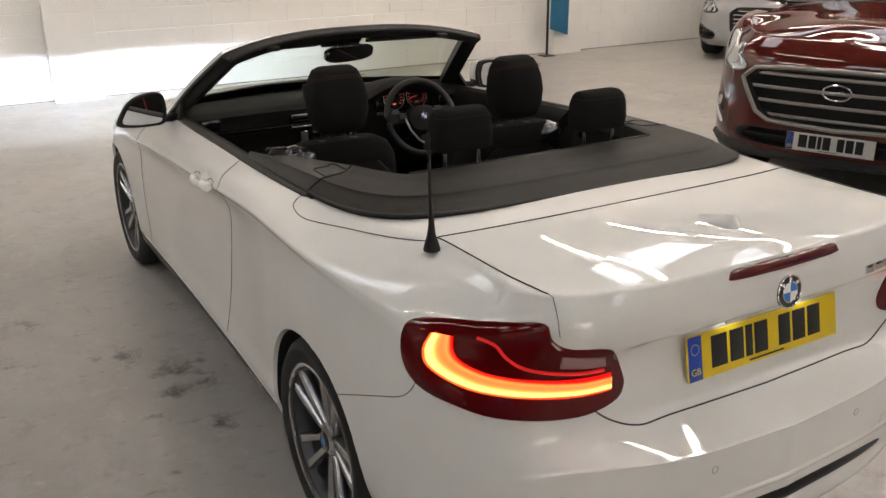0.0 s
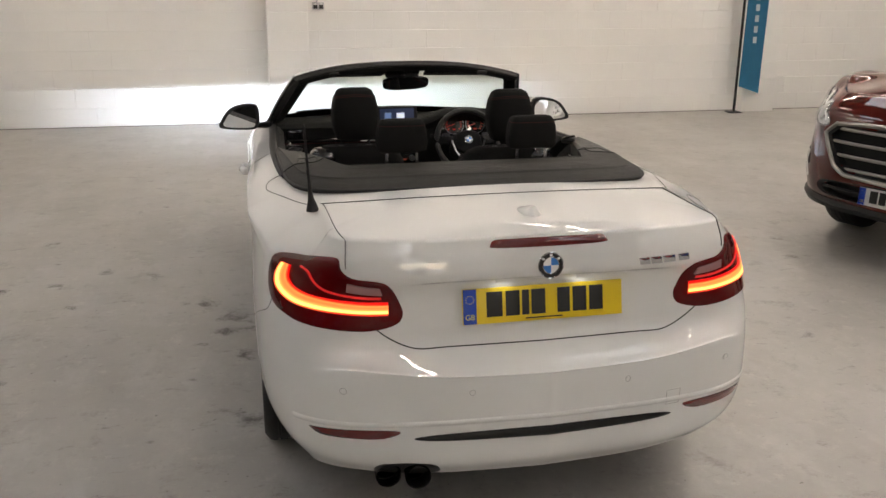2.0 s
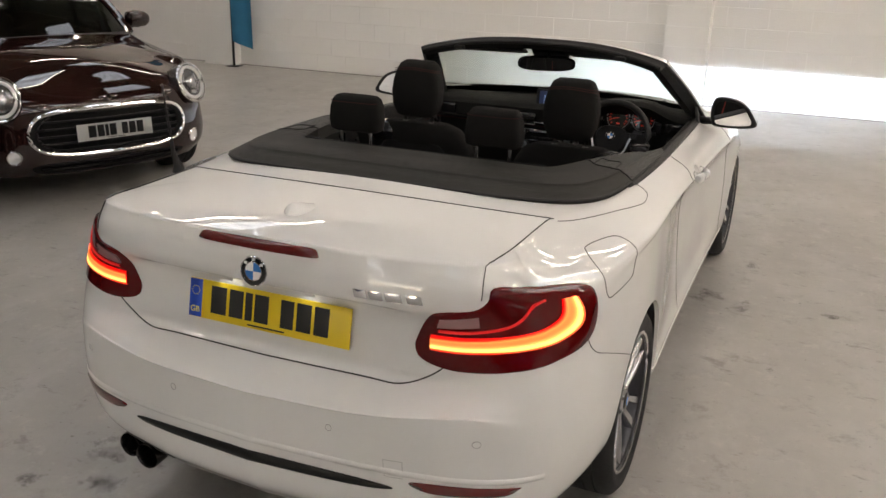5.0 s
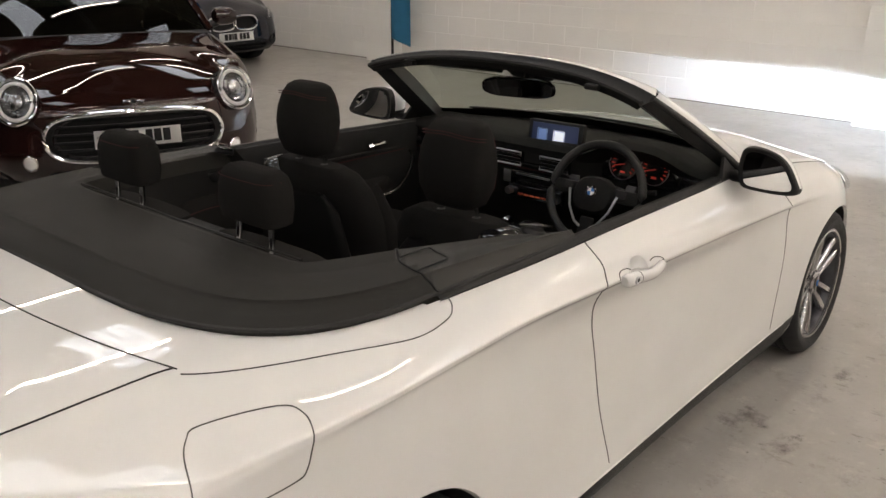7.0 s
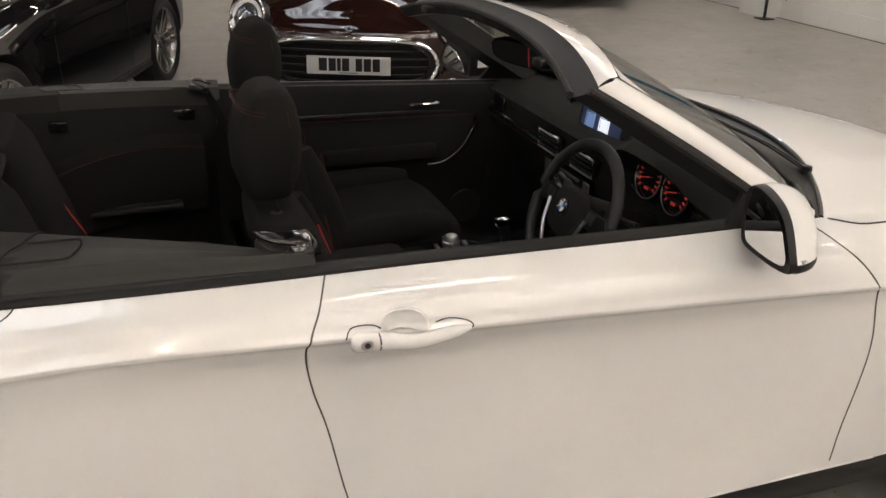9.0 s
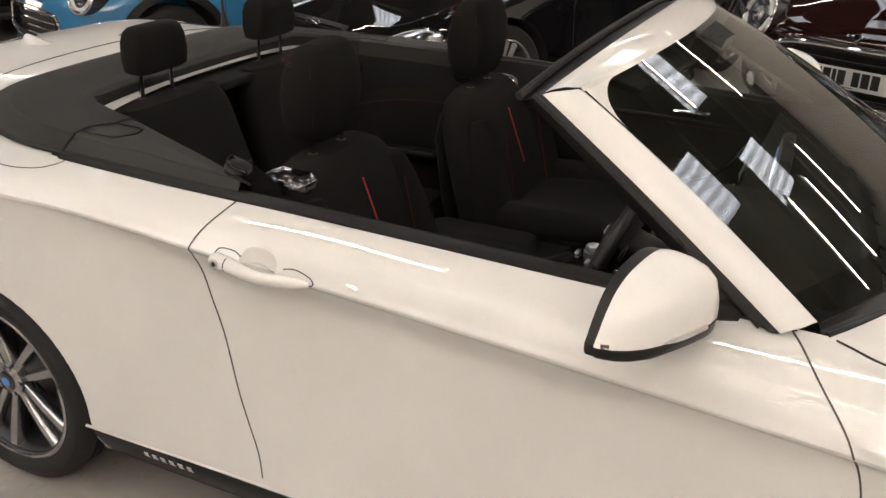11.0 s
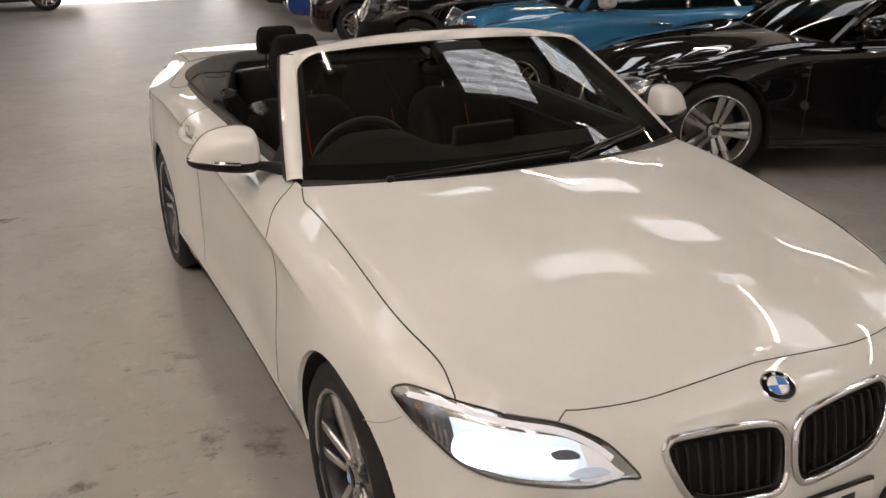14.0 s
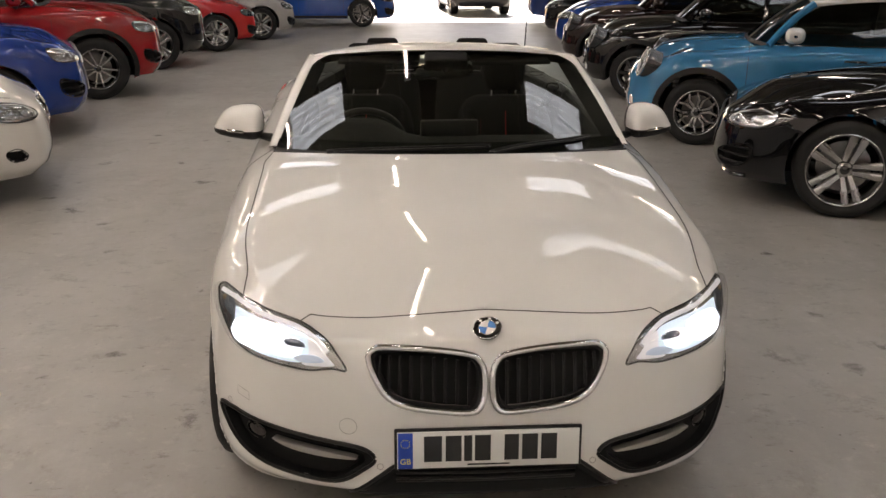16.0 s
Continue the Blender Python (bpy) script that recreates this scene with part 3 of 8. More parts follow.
def cap_surface(shell, u, y0, y1, zc, nw=40):
    """The skin between the top edge and the middle line: bonnet or boot lid."""
    nu = len(u)
    edge = shell.at(u, np.full(nu, float(shell.K)))
    pad = 40
    ext = np.concatenate([2 * edge[:1] - edge[pad:0:-1], edge, 2 * edge[-1:] - edge[-2:-pad - 2:-1]])
    kern = np.exp(-(np.arange(-pad, pad + 1) / 13.0) ** 2 / 2)
    ring = np.stack([np.convolve(ext[:, c], kern / kern.sum(), "valid") for c in range(3)], 1)
    yc = y0 + (y1 - y0) * np.linspace(0, 1, nu)
    w = np.linspace(0, 1, nw)[None, :]
    k = 1 - (1 - w) ** 2.4
    P = np.zeros((nu, nw, 3))
    P[..., 0] = ring[:, :1] * (1 - w)
    P[..., 1] = ring[:, 1:2] + (yc[:, None] - ring[:, 1:2]) * k
    P[..., 2] = ring[:, 2:] + (zc(yc)[:, None] - ring[:, 2:]) * k
    return P + (edge - ring)[:, None] * ((1 - w) ** 5)[..., None]


BONNET_Z = curve([0.6, 0.95, 1.3, 1.65, 1.89], [1.0, 0.978, 0.930, 0.847, 0.726])
DECK_Z = curve([-2.205, -2.1, -1.95, -1.6, -1.2], [1.024, 1.038, 1.043, 1.045, 1.03])
BONNET_P = cap_surface(BODY, UGRID[UGRID <= 6.2], 1.89, 0.955, BONNET_Z, 64)
_fold = BONNET_P[..., 0] - np.interp(BONNET_P[..., 1], [0.9, 1.3, 1.85], [0.44, 0.405, 0.335])
_fade = np.clip((1.86 - BONNET_P[..., 1]) / 0.25, 0, 1) * np.clip((BONNET_P[..., 1] - 0.90) / 0.12, 0, 1) * np.clip((np.linspace(0, 1, 64) - 0.0) / 0.12, 0, 1)
BONNET_P[..., 2] += 0.0050 * np.exp(-(np.sqrt(_fold ** 2 + 0.035 ** 2) - 0.035) / 0.085) * _fade
DECK_P = cap_surface(BODY, UGRID[UGRID >= 9.3][::-1], -2.205, -1.22, DECK_Z)


def lid_front(x):
    """Where the boot lid meets the tonneau surround."""
    return -1.752 + 0.092 * (abs(x) / 0.636) ** 2.6


def cap_on(P, line, off=0.001):
    """Points on a cap over (x, y), and their normals."""
    dx, dy = np.gradient(P, axis=0), np.gradient(P, axis=1)
    N = np.cross(dx, dy).reshape(-1, 3)
    N /= np.linalg.norm(N, axis=1)[:, None] + 1e-9
    N *= np.sign(N[:, 2:] + 1e-9)
    Q = P.reshape(-1, 3)
    out, nn = [], []
    for x, y in line:
        d = np.hypot(Q[:, 0] - abs(x), Q[:, 1] - y)
        k = np.argsort(d)[:4]
        w = 1 / (d[k] + 1e-4)
        w /= w.sum()
        n = (N[k] * w[:, None]).sum(0)
        s = 1 if x >= 0 else -1
        out.append((x, y, float((Q[k, 2] * w).sum()) + off))
        nn.append((n[0] * s, n[1], n[2]))
    return np.array(out), np.array(nn)


# lines on the skin, as (u, z)
HEADLIGHT = [(4.15, 0.700), (4.05, 0.722), (3.8, 0.727), (3.45, 0.721), (3.04, 0.714), (2.59, 0.700), (2.2, 0.683), (1.84, 0.66), (1.65, 0.627), (1.51, 0.586),
             (1.68, 0.588), (1.94, 0.578), (2.19, 0.579), (2.52, 0.584), (2.93, 0.592), (3.27, 0.608), (3.63, 0.645), (3.95, 0.675)]
KIDNEY = [(1.265, 0.622), (1.225, 0.642), (1.09, 0.650), (0.6, 0.646), (0.21, 0.633), (0.10, 0.615), (0.055, 0.581), (0.055, 0.517), (0.10, 0.480), (0.2, 0.468), (0.48, 0.474), (0.83, 0.490), (1.05, 0.521), (1.18, 0.570)]
FOG = [(3.6, 0.372), (3.3, 0.392), (3.02, 0.394), (2.33, 0.387), (1.58, 0.371), (1.28, 0.356), (1.18, 0.325), (1.3, 0.296), (1.5, 0.262), (1.72, 0.250), (2.17, 0.256), (2.73, 0.268), (3.23, 0.300)]
TAIL = [(13.45, 0.824), (13.48, 0.788), (13.42, 0.758), (13.2, 0.743), (12.88, 0.742), (12.39, 0.748), (11.9, 0.755), (11.55, 0.762), (11.36, 0.785), (11.27, 0.825), (11.25, 0.878), (11.32, 0.906),
        (11.6, 0.925), (11.93, 0.938), (12.35, 0.953), (12.70, 0.962), (12.77, 0.930), (12.92, 0.908), (13.25, 0.899), (13.36, 0.880)]
DOOR_REAR = [(8.03, 0.980), (8.08, 0.945), (8.12, 0.908), (8.135, 0.868), (8.11, 0.775), (8.065, 0.68), (8.01, 0.52), (7.94, 0.38), (7.92, 0.315)]
DOOR_FRONT = [(6.32, 0.945), (6.24, 0.915), (6.13, 0.858), (6.06, 0.795), (6.02, 0.70), (6.02, 0.61), (6.08, 0.43), (6.10, 0.315)]
FUEL = [(10.97, 0.955), (10.88, 0.962), (10.55, 0.957), (10.48, 0.944), (10.50, 0.92), (10.54, 0.862), (10.62, 0.845), (10.98, 0.840), (11.06, 0.853), (11.08, 0.878), (11.04, 0.933)]
BUMPER_SIDE = [(float(np.interp(-y, -BODY.o(UGRID)[:, 1], UGRID)), z) for y, z in ((-1.56, 0.592), (-1.68, 0.645), (-1.771, 0.683), (-1.85, 0.715), (-1.885, 0.742), (-1.902, 0.772))]
HANDLE_CUP = [(7.915, 0.893), (7.905, 0.914), (7.875, 0.9285), (7.82, 0.931), (7.775, 0.921), (7.755, 0.900), (7.77, 0.868), (7.815, 0.853), (7.865, 0.852), (7.90, 0.866)]
COLLAR_SIDE = [(10.81, 1.0095), (10.74, 1.0045), (10.62, 0.998), (10.45, 0.991), (10.2, 0.983), (9.67, 0.969), (9.32, 0.972), (9.17, 0.980), (9.12, 0.988)]


def seat(parent_name, label, x, y=-0.42, z=0.40):
    """A front seat: cushion, backrest, bolsters, headrest on two posts, red stitching."""
    s = tagged(new(parent_name), label, "car seat", "front seats")
    m = pose(x, y, z)

    def loft(rows):
        return grid_geo(np.array(rows), closed_v=True)

    def section(w, d, n=28, p=3.2):
        return ellipse(0, 0, w, d, n, p)
    # backrest: sections rising along a leaning line
    rows = []
    for h, w, d, y in [(0.0, 0.22, 0.07, 0.02), (0.02, 0.245, 0.09, 0.015), (0.12, 0.255, 0.095, -0.01), (0.28, 0.26, 0.09, -0.05), (0.38, 0.253, 0.084, -0.08), (0.455, 0.236, 0.077, -0.102), (0.507, 0.200, 0.064, -0.118), (0.532, 0.150, 0.042, -0.124)]:
        rows.append([(a, b + y, 0.05 + h) for a, b in section(w, d)])
    g = loft(rows)
    k = len(g[0])
    g[1].append(tuple(range(k - 28, k)))
    back = part("backrest", moved(g, m), CLOTH, s)
    for sx in (-1, 1):
        pts = [(sx * (0.205 - 0.05 * max(0, h - 0.3)), 0.062 - 0.22 * h, 0.06 + h) for h in np.linspace(0.0, 0.46, 9)]
        part("bolster", moved(tube(pts, [0.050, 0.062, 0.066, 0.066, 0.064, 0.060, 0.052, 0.040, 0.022], 14), m), CLOTH, back)
        part("stitching", moved(tube([(sx * 0.135, 0.092 - 0.19 * h, 0.12 + h) for h in np.linspace(0, 0.36, 8)], 0.0022, 5), m), STITCH, back)
    part("stitching", moved(tube([(0.0, 0.0375 - 0.36 * h, 0.345 + h) for h in np.linspace(0, 0.17, 5)], 0.0024, 6), m), RED_LINE, back)
    shell_pts = []
    for h, w in [(0.06, 0.20), (0.26, 0.215), (0.44, 0.19), (0.50, 0.13)]:
        shell_pts.append([(a, -0.10 - 0.19 * h + b, h) for a, b in ellipse(0, 0, w, 0.02, 16, 3)])
    part("back_shell", moved(loft(shell_pts), m), INTERIOR, s)
    rows = [[(a, 0.05 + t * 0.5 - 0.1, 0.165 + 0.03 * t + b) for a, b in ellipse(0, 0, w, d, 24, 3.5)] for t, w, d in [(0, 0.2, 0.04), (0.03, 0.24, 0.075), (0.5, 0.25, 0.08), (0.9, 0.235, 0.075), (1.0, 0.2, 0.04)]]
    part("cushion", moved(loft(rows), m), CLOTH, s)
    for sx in (-1, 1):
        part("side_bolster", moved(tube([(sx * 0.215, -0.05 + 0.45 * t, 0.235 + 0.02 * t) for t in np.linspace(0, 1, 7)], [0.03, 0.05, 0.052, 0.052, 0.05, 0.045, 0.025], 10), m), CLOTH, s)
    part("seat_base", moved(box(0.44, 0.44, 0.14, (0, 0.12, 0.05), 0.02), m), INTERIOR, s)
    # shoulder release lever
    side = 0.155 if x > 0 else -0.155
    rows = [[(side + a, -0.125 + b - 0.03 * h, 0.500 + h) for a, b in ellipse(0, 0, w, d, 20, 2.6)] for h, w, d in [(0.0, 0.062, 0.070), (0.03, 0.066, 0.074), (0.055, 0.060, 0.066), (0.070, 0.044, 0.048), (0.076, 0.02, 0.022)]]
    g = grid_geo(np.array(rows), closed_v=True)
    g[1].append(tuple(range(80, 100)))
    lev = part("release_housing", moved(g, m), GLOSS_BLACK, s)
    part("release_lever", moved(box(0.05, 0.022, 0.012, (side * 1.12, -0.165, 0.562), 0.004), m), BLACK_PLASTIC, lev)
    # headrest
    rows = []
    for h, w, d, y in [(0.0, 0.072, 0.036, -0.004), (0.010, 0.089, 0.051, -0.004), (0.055, 0.107, 0.067, -0.003), (0.11, 0.1125, 0.072, 0.0), (0.16, 0.107, 0.069, 0.004), (0.205, 0.095, 0.056, 0.008), (0.230, 0.083, 0.041, 0.011), (0.241, 0.064, 0.022, 0.013)]:
        rows.append([(a, b + y - 0.135, 0.612 + h) for a, b in section(w, d, 28, 3.7)])
    g = loft(rows)
    k = len(g[0])
    g[1].extend([tuple(range(27, -1, -1)), tuple(range(k - 28, k))])
    hr = part("headrest", moved(g, m), CLOTH, s)
    full = section(0.103, 0.067, 96, 3.5)
    rear = sorted([(math.atan2(a, -b), a, b) for a, b in full if b < -0.012])
    st = [(a * 1.008, b * 1.01 - 0.128, 0.612 + 0.200 + 0.018 * math.cos(t)) for t, a, b in rear]
    for dz in (0.0, 0.008):
        part("stitching", moved(tube([(a, b, c - dz) for a, b, c in st], 0.0011, 5), m), STITCH, hr)
    for sx in (-1, 1):
        part("stitching", moved(tube([(sx * (0.0975 + 0.007 * math.sin(t * 2.6)), -0.098 + 0.006 * math.sin(t * 3), 0.812 - 0.15 * t) for t in np.linspace(0, 1, 8)], 0.0011, 5), m), STITCH, hr)
        part("post", moved(tube([(sx * 0.065, -0.122, 0.54), (sx * 0.065, -0.13, 0.64)], 0.006, 8), m), CHROME, s)
        part("post_collar", moved(lathe([(0.0, 0.583), (0.013, 0.583), (0.016, 0.577), (0.016, 0.56)], 14, "z"), m @ Matrix.Translation((sx * 0.065, -0.127, 0.0))), BLACK_PLASTIC, s)
    return s


def rear_seat(car):
    for sx in (-1, 1):
        x = sx * 0.27
        rows = []
        for h, w, d, y in [(0.0, 0.20, 0.06, 0.0), (0.03, 0.225, 0.08, 0.0), (0.25, 0.23, 0.08, -0.06), (0.45, 0.215, 0.07, -0.115), (0.5, 0.19, 0.045, -0.125)]:
            rows.append([(x + a, -1.03 + y + b, 0.52 + h) for a, b in ellipse(0, 0, w, d, 26, 3.2)])
        g = grid_geo(np.array(rows), closed_v=True)
        g[1].append(tuple(range(len(g[0]) - 26, len(g[0]))))
        b = part("rear_backrest", g, CLOTH, car)
        part("stitching", tube([(x, -0.985 - 0.24 * t * 0.45 + 0.012, 0.70 + 0.22 * t) for t in np.linspace(0, 1, 6)], 0.0022, 6), RED_LINE, b)
        part("rear_cushion", box(0.44, 0.46, 0.18, (x, -0.84, 0.48), 0.05), CLOTH, car)
        rows = []
        for h, w, d in [(0.0, 0.088, 0.032), (0.007, 0.099, 0.044), (0.04, 0.103, 0.050), (0.09, 0.098, 0.050), (0.116, 0.090, 0.042), (0.128, 0.080, 0.028), (0.132, 0.062, 0.012)]:
            rows.append([(x + a, -1.185 + b + 0.02 * h, 1.094 + h) for a, b in ellipse(0, 0, w, d, 26, 4.2)])
        g = grid_geo(np.array(rows), closed_v=True)
        g[1].extend([tuple(range(25, -1, -1)), tuple(range(len(g[0]) - 26, len(g[0])))])
        hr = part("rear_headrest", g, CLOTH, car, "black cloth headrest on chrome posts")
        part("stitching", tube([(x + a * 1.01, -1.183 + b * 1.02, 1.203) for a, b in ellipse(0, 0, 0.0945, 0.047, 26, 4.2) if b < 0.01], 0.001, 5), STITCH, hr)
        for k in (-1, 1):
            part("post", tube([(x + k * 0.062, -1.195, 0.99), (x + k * 0.060, -1.19, 1.12)], 0.0075, 10), CHROME, hr)
            part("post_collar", lathe([(0.0, 1.022), (0.012, 1.022), (0.015, 1.016), (0.015, 1.0)], 12, "z"), BLACK_PLASTIC, hr).matrix_basis = pose(x + k * 0.065, -1.195, 0)


def build_convertible():
    car = tagged(new("convertible_car"), "pearl white two-door convertible, roof down, lamps lit", "car")
    v = np.union1d(np.linspace(0, BODY.K, 81), np.linspace(6.0, 9.0, 61))
    U, V = np.meshgrid(UGRID, v, indexing="ij")
    low = [(1.52, 0.198), (1.2, 0.262), (0.97, 0.307), (0.5, 0.308), (0, 0.308), (-0.5, 0.308), (-0.97, 0.307), (-1.2, 0.262), (-1.52, 0.198), (-0.8, 0.192), (0, 0.19), (0.8, 0.192)]
    skin = open_skin(grid_geo(BODY.at(U, V)), U.ravel(), [(rounded(KIDNEY, 4), 0.96), (rounded(FOG, 4), 0.96), (low, 0.955), (rounded(HANDLE_CUP, 5), 0.90)])
    side = arch_cut(skin, [(WHEEL_Y, WHEEL_Z), (-WHEEL_Y, WHEEL_Z)], 0.350)
    top_f = grid_geo(BONNET_P)
    top_r = grid_geo(DECK_P, flip=True)
    whole = join(side, top_f, top_r)
    NRM = shared_normals(join(whole, mirrored(whole)))

    def yline(line):
        zz = [p[1] for p in line][::-1]
        yy = [float(BODY.o(np.array(p[0]))[1]) for p in line][::-1]
        return lambda z: np.interp(z, zz, yy)
    yf, yr = yline(DOOR_FRONT), yline(DOOR_REAR)
    seam_z = curve([-2.4, -2.2, -1.95, -1.85, -1.76, -1.5], [0.678, 0.69, 0.76, 0.68, 0.605, 0.59])
    sill, rest = split(side, lambda x, y, z: -1.0 < y < 1.0 and z < 0.288)
    door, rest = split(rest, lambda x, y, z: yr(z) < y < yf(z) and z > 0.315)
    fbump, rest = split(rest, lambda x, y, z: y > 1.66 and z < 0.9)
    rbump, rest = split(rest, lambda x, y, z: y < -1.45 and z < seam_z(y))
    fwing, rest = split(rest, lambda x, y, z: y > yf(max(z, 0.315)))
    boot_back, rwing = split(rest, lambda x, y, z: y < -2.08 and x < 0.66)
    bootl, collar = split(top_r, lambda x, y, z: y < lid_front(x))
    part("bonnet", join(top_f, mirrored(top_f)), WHITE, car, normals=NRM)
    part("front_bumper", join(fbump, mirrored(fbump)), WHITE, car, normals=NRM)
    part("rear_bumper", join(rbump, mirrored(rbump)), WHITE, car, normals=NRM)
    bl = join(bootl, boot_back)
    boot = part("boot_lid", join(bl, mirrored(bl)), WHITE, car, normals=NRM)
    part("tonneau_surround", join(collar, mirrored(collar)), WHITE, car, normals=NRM)
    doors = []
    for sx in (1, -1):
        f = (lambda g: g) if sx > 0 else mirrored
        doors.append(part("door", f(door), WHITE, car, normals=NRM))
        part("front_wing", f(fwing), WHITE, car, normals=NRM)
        part("rear_wing", f(rwing), WHITE, car, normals=NRM)
        part("side_sill", f(sill), BLACK_PLASTIC, car, "black plastic sill with pale lettering bars", normals=NRM)
    # joints between the panels
    seams = [BODY.ribbon(rounded(BUMPER_SIDE, 6, False), 0.0022), BODY.ribbon(rounded(COLLAR_SIDE, 6, False), 0.0024),
             BODY.ribbon([(u, 0.677 + 0.066 * max(0, (13.72 - u) / 0.5) ** 2) for u in np.linspace(13.22, 15, 50)], 0.0040),
             BODY.ribbon(rounded([(2.17, 0.704), (2.22, 0.700), (2.28, 0.692), (2.33, 0.684)], 4, False), 0.0030, 0.0015)]
    wing_joint = BODY.ribbon(rounded([(4.45, 0.60), (4.2, 0.62), (3.95, 0.66)], 5, False), 0.002)
    part("wing_joint", wing_joint, SOFT_LINE, car)
    part("wing_joint", mirrored(wing_joint), SOFT_LINE, car)
    drop = curve([0.70, 0.80, 0.90, 1.34, 1.60, 1.76], [0.002, 0.014, 0.012, 0.009, 0.008, 0.014])
    bon = []
    for y in np.linspace(0.70, 1.77, 40):
        u = float(np.interp(-y, -BODY.o(UGRID)[:, 1], UGRID))
        bon.append((u, float(BODY.at(np.array([u]), np.array([float(BODY.K)]))[0, 2] - drop(y))))
    bon = [q for q in bon if q[0] > 3.80] + [(3.72, 0.760), (3.64, 0.750), (3.56, 0.739), (3.49, 0.728), (3.44, 0.716)]
    seams.append(BODY.ribbon(bon, 0.0038, 0.0014))
    lid, lidn = cap_on(DECK_P, rounded([(0.631, -1.664), (0.627, -1.70), (0.624, -1.80), (0.621, -1.95), (0.617, -2.04), (0.612, -2.085), (0.609, -2.098)], 6, False), 0.0025)
    low_, lown = BODY.uz([(12.785, 1.012), (12.79, 1.004), (12.805, 0.992), (12.815, 0.980), (12.825, 0.966), (12.83, 0.952), (12.84, 0.935)], 0.0022)
    seams.append(strip(np.concatenate([lid, low_]), np.concatenate([lidn, lown]), 0.0016, 0.0012))
    part("fuel_flap_gap", BODY.ribbon(rounded(FUEL, 5), 0.0024, closed=True), JOINT, car)
    for line in (rounded(DOOR_REAR, 6, False), rounded(DOOR_FRONT, 6, False)):
        g = BODY.ribbon(line, 0.0034)
        part("door_gap", g, JOINT, car)
        part("door_gap", mirrored(g), JOINT, car)
    for g in seams:
        part("panel_gap", g, SEAM, car)
        part("panel_gap", mirrored(g), SEAM, car)
    bl_line = [(x, lid_front(x)) for x in np.linspace(-0.637, 0.637, 80)]
    part("panel_gap", strip(*cap_on(DECK_P, bl_line), 0.0020, 0.0012), SEAM, car)
    fr = np.concatenate([BODY.at(np.linspace(2.18, 0, 40), np.full(40, float(BODY.K))), BODY.at(np.linspace(0, 2.18, 40)[1:], np.full(39, float(BODY.K))) * [-1, 1, 1]])
    part("panel_gap", strip(fr, np.tile([0, 0.4, 0.9], (79, 1)), 0.0026, 0.0015), SEAM, car)
    # arches and wheels
    for sx in (1, -1):
        for sy in (1, -1):
            add_wheel(car, (sx * (0.748 if sy > 0 else 0.757), sy * WHEEL_Y, WHEEL_R), WHEEL_R, 0.236, 0.21, "double", sx, cap=True)
            a = np.linspace(radians(-12), radians(192), 50)
            edge = []
            for t in a:
                y, z = sy * WHEEL_Y + 0.350 * math.cos(t), WHEEL_Z + 0.350 * math.sin(t)
                uu = np.interp(-y, -BODY.o(UGRID)[:, 1], UGRID)
                p = BODY.uz([(uu, z)])[0][0]
                edge.append([(sx * p[0], y, z), (sx * (p[0] - 0.012), sy * WHEEL_Y + (y - sy * WHEEL_Y) * 0.985, WHEEL_Z + (z - WHEEL_Z) * 0.985), (sx * (p[0] - 0.05), y, z), (sx * (p[0] - 0.35), sy * WHEEL_Y + (y - sy * WHEEL_Y) * 1.03, WHEEL_Z + (z - WHEEL_Z) * 1.03)])
            E = np.array(edge)
            part("arch_lip", grid_geo(E[:, :2]), WHITE, car)
            part("arch_liner", grid_geo(E[:, 1:]), WHEEL_WELL, car)
            part("brake_caliper", box(0.07, 0.09, 0.2, (sx * 0.74, sy * WHEEL_Y - 0.12, WHEEL_Z + 0.02), 0.015), RIM_DARK, car)
    part("floor_pan", join(box(1.1, 4.0, 0.05, (0, -0.08, 0.24), 0.02), box(1.5, 1.9, 0.06, (0, 0, 0.22), 0.02)), WHEEL_WELL, car)
    part("bulkhead", box(1.1, 0.05, 0.6, (0, 1.0, 0.55)), WHEEL_WELL, car)
    for sx in (1, -1):
        part("footwell_lining", box(0.03, 0.62, 0.58, (sx * 0.665, 0.73, 0.60), 0.008), INTERIOR, car)
    part("toe_board", box(1.30, 0.03, 0.60, (0, 0.93, 0.60), 0.008), INTERIOR, car)
    part("rear_bulkhead", box(1.0, 0.04, 0.5, (0, -1.3, 0.6)), WHEEL_WELL, car)

    # ---- lamps
    hl = rounded(HEADLIGHT, 4)
    for sx in (1, -1):
        f = (lambda g: g) if sx > 0 else mirrored
        lamp = part("headlight", f(BODY.patch(hl, 0.001, 0, 0.03, 7)), LAMP_CHROME, car, "lit xenon headlight with clear cover")
        part("bezel", f(BODY.rim(hl, 0.003, 0.0008)), GLOSS_BLACK, lamp)
        part("lamp_reflector", f(BODY.patch(rounded([(3.5, 0.690), (3.1, 0.690), (2.6, 0.680), (2.2, 0.666), (2.02, 0.650), (1.98, 0.622), (2.06, 0.598), (2.3, 0.593), (2.8, 0.600), (3.15, 0.614), (3.45, 0.650)], 4), 0.002, 0.002)), LAMP_WASH, lamp)
        side = part("side_chamber", f(BODY.patch(rounded([(4.02, 0.702), (3.86, 0.714), (3.62, 0.706), (3.46, 0.690), (3.36, 0.655), (3.36, 0.628), (3.56, 0.646), (3.85, 0.678)], 5), 0.003, 0.002)), LAMP_GREY, lamp)
        part("turn_bulb", f(BODY.patch(ellipse(3.80, 0.696, 0.06, 0.008, 16), 0.005, 0.006)), BULB, side)
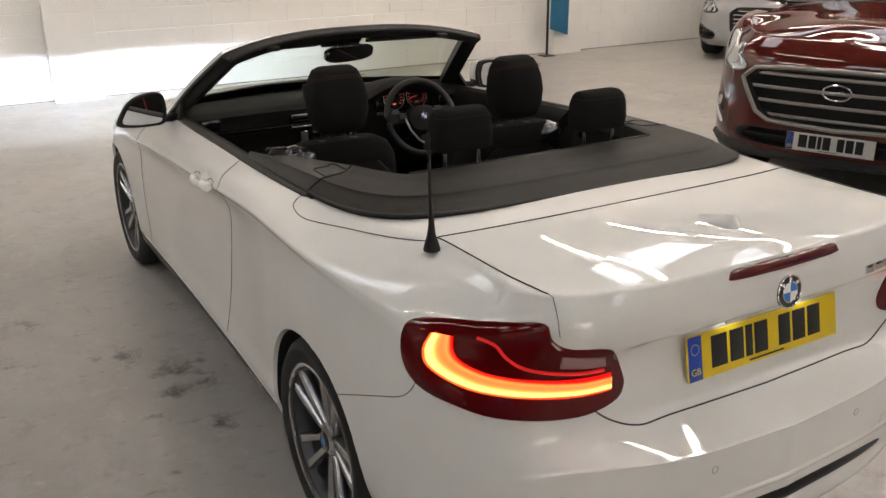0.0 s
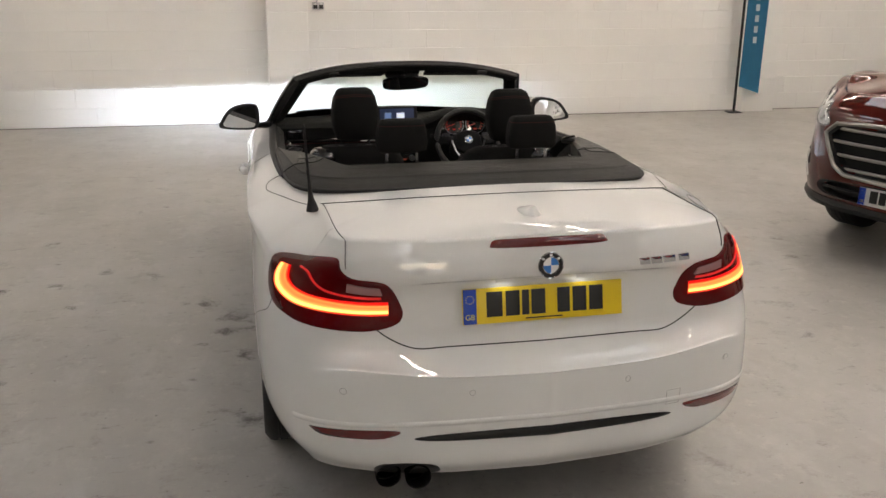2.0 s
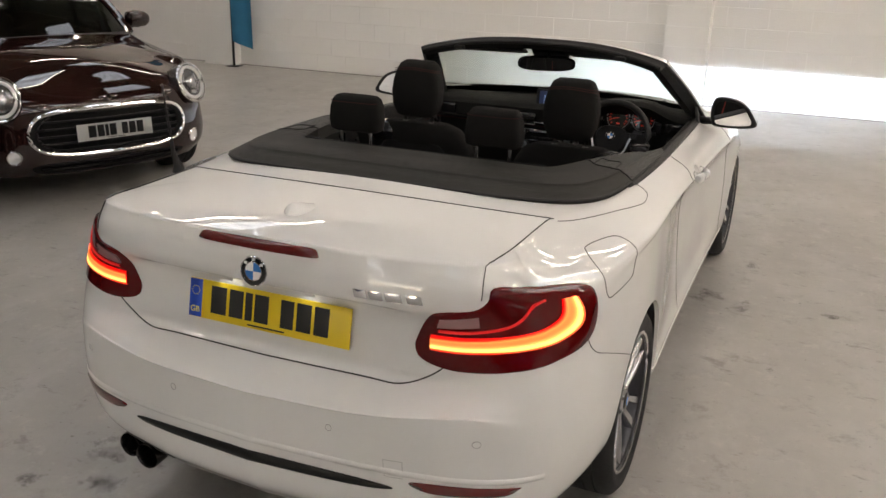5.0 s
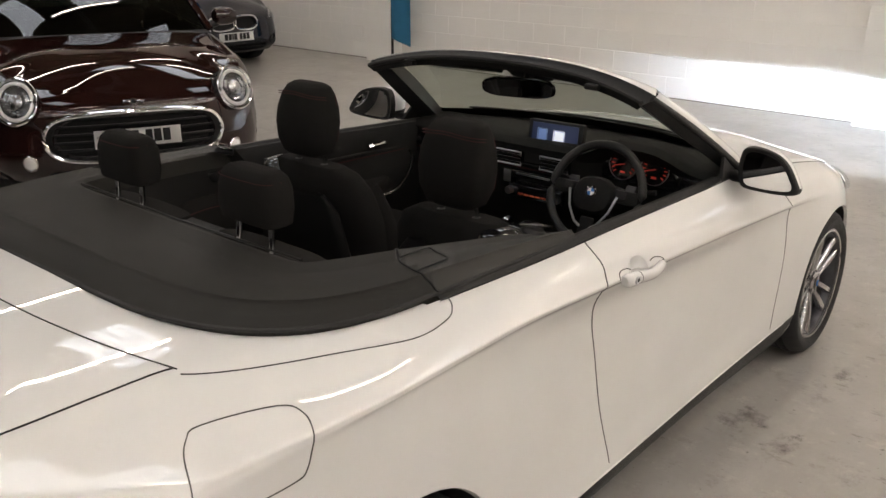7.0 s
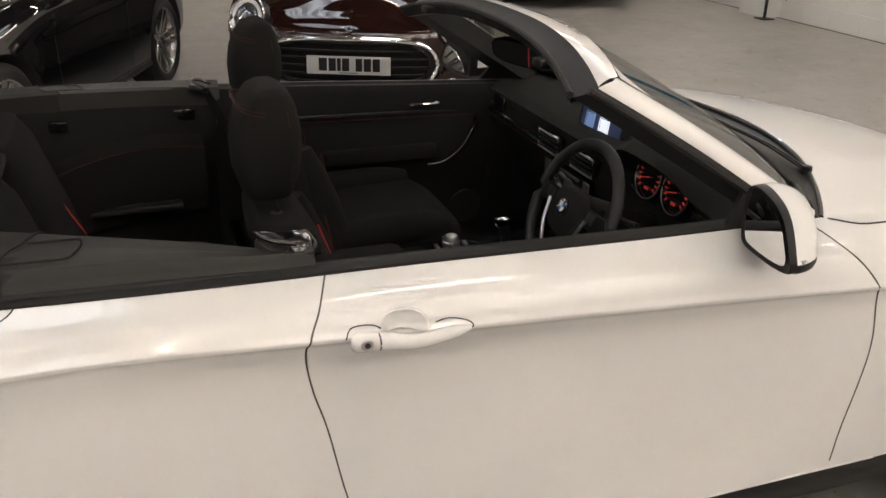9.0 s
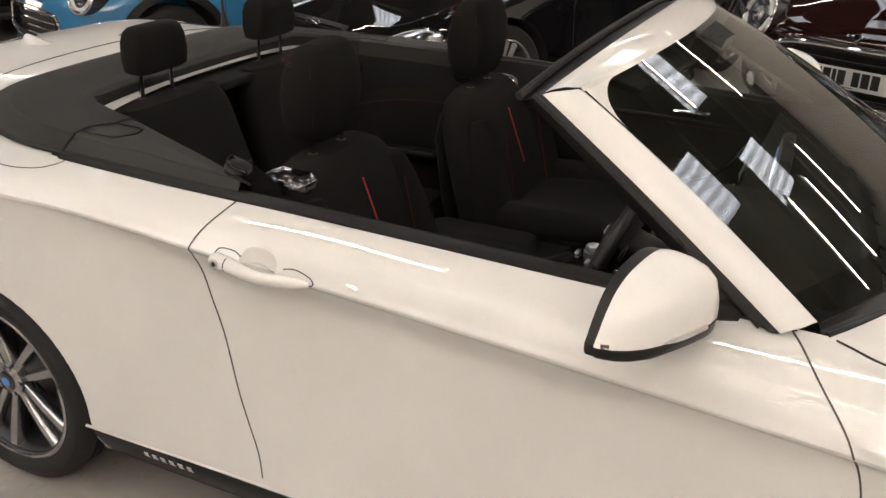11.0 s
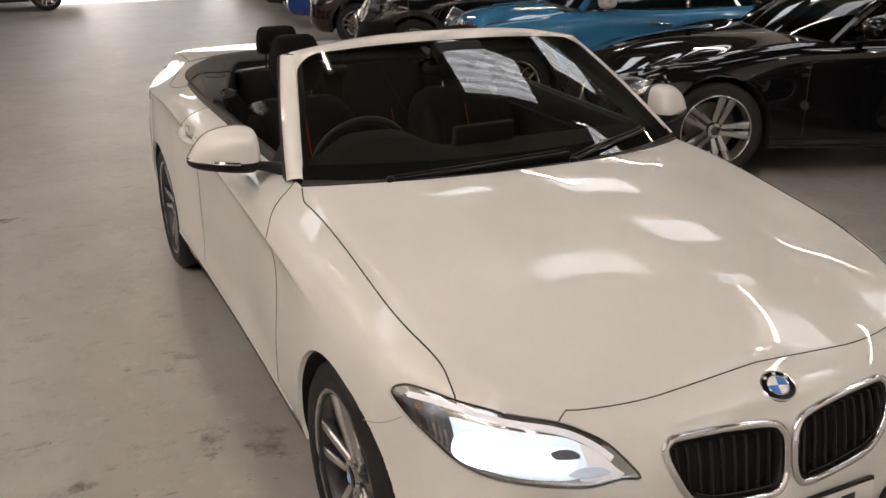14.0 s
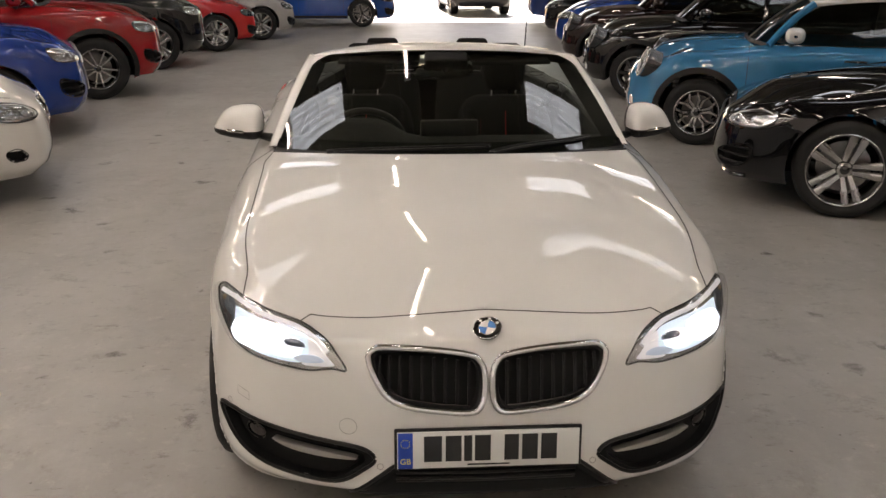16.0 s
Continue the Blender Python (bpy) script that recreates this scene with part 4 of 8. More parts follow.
        for k in range(6):
            u = 3.74 - 0.065 * k
            part("reflector_rib", f(ribbon_wide([(u + 0.05, 0.682 - 0.003 * k), (u, 0.672 - 0.005 * k), (u - 0.02, 0.660 - 0.006 * k)], 0.0035, 0.006)), LAMP_CHROME, side)
        part("low_beam", f(BODY.patch(ellipse(2.96, 0.642, 0.42, 0.036, 32, 2.6), 0.004, 0.008)), LAMP_GLOW, lamp)
        part("high_beam", f(BODY.patch(ellipse(2.36, 0.628, 0.26, 0.026, 28, 2.4), 0.004, 0.007)), LAMP_RING, lamp)
        part("inner_reflector", f(BODY.patch(rounded([(2.06, 0.655), (1.88, 0.640), (1.72, 0.610), (1.66, 0.596), (1.85, 0.590), (2.08, 0.592), (2.0, 0.62)], 4), 0.003, 0.001)), LAMP_BROW_LIT, lamp)
        part("brow", f(ribbon_wide([(3.95, 0.709), (3.6, 0.7125), (3.2, 0.705), (2.7, 0.692), (2.3, 0.677), (1.95, 0.655), (1.76, 0.628)], 0.0065, 0.008)), LAMP_BROW_LIT, lamp)
        part("eyelid", f(BODY.patch(rounded([(2.44, 0.648), (2.25, 0.654), (2.06, 0.644), (2.02, 0.630), (2.2, 0.628), (2.38, 0.632)], 4), 0.014, 0.003, shrink=0.7)), LAMP_GREY, lamp)
        part("smoked_lens", f(BODY.patch(rounded([(2.20, 0.606), (2.05, 0.616), (1.88, 0.616), (1.78, 0.604), (1.92, 0.597), (2.1, 0.597)], 4), 0.009, 0.002)), LAMP_SMOKE, lamp)
        P, n = BODY.uz([(2.62, 0.640)], 0.017)
        at = Vector(P[0]) * 1.0
        at.x *= sx
        # plates added to cut the beam above and below, glowing only to blend in
        part("beam_shutter", box(0.022, 0.018, 0.0004, (0, 0, 0), 0, pose(at.x, at.y + 0.005, at.z + 0.00014, -3.3)), LAMP_GLOW, lamp)
        part("beam_shutter", box(0.022, 0.018, 0.0004, (at.x, at.y + 0.005, at.z - 0.0034)), LAMP_GLOW, lamp)
        sp = new("headlight_beam", bpy.data.lights.new("headlight_beam", "SPOT"))
        sp.data.energy, sp.data.spot_size, sp.data.spot_blend, sp.data.shadow_soft_size, sp.data.color = HEADLAMP, radians(66), 1.0, 0.0002, (0.64, 0.81, 1.0)
        sp.matrix_basis = look(at, (at.x + 0.0, at.y + 1, at.z - 0.09))
        c = part("lens_cover", f(BODY.patch(hl, 0.020, 0.012, 0.0, 6)), CLEAR, lamp)
        c.visible_shadow = False
        tail = part("tail_light", f(BODY.patch(rounded(TAIL, 4), 0.006, 0.0015, 0.02, 8)), RED_LENS, car, "lit dark red tail light with glowing bar")
        bar = [(13.33, 0.828), (13.0, 0.832), (12.5, 0.838), (12.1, 0.842), (11.86, 0.850), (11.74, 0.866), (11.69, 0.896), (11.50, 0.889), (11.47, 0.852), (11.55, 0.820), (11.84, 0.801), (12.29, 0.797), (12.82, 0.797), (13.33, 0.793)]
        part("light_bar", f(bar_geo(bar)), TAIL_HALO, tail)
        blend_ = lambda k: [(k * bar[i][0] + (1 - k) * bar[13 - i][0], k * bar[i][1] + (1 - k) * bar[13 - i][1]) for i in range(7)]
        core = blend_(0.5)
        # red halo and the glow's falloff across the bar are put into emission colours
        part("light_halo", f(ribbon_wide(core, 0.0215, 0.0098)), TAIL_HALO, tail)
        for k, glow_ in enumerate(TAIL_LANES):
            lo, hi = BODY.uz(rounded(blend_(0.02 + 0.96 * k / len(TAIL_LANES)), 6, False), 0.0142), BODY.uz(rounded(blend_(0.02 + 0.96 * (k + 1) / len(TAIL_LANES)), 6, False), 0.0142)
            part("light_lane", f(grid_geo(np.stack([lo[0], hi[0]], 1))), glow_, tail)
        part("light_line", f(ribbon_wide([(13.26, 0.846), (12.9, 0.852), (12.55, 0.862), (12.35, 0.880), (12.2, 0.905), (11.95, 0.908)], 0.003, 0.012)), TAIL_LINE, tail)
        part("reverse_lamp", f(BODY.patch(polyline([(13.28, 0.856), (13.26, 0.882), (12.86, 0.893), (12.84, 0.866)], 4), 0.0105, 0.001)), REVERSE, tail)
        part("lower_reflector", f(BODY.patch(rounded([(13.46, 0.438), (13.08, 0.440), (12.44, 0.430), (12.40, 0.424), (12.54, 0.409), (12.92, 0.409), (13.32, 0.414)], 5), 0.004, 0.002)), REFLECTOR, car)
    st = rounded([(14.37, 1.004), (14.42, 1.016), (14.6, 1.017), (15.0, 1.018), (15.4, 1.017), (15.58, 1.016), (15.63, 1.004), (15.58, 0.992), (15.0, 0.990), (14.42, 0.992)], 4)
    part("stop_lamp", BODY.patch(st, 0.003, 0.003), REFLECTOR, boot)
    for x in (-0.13, 0.13):
        pl = part("plate_light", box(0.042, 0.012, 0.004, (x, -2.180, 0.880), 0.001), PLATE_LAMP, boot)
        part("light_shade", box(0.060, 0.005, 0.022, (x, -2.192, 0.886), 0.001), WHITE, pl)

    # ---- nose
    for sx in (1, -1):
        f = (lambda g: g) if sx > 0 else mirrored
        k = rounded(KIDNEY, 5)
        gr = part("kidney_grille", f(BODY.patch(k, 0.002, 0, 0.0, dish=0.035)), WHEEL_WELL, car, "black grille with chrome surround")
        part("grille_surround", f(tube(BODY.uz(k, 0.005)[0], 0.0100, 10, closed=True)), CHROME, gr)
        for u in np.linspace(0.2, 1.14, 9):
            lo = np.interp(u, [0.1, 0.2, 0.48, 0.83, 1.04, 1.2], [0.482, 0.470, 0.476, 0.492, 0.523, 0.59])
            hi = np.interp(u, [0.1, 0.21, 0.6, 1.1, 1.2], [0.612, 0.630, 0.643, 0.647, 0.644])
            P, n = BODY.uz([(u, z) for z in np.linspace(lo + 0.016, hi - 0.016, 7)])
            part("grille_slat", f(tube(P - n * 0.008, 0.0055, 6, flat=1.0)), SLAT, gr)
        part("grille_foot", f(tube(BODY.uz([(u, np.interp(u, [0.2, 0.48, 0.83, 1.04], [0.488, 0.494, 0.51, 0.535])) for u in np.linspace(0.2, 1.0, 14)], 0.004)[0], 0.003, 6)), DARK_CHROME, gr)
        fog = part("bumper_intake", f(BODY.patch(rounded(FOG, 4), 0.003, 0, 0.01, dish=0.03)), GRILLE_BLACK, car, "black bumper intake with fog lamp")
        part("intake_edge", f(BODY.rim(rounded(FOG, 4), 0.0062, 0.003)), SCUTTLE, fog)
        part("intake_blade", f(BODY.patch(rounded([(2.48, 0.350), (2.2, 0.348), (1.8, 0.341), (1.5, 0.333), (1.38, 0.326), (1.48, 0.322), (1.8, 0.323), (2.2, 0.331), (2.42, 0.342)], 4), 0.004, 0.003, 0.02)), SATIN_WHITE, fog)
        part("fog_lamp", f(BODY.patch(ellipse(2.80, 0.350, 0.17, 0.022, 24), -0.010, 0.006)), DARK_CHROME, fog)
        part("fog_ring", f(BODY.rim(ellipse(2.80, 0.350, 0.18, 0.024, 24), 0.003, -0.008)), GLOSS_BLACK, fog)
        for q in ((3.33, 0.409), (1.12, 0.305)):
            part("parking_sensor", f(BODY.rim(ellipse(*q, 0.035 if q[0] < 2 else 0.055, 0.009, 18), 0.0010, 0.0003)), SOFT_LINE, car)
    part("tow_cover", BODY.rim(ellipse(1.48, 0.425, 0.10, 0.024, 24), 0.0008, 0.0002), SOFT_LINE, car)
    part("washer_cover", BODY.ribbon(polyline([(3.13, 0.475), (2.88, 0.470), (2.88, 0.445), (3.13, 0.450)], 5), 0.0014, 0.0005, closed=True), SOFT_LINE, car)
    lg = part("lower_grille", BODY.patch(polyline(low, 4), 0.002, 0, 0.01, dish=0.06), GRILLE_BLACK, car, "black lower bumper grille")
    part("grille_edge", BODY.rim(polyline(low, 4), 0.0065, 0.003), SCUTTLE, lg)
    for z in (0.225, 0.25, 0.275):
        part("grille_slat", tube(BODY.uz([(u, z) for u in np.linspace(-0.95, 0.95, 24)], -0.03)[0], 0.005, 6), BLACK_PLASTIC, lg)
    for (u, z, nm) in ((0.0, 0.694, "front"), (15.0, 0.934, "rear")):
        P, n = BODY.uz([(u, z)])
        badge(car if nm == "front" else boot, Vector(P[0]), Vector(n[0]), 0.0395)
    number_plate(car, look_plate((0, 2.062, 0.367), (0, 1, 0.09)), None)
    part("plate_holder", moved(box(0.536, 0.012, 0.125, (0, -0.006, 0), 0.004), look_plate((0, 2.060, 0.367), (0, 1, 0.09))), BLACK_PLASTIC, car)
    number_plate(boot, look_plate((0, -2.178, 0.798), (0, -1, 0.2)), None, yellow=True)

    # ---- tail
    part("bumper_strip", BODY.patch(rounded([(16.37, 0.416), (15.95, 0.428), (15.0, 0.433), (14.05, 0.428), (13.63, 0.416), (13.72, 0.405), (14.43, 0.402), (15.0, 0.401), (15.57, 0.402), (16.28, 0.405)], 5), 0.004, 0.006), SCUTTLE, car)
    P, n = BODY.uz([(u, 0.446 + 0.022 * math.sin((u - 12.1) / 5.8 * math.pi)) for u in np.linspace(12.1, 17.9, 60)])
    part("bumper_ridge", tube(P - n * 0.010, 0.014, 12), WHITE, car)
    part("tow_cover", BODY.ribbon(polyline([(13.68, 0.497), (13.52, 0.497), (13.52, 0.446), (13.67, 0.446)], 5), 0.0014, 0.0005, closed=True), SOFT_LINE, car)
    for q in ((17.14, 0.568), (15.84, 0.564), (14.16, 0.563), (12.86, 0.568)):
        part("parking_sensor", BODY.rim(ellipse(*q, 0.028 if 13 < q[0] < 17 else 0.045, 0.0095, 18), 0.0010, 0.0003), SOFT_LINE, car)
    cut = rounded([(16.80, 0.262), (16.76, 0.292), (16.66, 0.312), (16.44, 0.318), (16.22, 0.310), (16.15, 0.285), (16.18, 0.258), (16.5, 0.25)], 4)
    part("exhaust_recess", BODY.patch(cut, 0.003, -0.001, 0.01, 5), BLACK_PLASTIC, car)
    for x, y in ((-0.50, -2.16), (-0.41, -2.19)):
        e = part("exhaust_tip", moved(lathe([(0.034, 0.16), (0.038, 0.0), (0.041, -0.055), (0.0395, -0.062), (0.036, -0.058), (0.034, 0.0), (0.033, 0.12), (0.0, 0.125)], 32, "y"), pose(x, y, 0.272)), DARK_CHROME, car)
    for i, (u0, u1) in enumerate(((13.99, 13.87), (13.85, 13.73), (13.71, 13.57), (13.53, 13.40))):
        part("model_mark", BODY.patch(polyline([(u0, 0.914), (u1, 0.914), (u1 + 0.02, 0.936), (u0 + 0.02, 0.936)], 3), 0.003, 0.001, 0.002, 3), CHROME, boot)
    f0 = cap_on(DECK_P, [(0, -1.995)])[0]
    rows = []
    for y, w, h in [(-2.062, 0.003, 0.001), (-2.052, 0.020, 0.016), (-2.042, 0.027, 0.031), (-2.025, 0.032, 0.030), (-1.99, 0.034, 0.020), (-1.955, 0.028, 0.009), (-1.925, 0.014, 0.001)]:
        rows.append([(w * math.copysign(abs(math.cos(t)) ** 1.5, math.cos(t)), y, float(f0[0][2]) - 0.003 + h * math.sin(t) ** 1.3) for t in np.linspace(0, math.pi, 17)])
    part("roof_aerial_fin", grid_geo(np.array(rows), flip=True), WHITE, boot)
    an = part("aerial", tube([(-0.668, -1.708, 1.005), (-0.669, -1.709, 1.025), (-0.672, -1.714, 1.045), (-0.675, -1.72, 1.075), (-0.678, -1.722, 1.12), (-0.688, -1.735, 1.30)], [0.022, 0.017, 0.011, 0.0075, 0.005, 0.0025], 12), BLACK_PLASTIC, car)
    part("aerial_coil", tube([(-0.68 + 0.004 * math.cos(t * 9) - 0.008 * t / 3, -1.725 + 0.004 * math.sin(t * 9) - 0.01 * t / 3, 1.12 + 0.06 * t) for t in np.linspace(0, 3, 90)], 0.0014, 5), BLACK_PLASTIC, an)

    # ---- sides
    for d, sx in zip(doors, (1, -1)):
        f = (lambda g: g) if sx > 0 else mirrored
        part("handle_cup", f(BODY.patch(rounded(HANDLE_CUP, 5), 0.0008, -0.020, 0.002, 9)), WHITE, d)
        hp = [BODY.uz([(u, z)], o)[0][0] for u, z, o in ((8.0, 0.896, 0.010), (7.96, 0.895, 0.016), (7.92, 0.894, 0.021), (7.86, 0.891, 0.026), (7.80, 0.888, 0.027), (7.74, 0.886, 0.022), (7.69, 0.884, 0.013), (7.645, 0.882, 0.003))]
        h = part("door_handle", f(tube(rounded(hp, 4, False), np.interp(np.linspace(0, 1, 29), [0, 0.06, 0.2, 0.5, 0.85, 1], [0.012, 0.0188, 0.0182, 0.0150, 0.0130, 0.005]), 14)), WHITE, d)
        ho = rounded([(8.012, 0.896), (7.99, 0.913), (7.93, 0.913), (7.90, 0.905)], 5, False)
        part("handle_gap", f(BODY.ribbon(ho, 0.0024)), SEAM, d)
        part("handle_gap", f(BODY.ribbon(rounded([(7.74, 0.899), (7.70, 0.902), (7.65, 0.893), (7.635, 0.882), (7.66, 0.874)], 5, False), 0.0024)), SEAM, d)
        part("handle_gap", f(strip(*[np.array(q) for q in ([hp[2] + (0.0165) * np.array([math.cos(t), 0, math.sin(t)]) for t in np.linspace(-1.4, 1.5, 12)], [np.array([math.cos(t), 0, math.sin(t)]) for t in np.linspace(-1.4, 1.5, 12)])], 0.003, 0.0008)), SEAM, d)
        if sx > 0:
            P, n = hp[1], np.array([1.0, 0, 0.05])
            part("key_lock", moved(lathe([(0.0, 0.0195), (0.005, 0.0195), (0.0065, 0.0215), (0.0105, 0.0215), (0.012, 0.018)], 20), Matrix.Translation(P + np.array([0, 0, 0.004]))), SATIN, d)
            part("key_slot", moved(lathe([(0.0, 0.0215), (0.0055, 0.0212), (0.006, 0.018)], 16), Matrix.Translation(P + np.array([0, 0, 0.004]))), SEAM, d)
        # belt trim and inner panel
        ring = BODY.at(np.linspace(6.28, 9.2, 60), np.full(60, float(BODY.K)))
        rows = [[(p[0] + 0.004, p[1], p[2] - 0.008), (p[0] + 0.006, p[1], p[2] + 0.004), (p[0] - 0.004, p[1], p[2] + 0.010), (p[0] - 0.022, p[1], p[2] + 0.011), (p[0] - 0.030, p[1], p[2] + 0.004), (p[0] - 0.030, p[1], p[2] - 0.03)] for p in ring]
        n1 = 36
        part("belt_seal", f(grid_geo(np.array(rows[:n1]), flip=True)), BLACK_PLASTIC, d)
        part("belt_seal", f(grid_geo(np.array(rows[n1 - 1:]), flip=True)), BLACK_PLASTIC, car)
        card = []
        for y in np.linspace(0.55, -0.56, 24):
            top = float(np.interp(-y, -ring[:, 1], ring[:, 2]))
            xr = float(np.interp(-y, -ring[:, 1], ring[:, 0])) - 0.028
            card.append([(xr, y, top + 0.004), (xr - 0.02, y, top + 0.002), (xr - 0.045, y, top - 0.03), (xr - 0.045, y, top - 0.10), (xr - 0.06, y, top - 0.16), (xr - 0.075, y, top - 0.24), (xr - 0.05, y, top - 0.30), (xr - 0.05, y, 0.33)])
        dc = part("door_card", f(grid_geo(np.array(card), flip=True)), INTERIOR, d)
        part("armrest", f(box(0.07, 0.42, 0.05, (0.645, 0.0, 0.735), 0.018)), CLOTH, dc)
        part("trim_strip", f(tube([(0.672, 0.42 - t * 0.9, 0.862 + 0.02 * t) for t in np.linspace(0, 1, 12)], 0.006, 6)), BLACK_PLASTIC, dc)
        part("trim_stitch", f(tube([(0.666, 0.42 - t * 0.9, 0.846 + 0.02 * t) for t in np.linspace(0, 1, 12)], 0.002, 5)), STITCH, dc)
        part("inner_handle", f(tube([(0.655, 0.22, 0.90), (0.643, 0.20, 0.902), (0.64, 0.15, 0.902), (0.648, 0.11, 0.90)], 0.006, 8)), CHROME, dc)
        part("grab_handle", f(tube(rounded([(0.65, 0.36, 0.84), (0.625, 0.35, 0.82), (0.61, 0.31, 0.76), (0.615, 0.24, 0.70), (0.64, 0.18, 0.68)], 6, False), 0.006, 8)), DARK_CHROME, dc)
        part("speaker_grille", f(moved(lathe([(0.0, 0.0), (0.06, 0.004), (0.065, 0.0)], 24), pose(0.652, 0.33, 0.5, 0, 0, 180))), BLACK_PLASTIC, dc)
        # mirror
        sec = np.array([(0.786, 0.968), (0.779, 1.01), (0.783, 1.052), (0.797, 1.078), (0.84, 1.086), (0.900, 1.077), (0.938, 1.058), (0.963, 1.030), (0.982, 1.000), (0.990, 0.984), (0.981, 0.965), (0.92, 0.953), (0.84, 0.948), (0.80, 0.951)])
        sec = rounded(sec, 4)
        mc = np.array([0.872, 1.012])
        MT = Matrix.Translation((0.016, 0.022, -0.003)) @ Matrix.Translation((0.872, 0.42, 1.012)) @ Matrix.Scale(1.05, 4) @ Matrix.Translation((-0.872, -0.42, -1.012))

        def mloft(keep, rows_, grow=1.0):
            rows = []
            for y, k, up in rows_:
                q = mc + (sec - mc) * k * grow
                rows.append([(x, 0.358 + (y - 0.358) * (1.06 - 0.42 * (x - 0.78) / 0.21) - 0.22 * (x - 0.87), keep(z + up)) for x, z in q])
            return moved(grid_geo(np.array(rows), closed_v=True, flip=True), MT)
        CAP = [(0.381, 0.99, 0), (0.387, 1.0, 0), (0.400, 0.998, 0), (0.425, 0.965, -0.002), (0.450, 0.89, -0.005), (0.470, 0.77, -0.009), (0.484, 0.58, -0.013), (0.490, 0.34, -0.016), (0.491, 0.0, -0.018)]
        mi = part("door_mirror", f(mloft(lambda z: max(z, 0.987), CAP)), WHITE, d, "white door mirror with black base")
        part("mirror_shroud", f(mloft(lambda z: z, [(0.362, 0.90, 0), (0.357, 0.965, 0), (0.362, 0.985, 0), (0.383, 0.988, 0), (0.386, 0.93, 0)])), BLACK_PLASTIC, mi)
        part("lower_housing", f(mloft(lambda z: min(z, 0.984), CAP, 1.004)), BLACK_PLASTIC, mi)
        for nm, k, dy, mm in (("mirror_frame", 0.94, 0.362, BLACK_PLASTIC), ("mirror_glass", 0.80, 0.3575, MIRROR)):
            q = mc + (sec - mc) * k
            g = [(x, dy - 0.22 * (x - 0.87), z) for x, z in q] + [(mc[0], dy - 0.22 * (mc[0] - 0.87), mc[1])]
            part(nm, f(moved((g, [((i + 1) % len(q), i, len(q)) for i in range(len(q))]), MT)), mm, mi)
        part("repeater", f(moved(tube([(0.852 + 0.135 * t, 0.358 + 0.131 * (0.92 - 0.27 * t) * (1 - 0.72 * t ** 4) - 0.22 * (0.852 + 0.135 * t - 0.87), 0.986 + 0.003 * t) for t in np.linspace(0, 1, 16)], 0.0055, 6), MT)), CHROME, mi)
        part("mirror_foot", f(tube([(0.722, 0.535, 0.945), (0.745, 0.49, 0.952), (0.80, 0.455, 0.957), (0.86, 0.44, 0.960)], [0.024, 0.026, 0.020, 0.014], 12, flat=0.75)), BLACK_PLASTIC, mi)
        tri = [(0.728, 0.615, 0.943), (0.742, 0.40, 0.952), (0.716, 0.46, 1.03)]
        part("mirror_triangle", f(([*tri, *[(a - 0.012, b, c) for a, b, c in tri]], [(0, 1, 2), (5, 4, 3), (0, 3, 4, 1), (1, 4, 5, 2), (2, 5, 3, 0)])), BLACK_PLASTIC, d)
        # sill lettering bars
        for k in range(6):
            part("lettering_bar", f(BODY.ribbon([(8.62 - 0.055 * k, 0.255), (8.59 - 0.055 * k, 0.255)], 0.018, 0.0014)), PLATE_WHITE, car)
        part("sill_edge", f(tube(BODY.uz([(u, 0.290) for u in np.linspace(5.85, 9.05, 40)], -0.001)[0], 0.004, 6)), WHITE, car)

    # ---- windscreen
    xs = np.linspace(-1, 1, 49)
    bx, tx = 0.715, 0.578
    base = np.stack([xs * bx, 0.872 - 0.205 * abs(xs) ** 2.2, 0.957 - 0.006 * xs**2], 1)
    head = np.stack([xs * tx, 0.285 - 0.097 * abs(xs) ** 2.2, 1.300 - 0.038 * abs(xs) ** 2.4], 1)
    w = np.linspace(0, 1, 20)[:, None, None]
    P = base[None] + (head - base)[None] * w
    P[..., 2] += 0.012 * np.sin(np.pi * w[..., 0])
    g = part("windscreen", grid_geo(P), SCREEN_GLASS, car, "clear laminated windscreen glass")
    g.visible_shadow = False
    for sx in (1, -1):
        for (x0, w0) in ((1.0, 1.0), (1.0, 0.0)):
            rx, rw = (0.16, 0.20) if w0 else (0.10, 0.10)
            arc = [(x0 - rx + rx * math.cos(t), abs(w0 - rw) + (1 if w0 else -1) * rw * math.sin(t)) for t in np.linspace(0, math.pi / 2, 10)]

            def on_glass(a, b):
                i, j = b * 19, (a + 1) * 24
                i0, j0 = min(int(i), 18), min(int(j), 47)
                fi, fj = i - i0, j - j0
                q = (P[i0, j0] * (1 - fi) + P[i0 + 1, j0] * fi) * (1 - fj) + (P[i0, j0 + 1] * (1 - fi) + P[i0 + 1, j0 + 1] * fi) * fj
                return (sx * q[0], q[1] + 0.003, q[2] + 0.003)
            fan = [on_glass(x0, w0)] + [on_glass(a_, b_) for a_, b_ in arc]
            part("screen_corner", (fan, [(0, k + 1, k + 2) for k in range(len(arc) - 1)]), WHITE if w0 else FRIT, car)
    part("screen_frit", strip_between(P[0], P[1], P[2]), FRIT, car)
    s = np.linspace(0, 1, 16)[:, None]
    for sx in (1, -1):
        G = np.array([0.712, 0.668, 0.952]) * (1 - s) + np.array([0.572, 0.186, 1.262]) * s + np.array([0, 0, 0.012]) * np.sin(np.pi * s)
        O = np.array([0.752, 0.615, 0.936]) * (1 - s) + np.array([0.612, 0.118, 1.256]) * s + np.array([0.006, 0, 0.010]) * np.sin(np.pi * s)
        M = (G + O) / 2 + np.array([0.010, 0.006, 0.007])
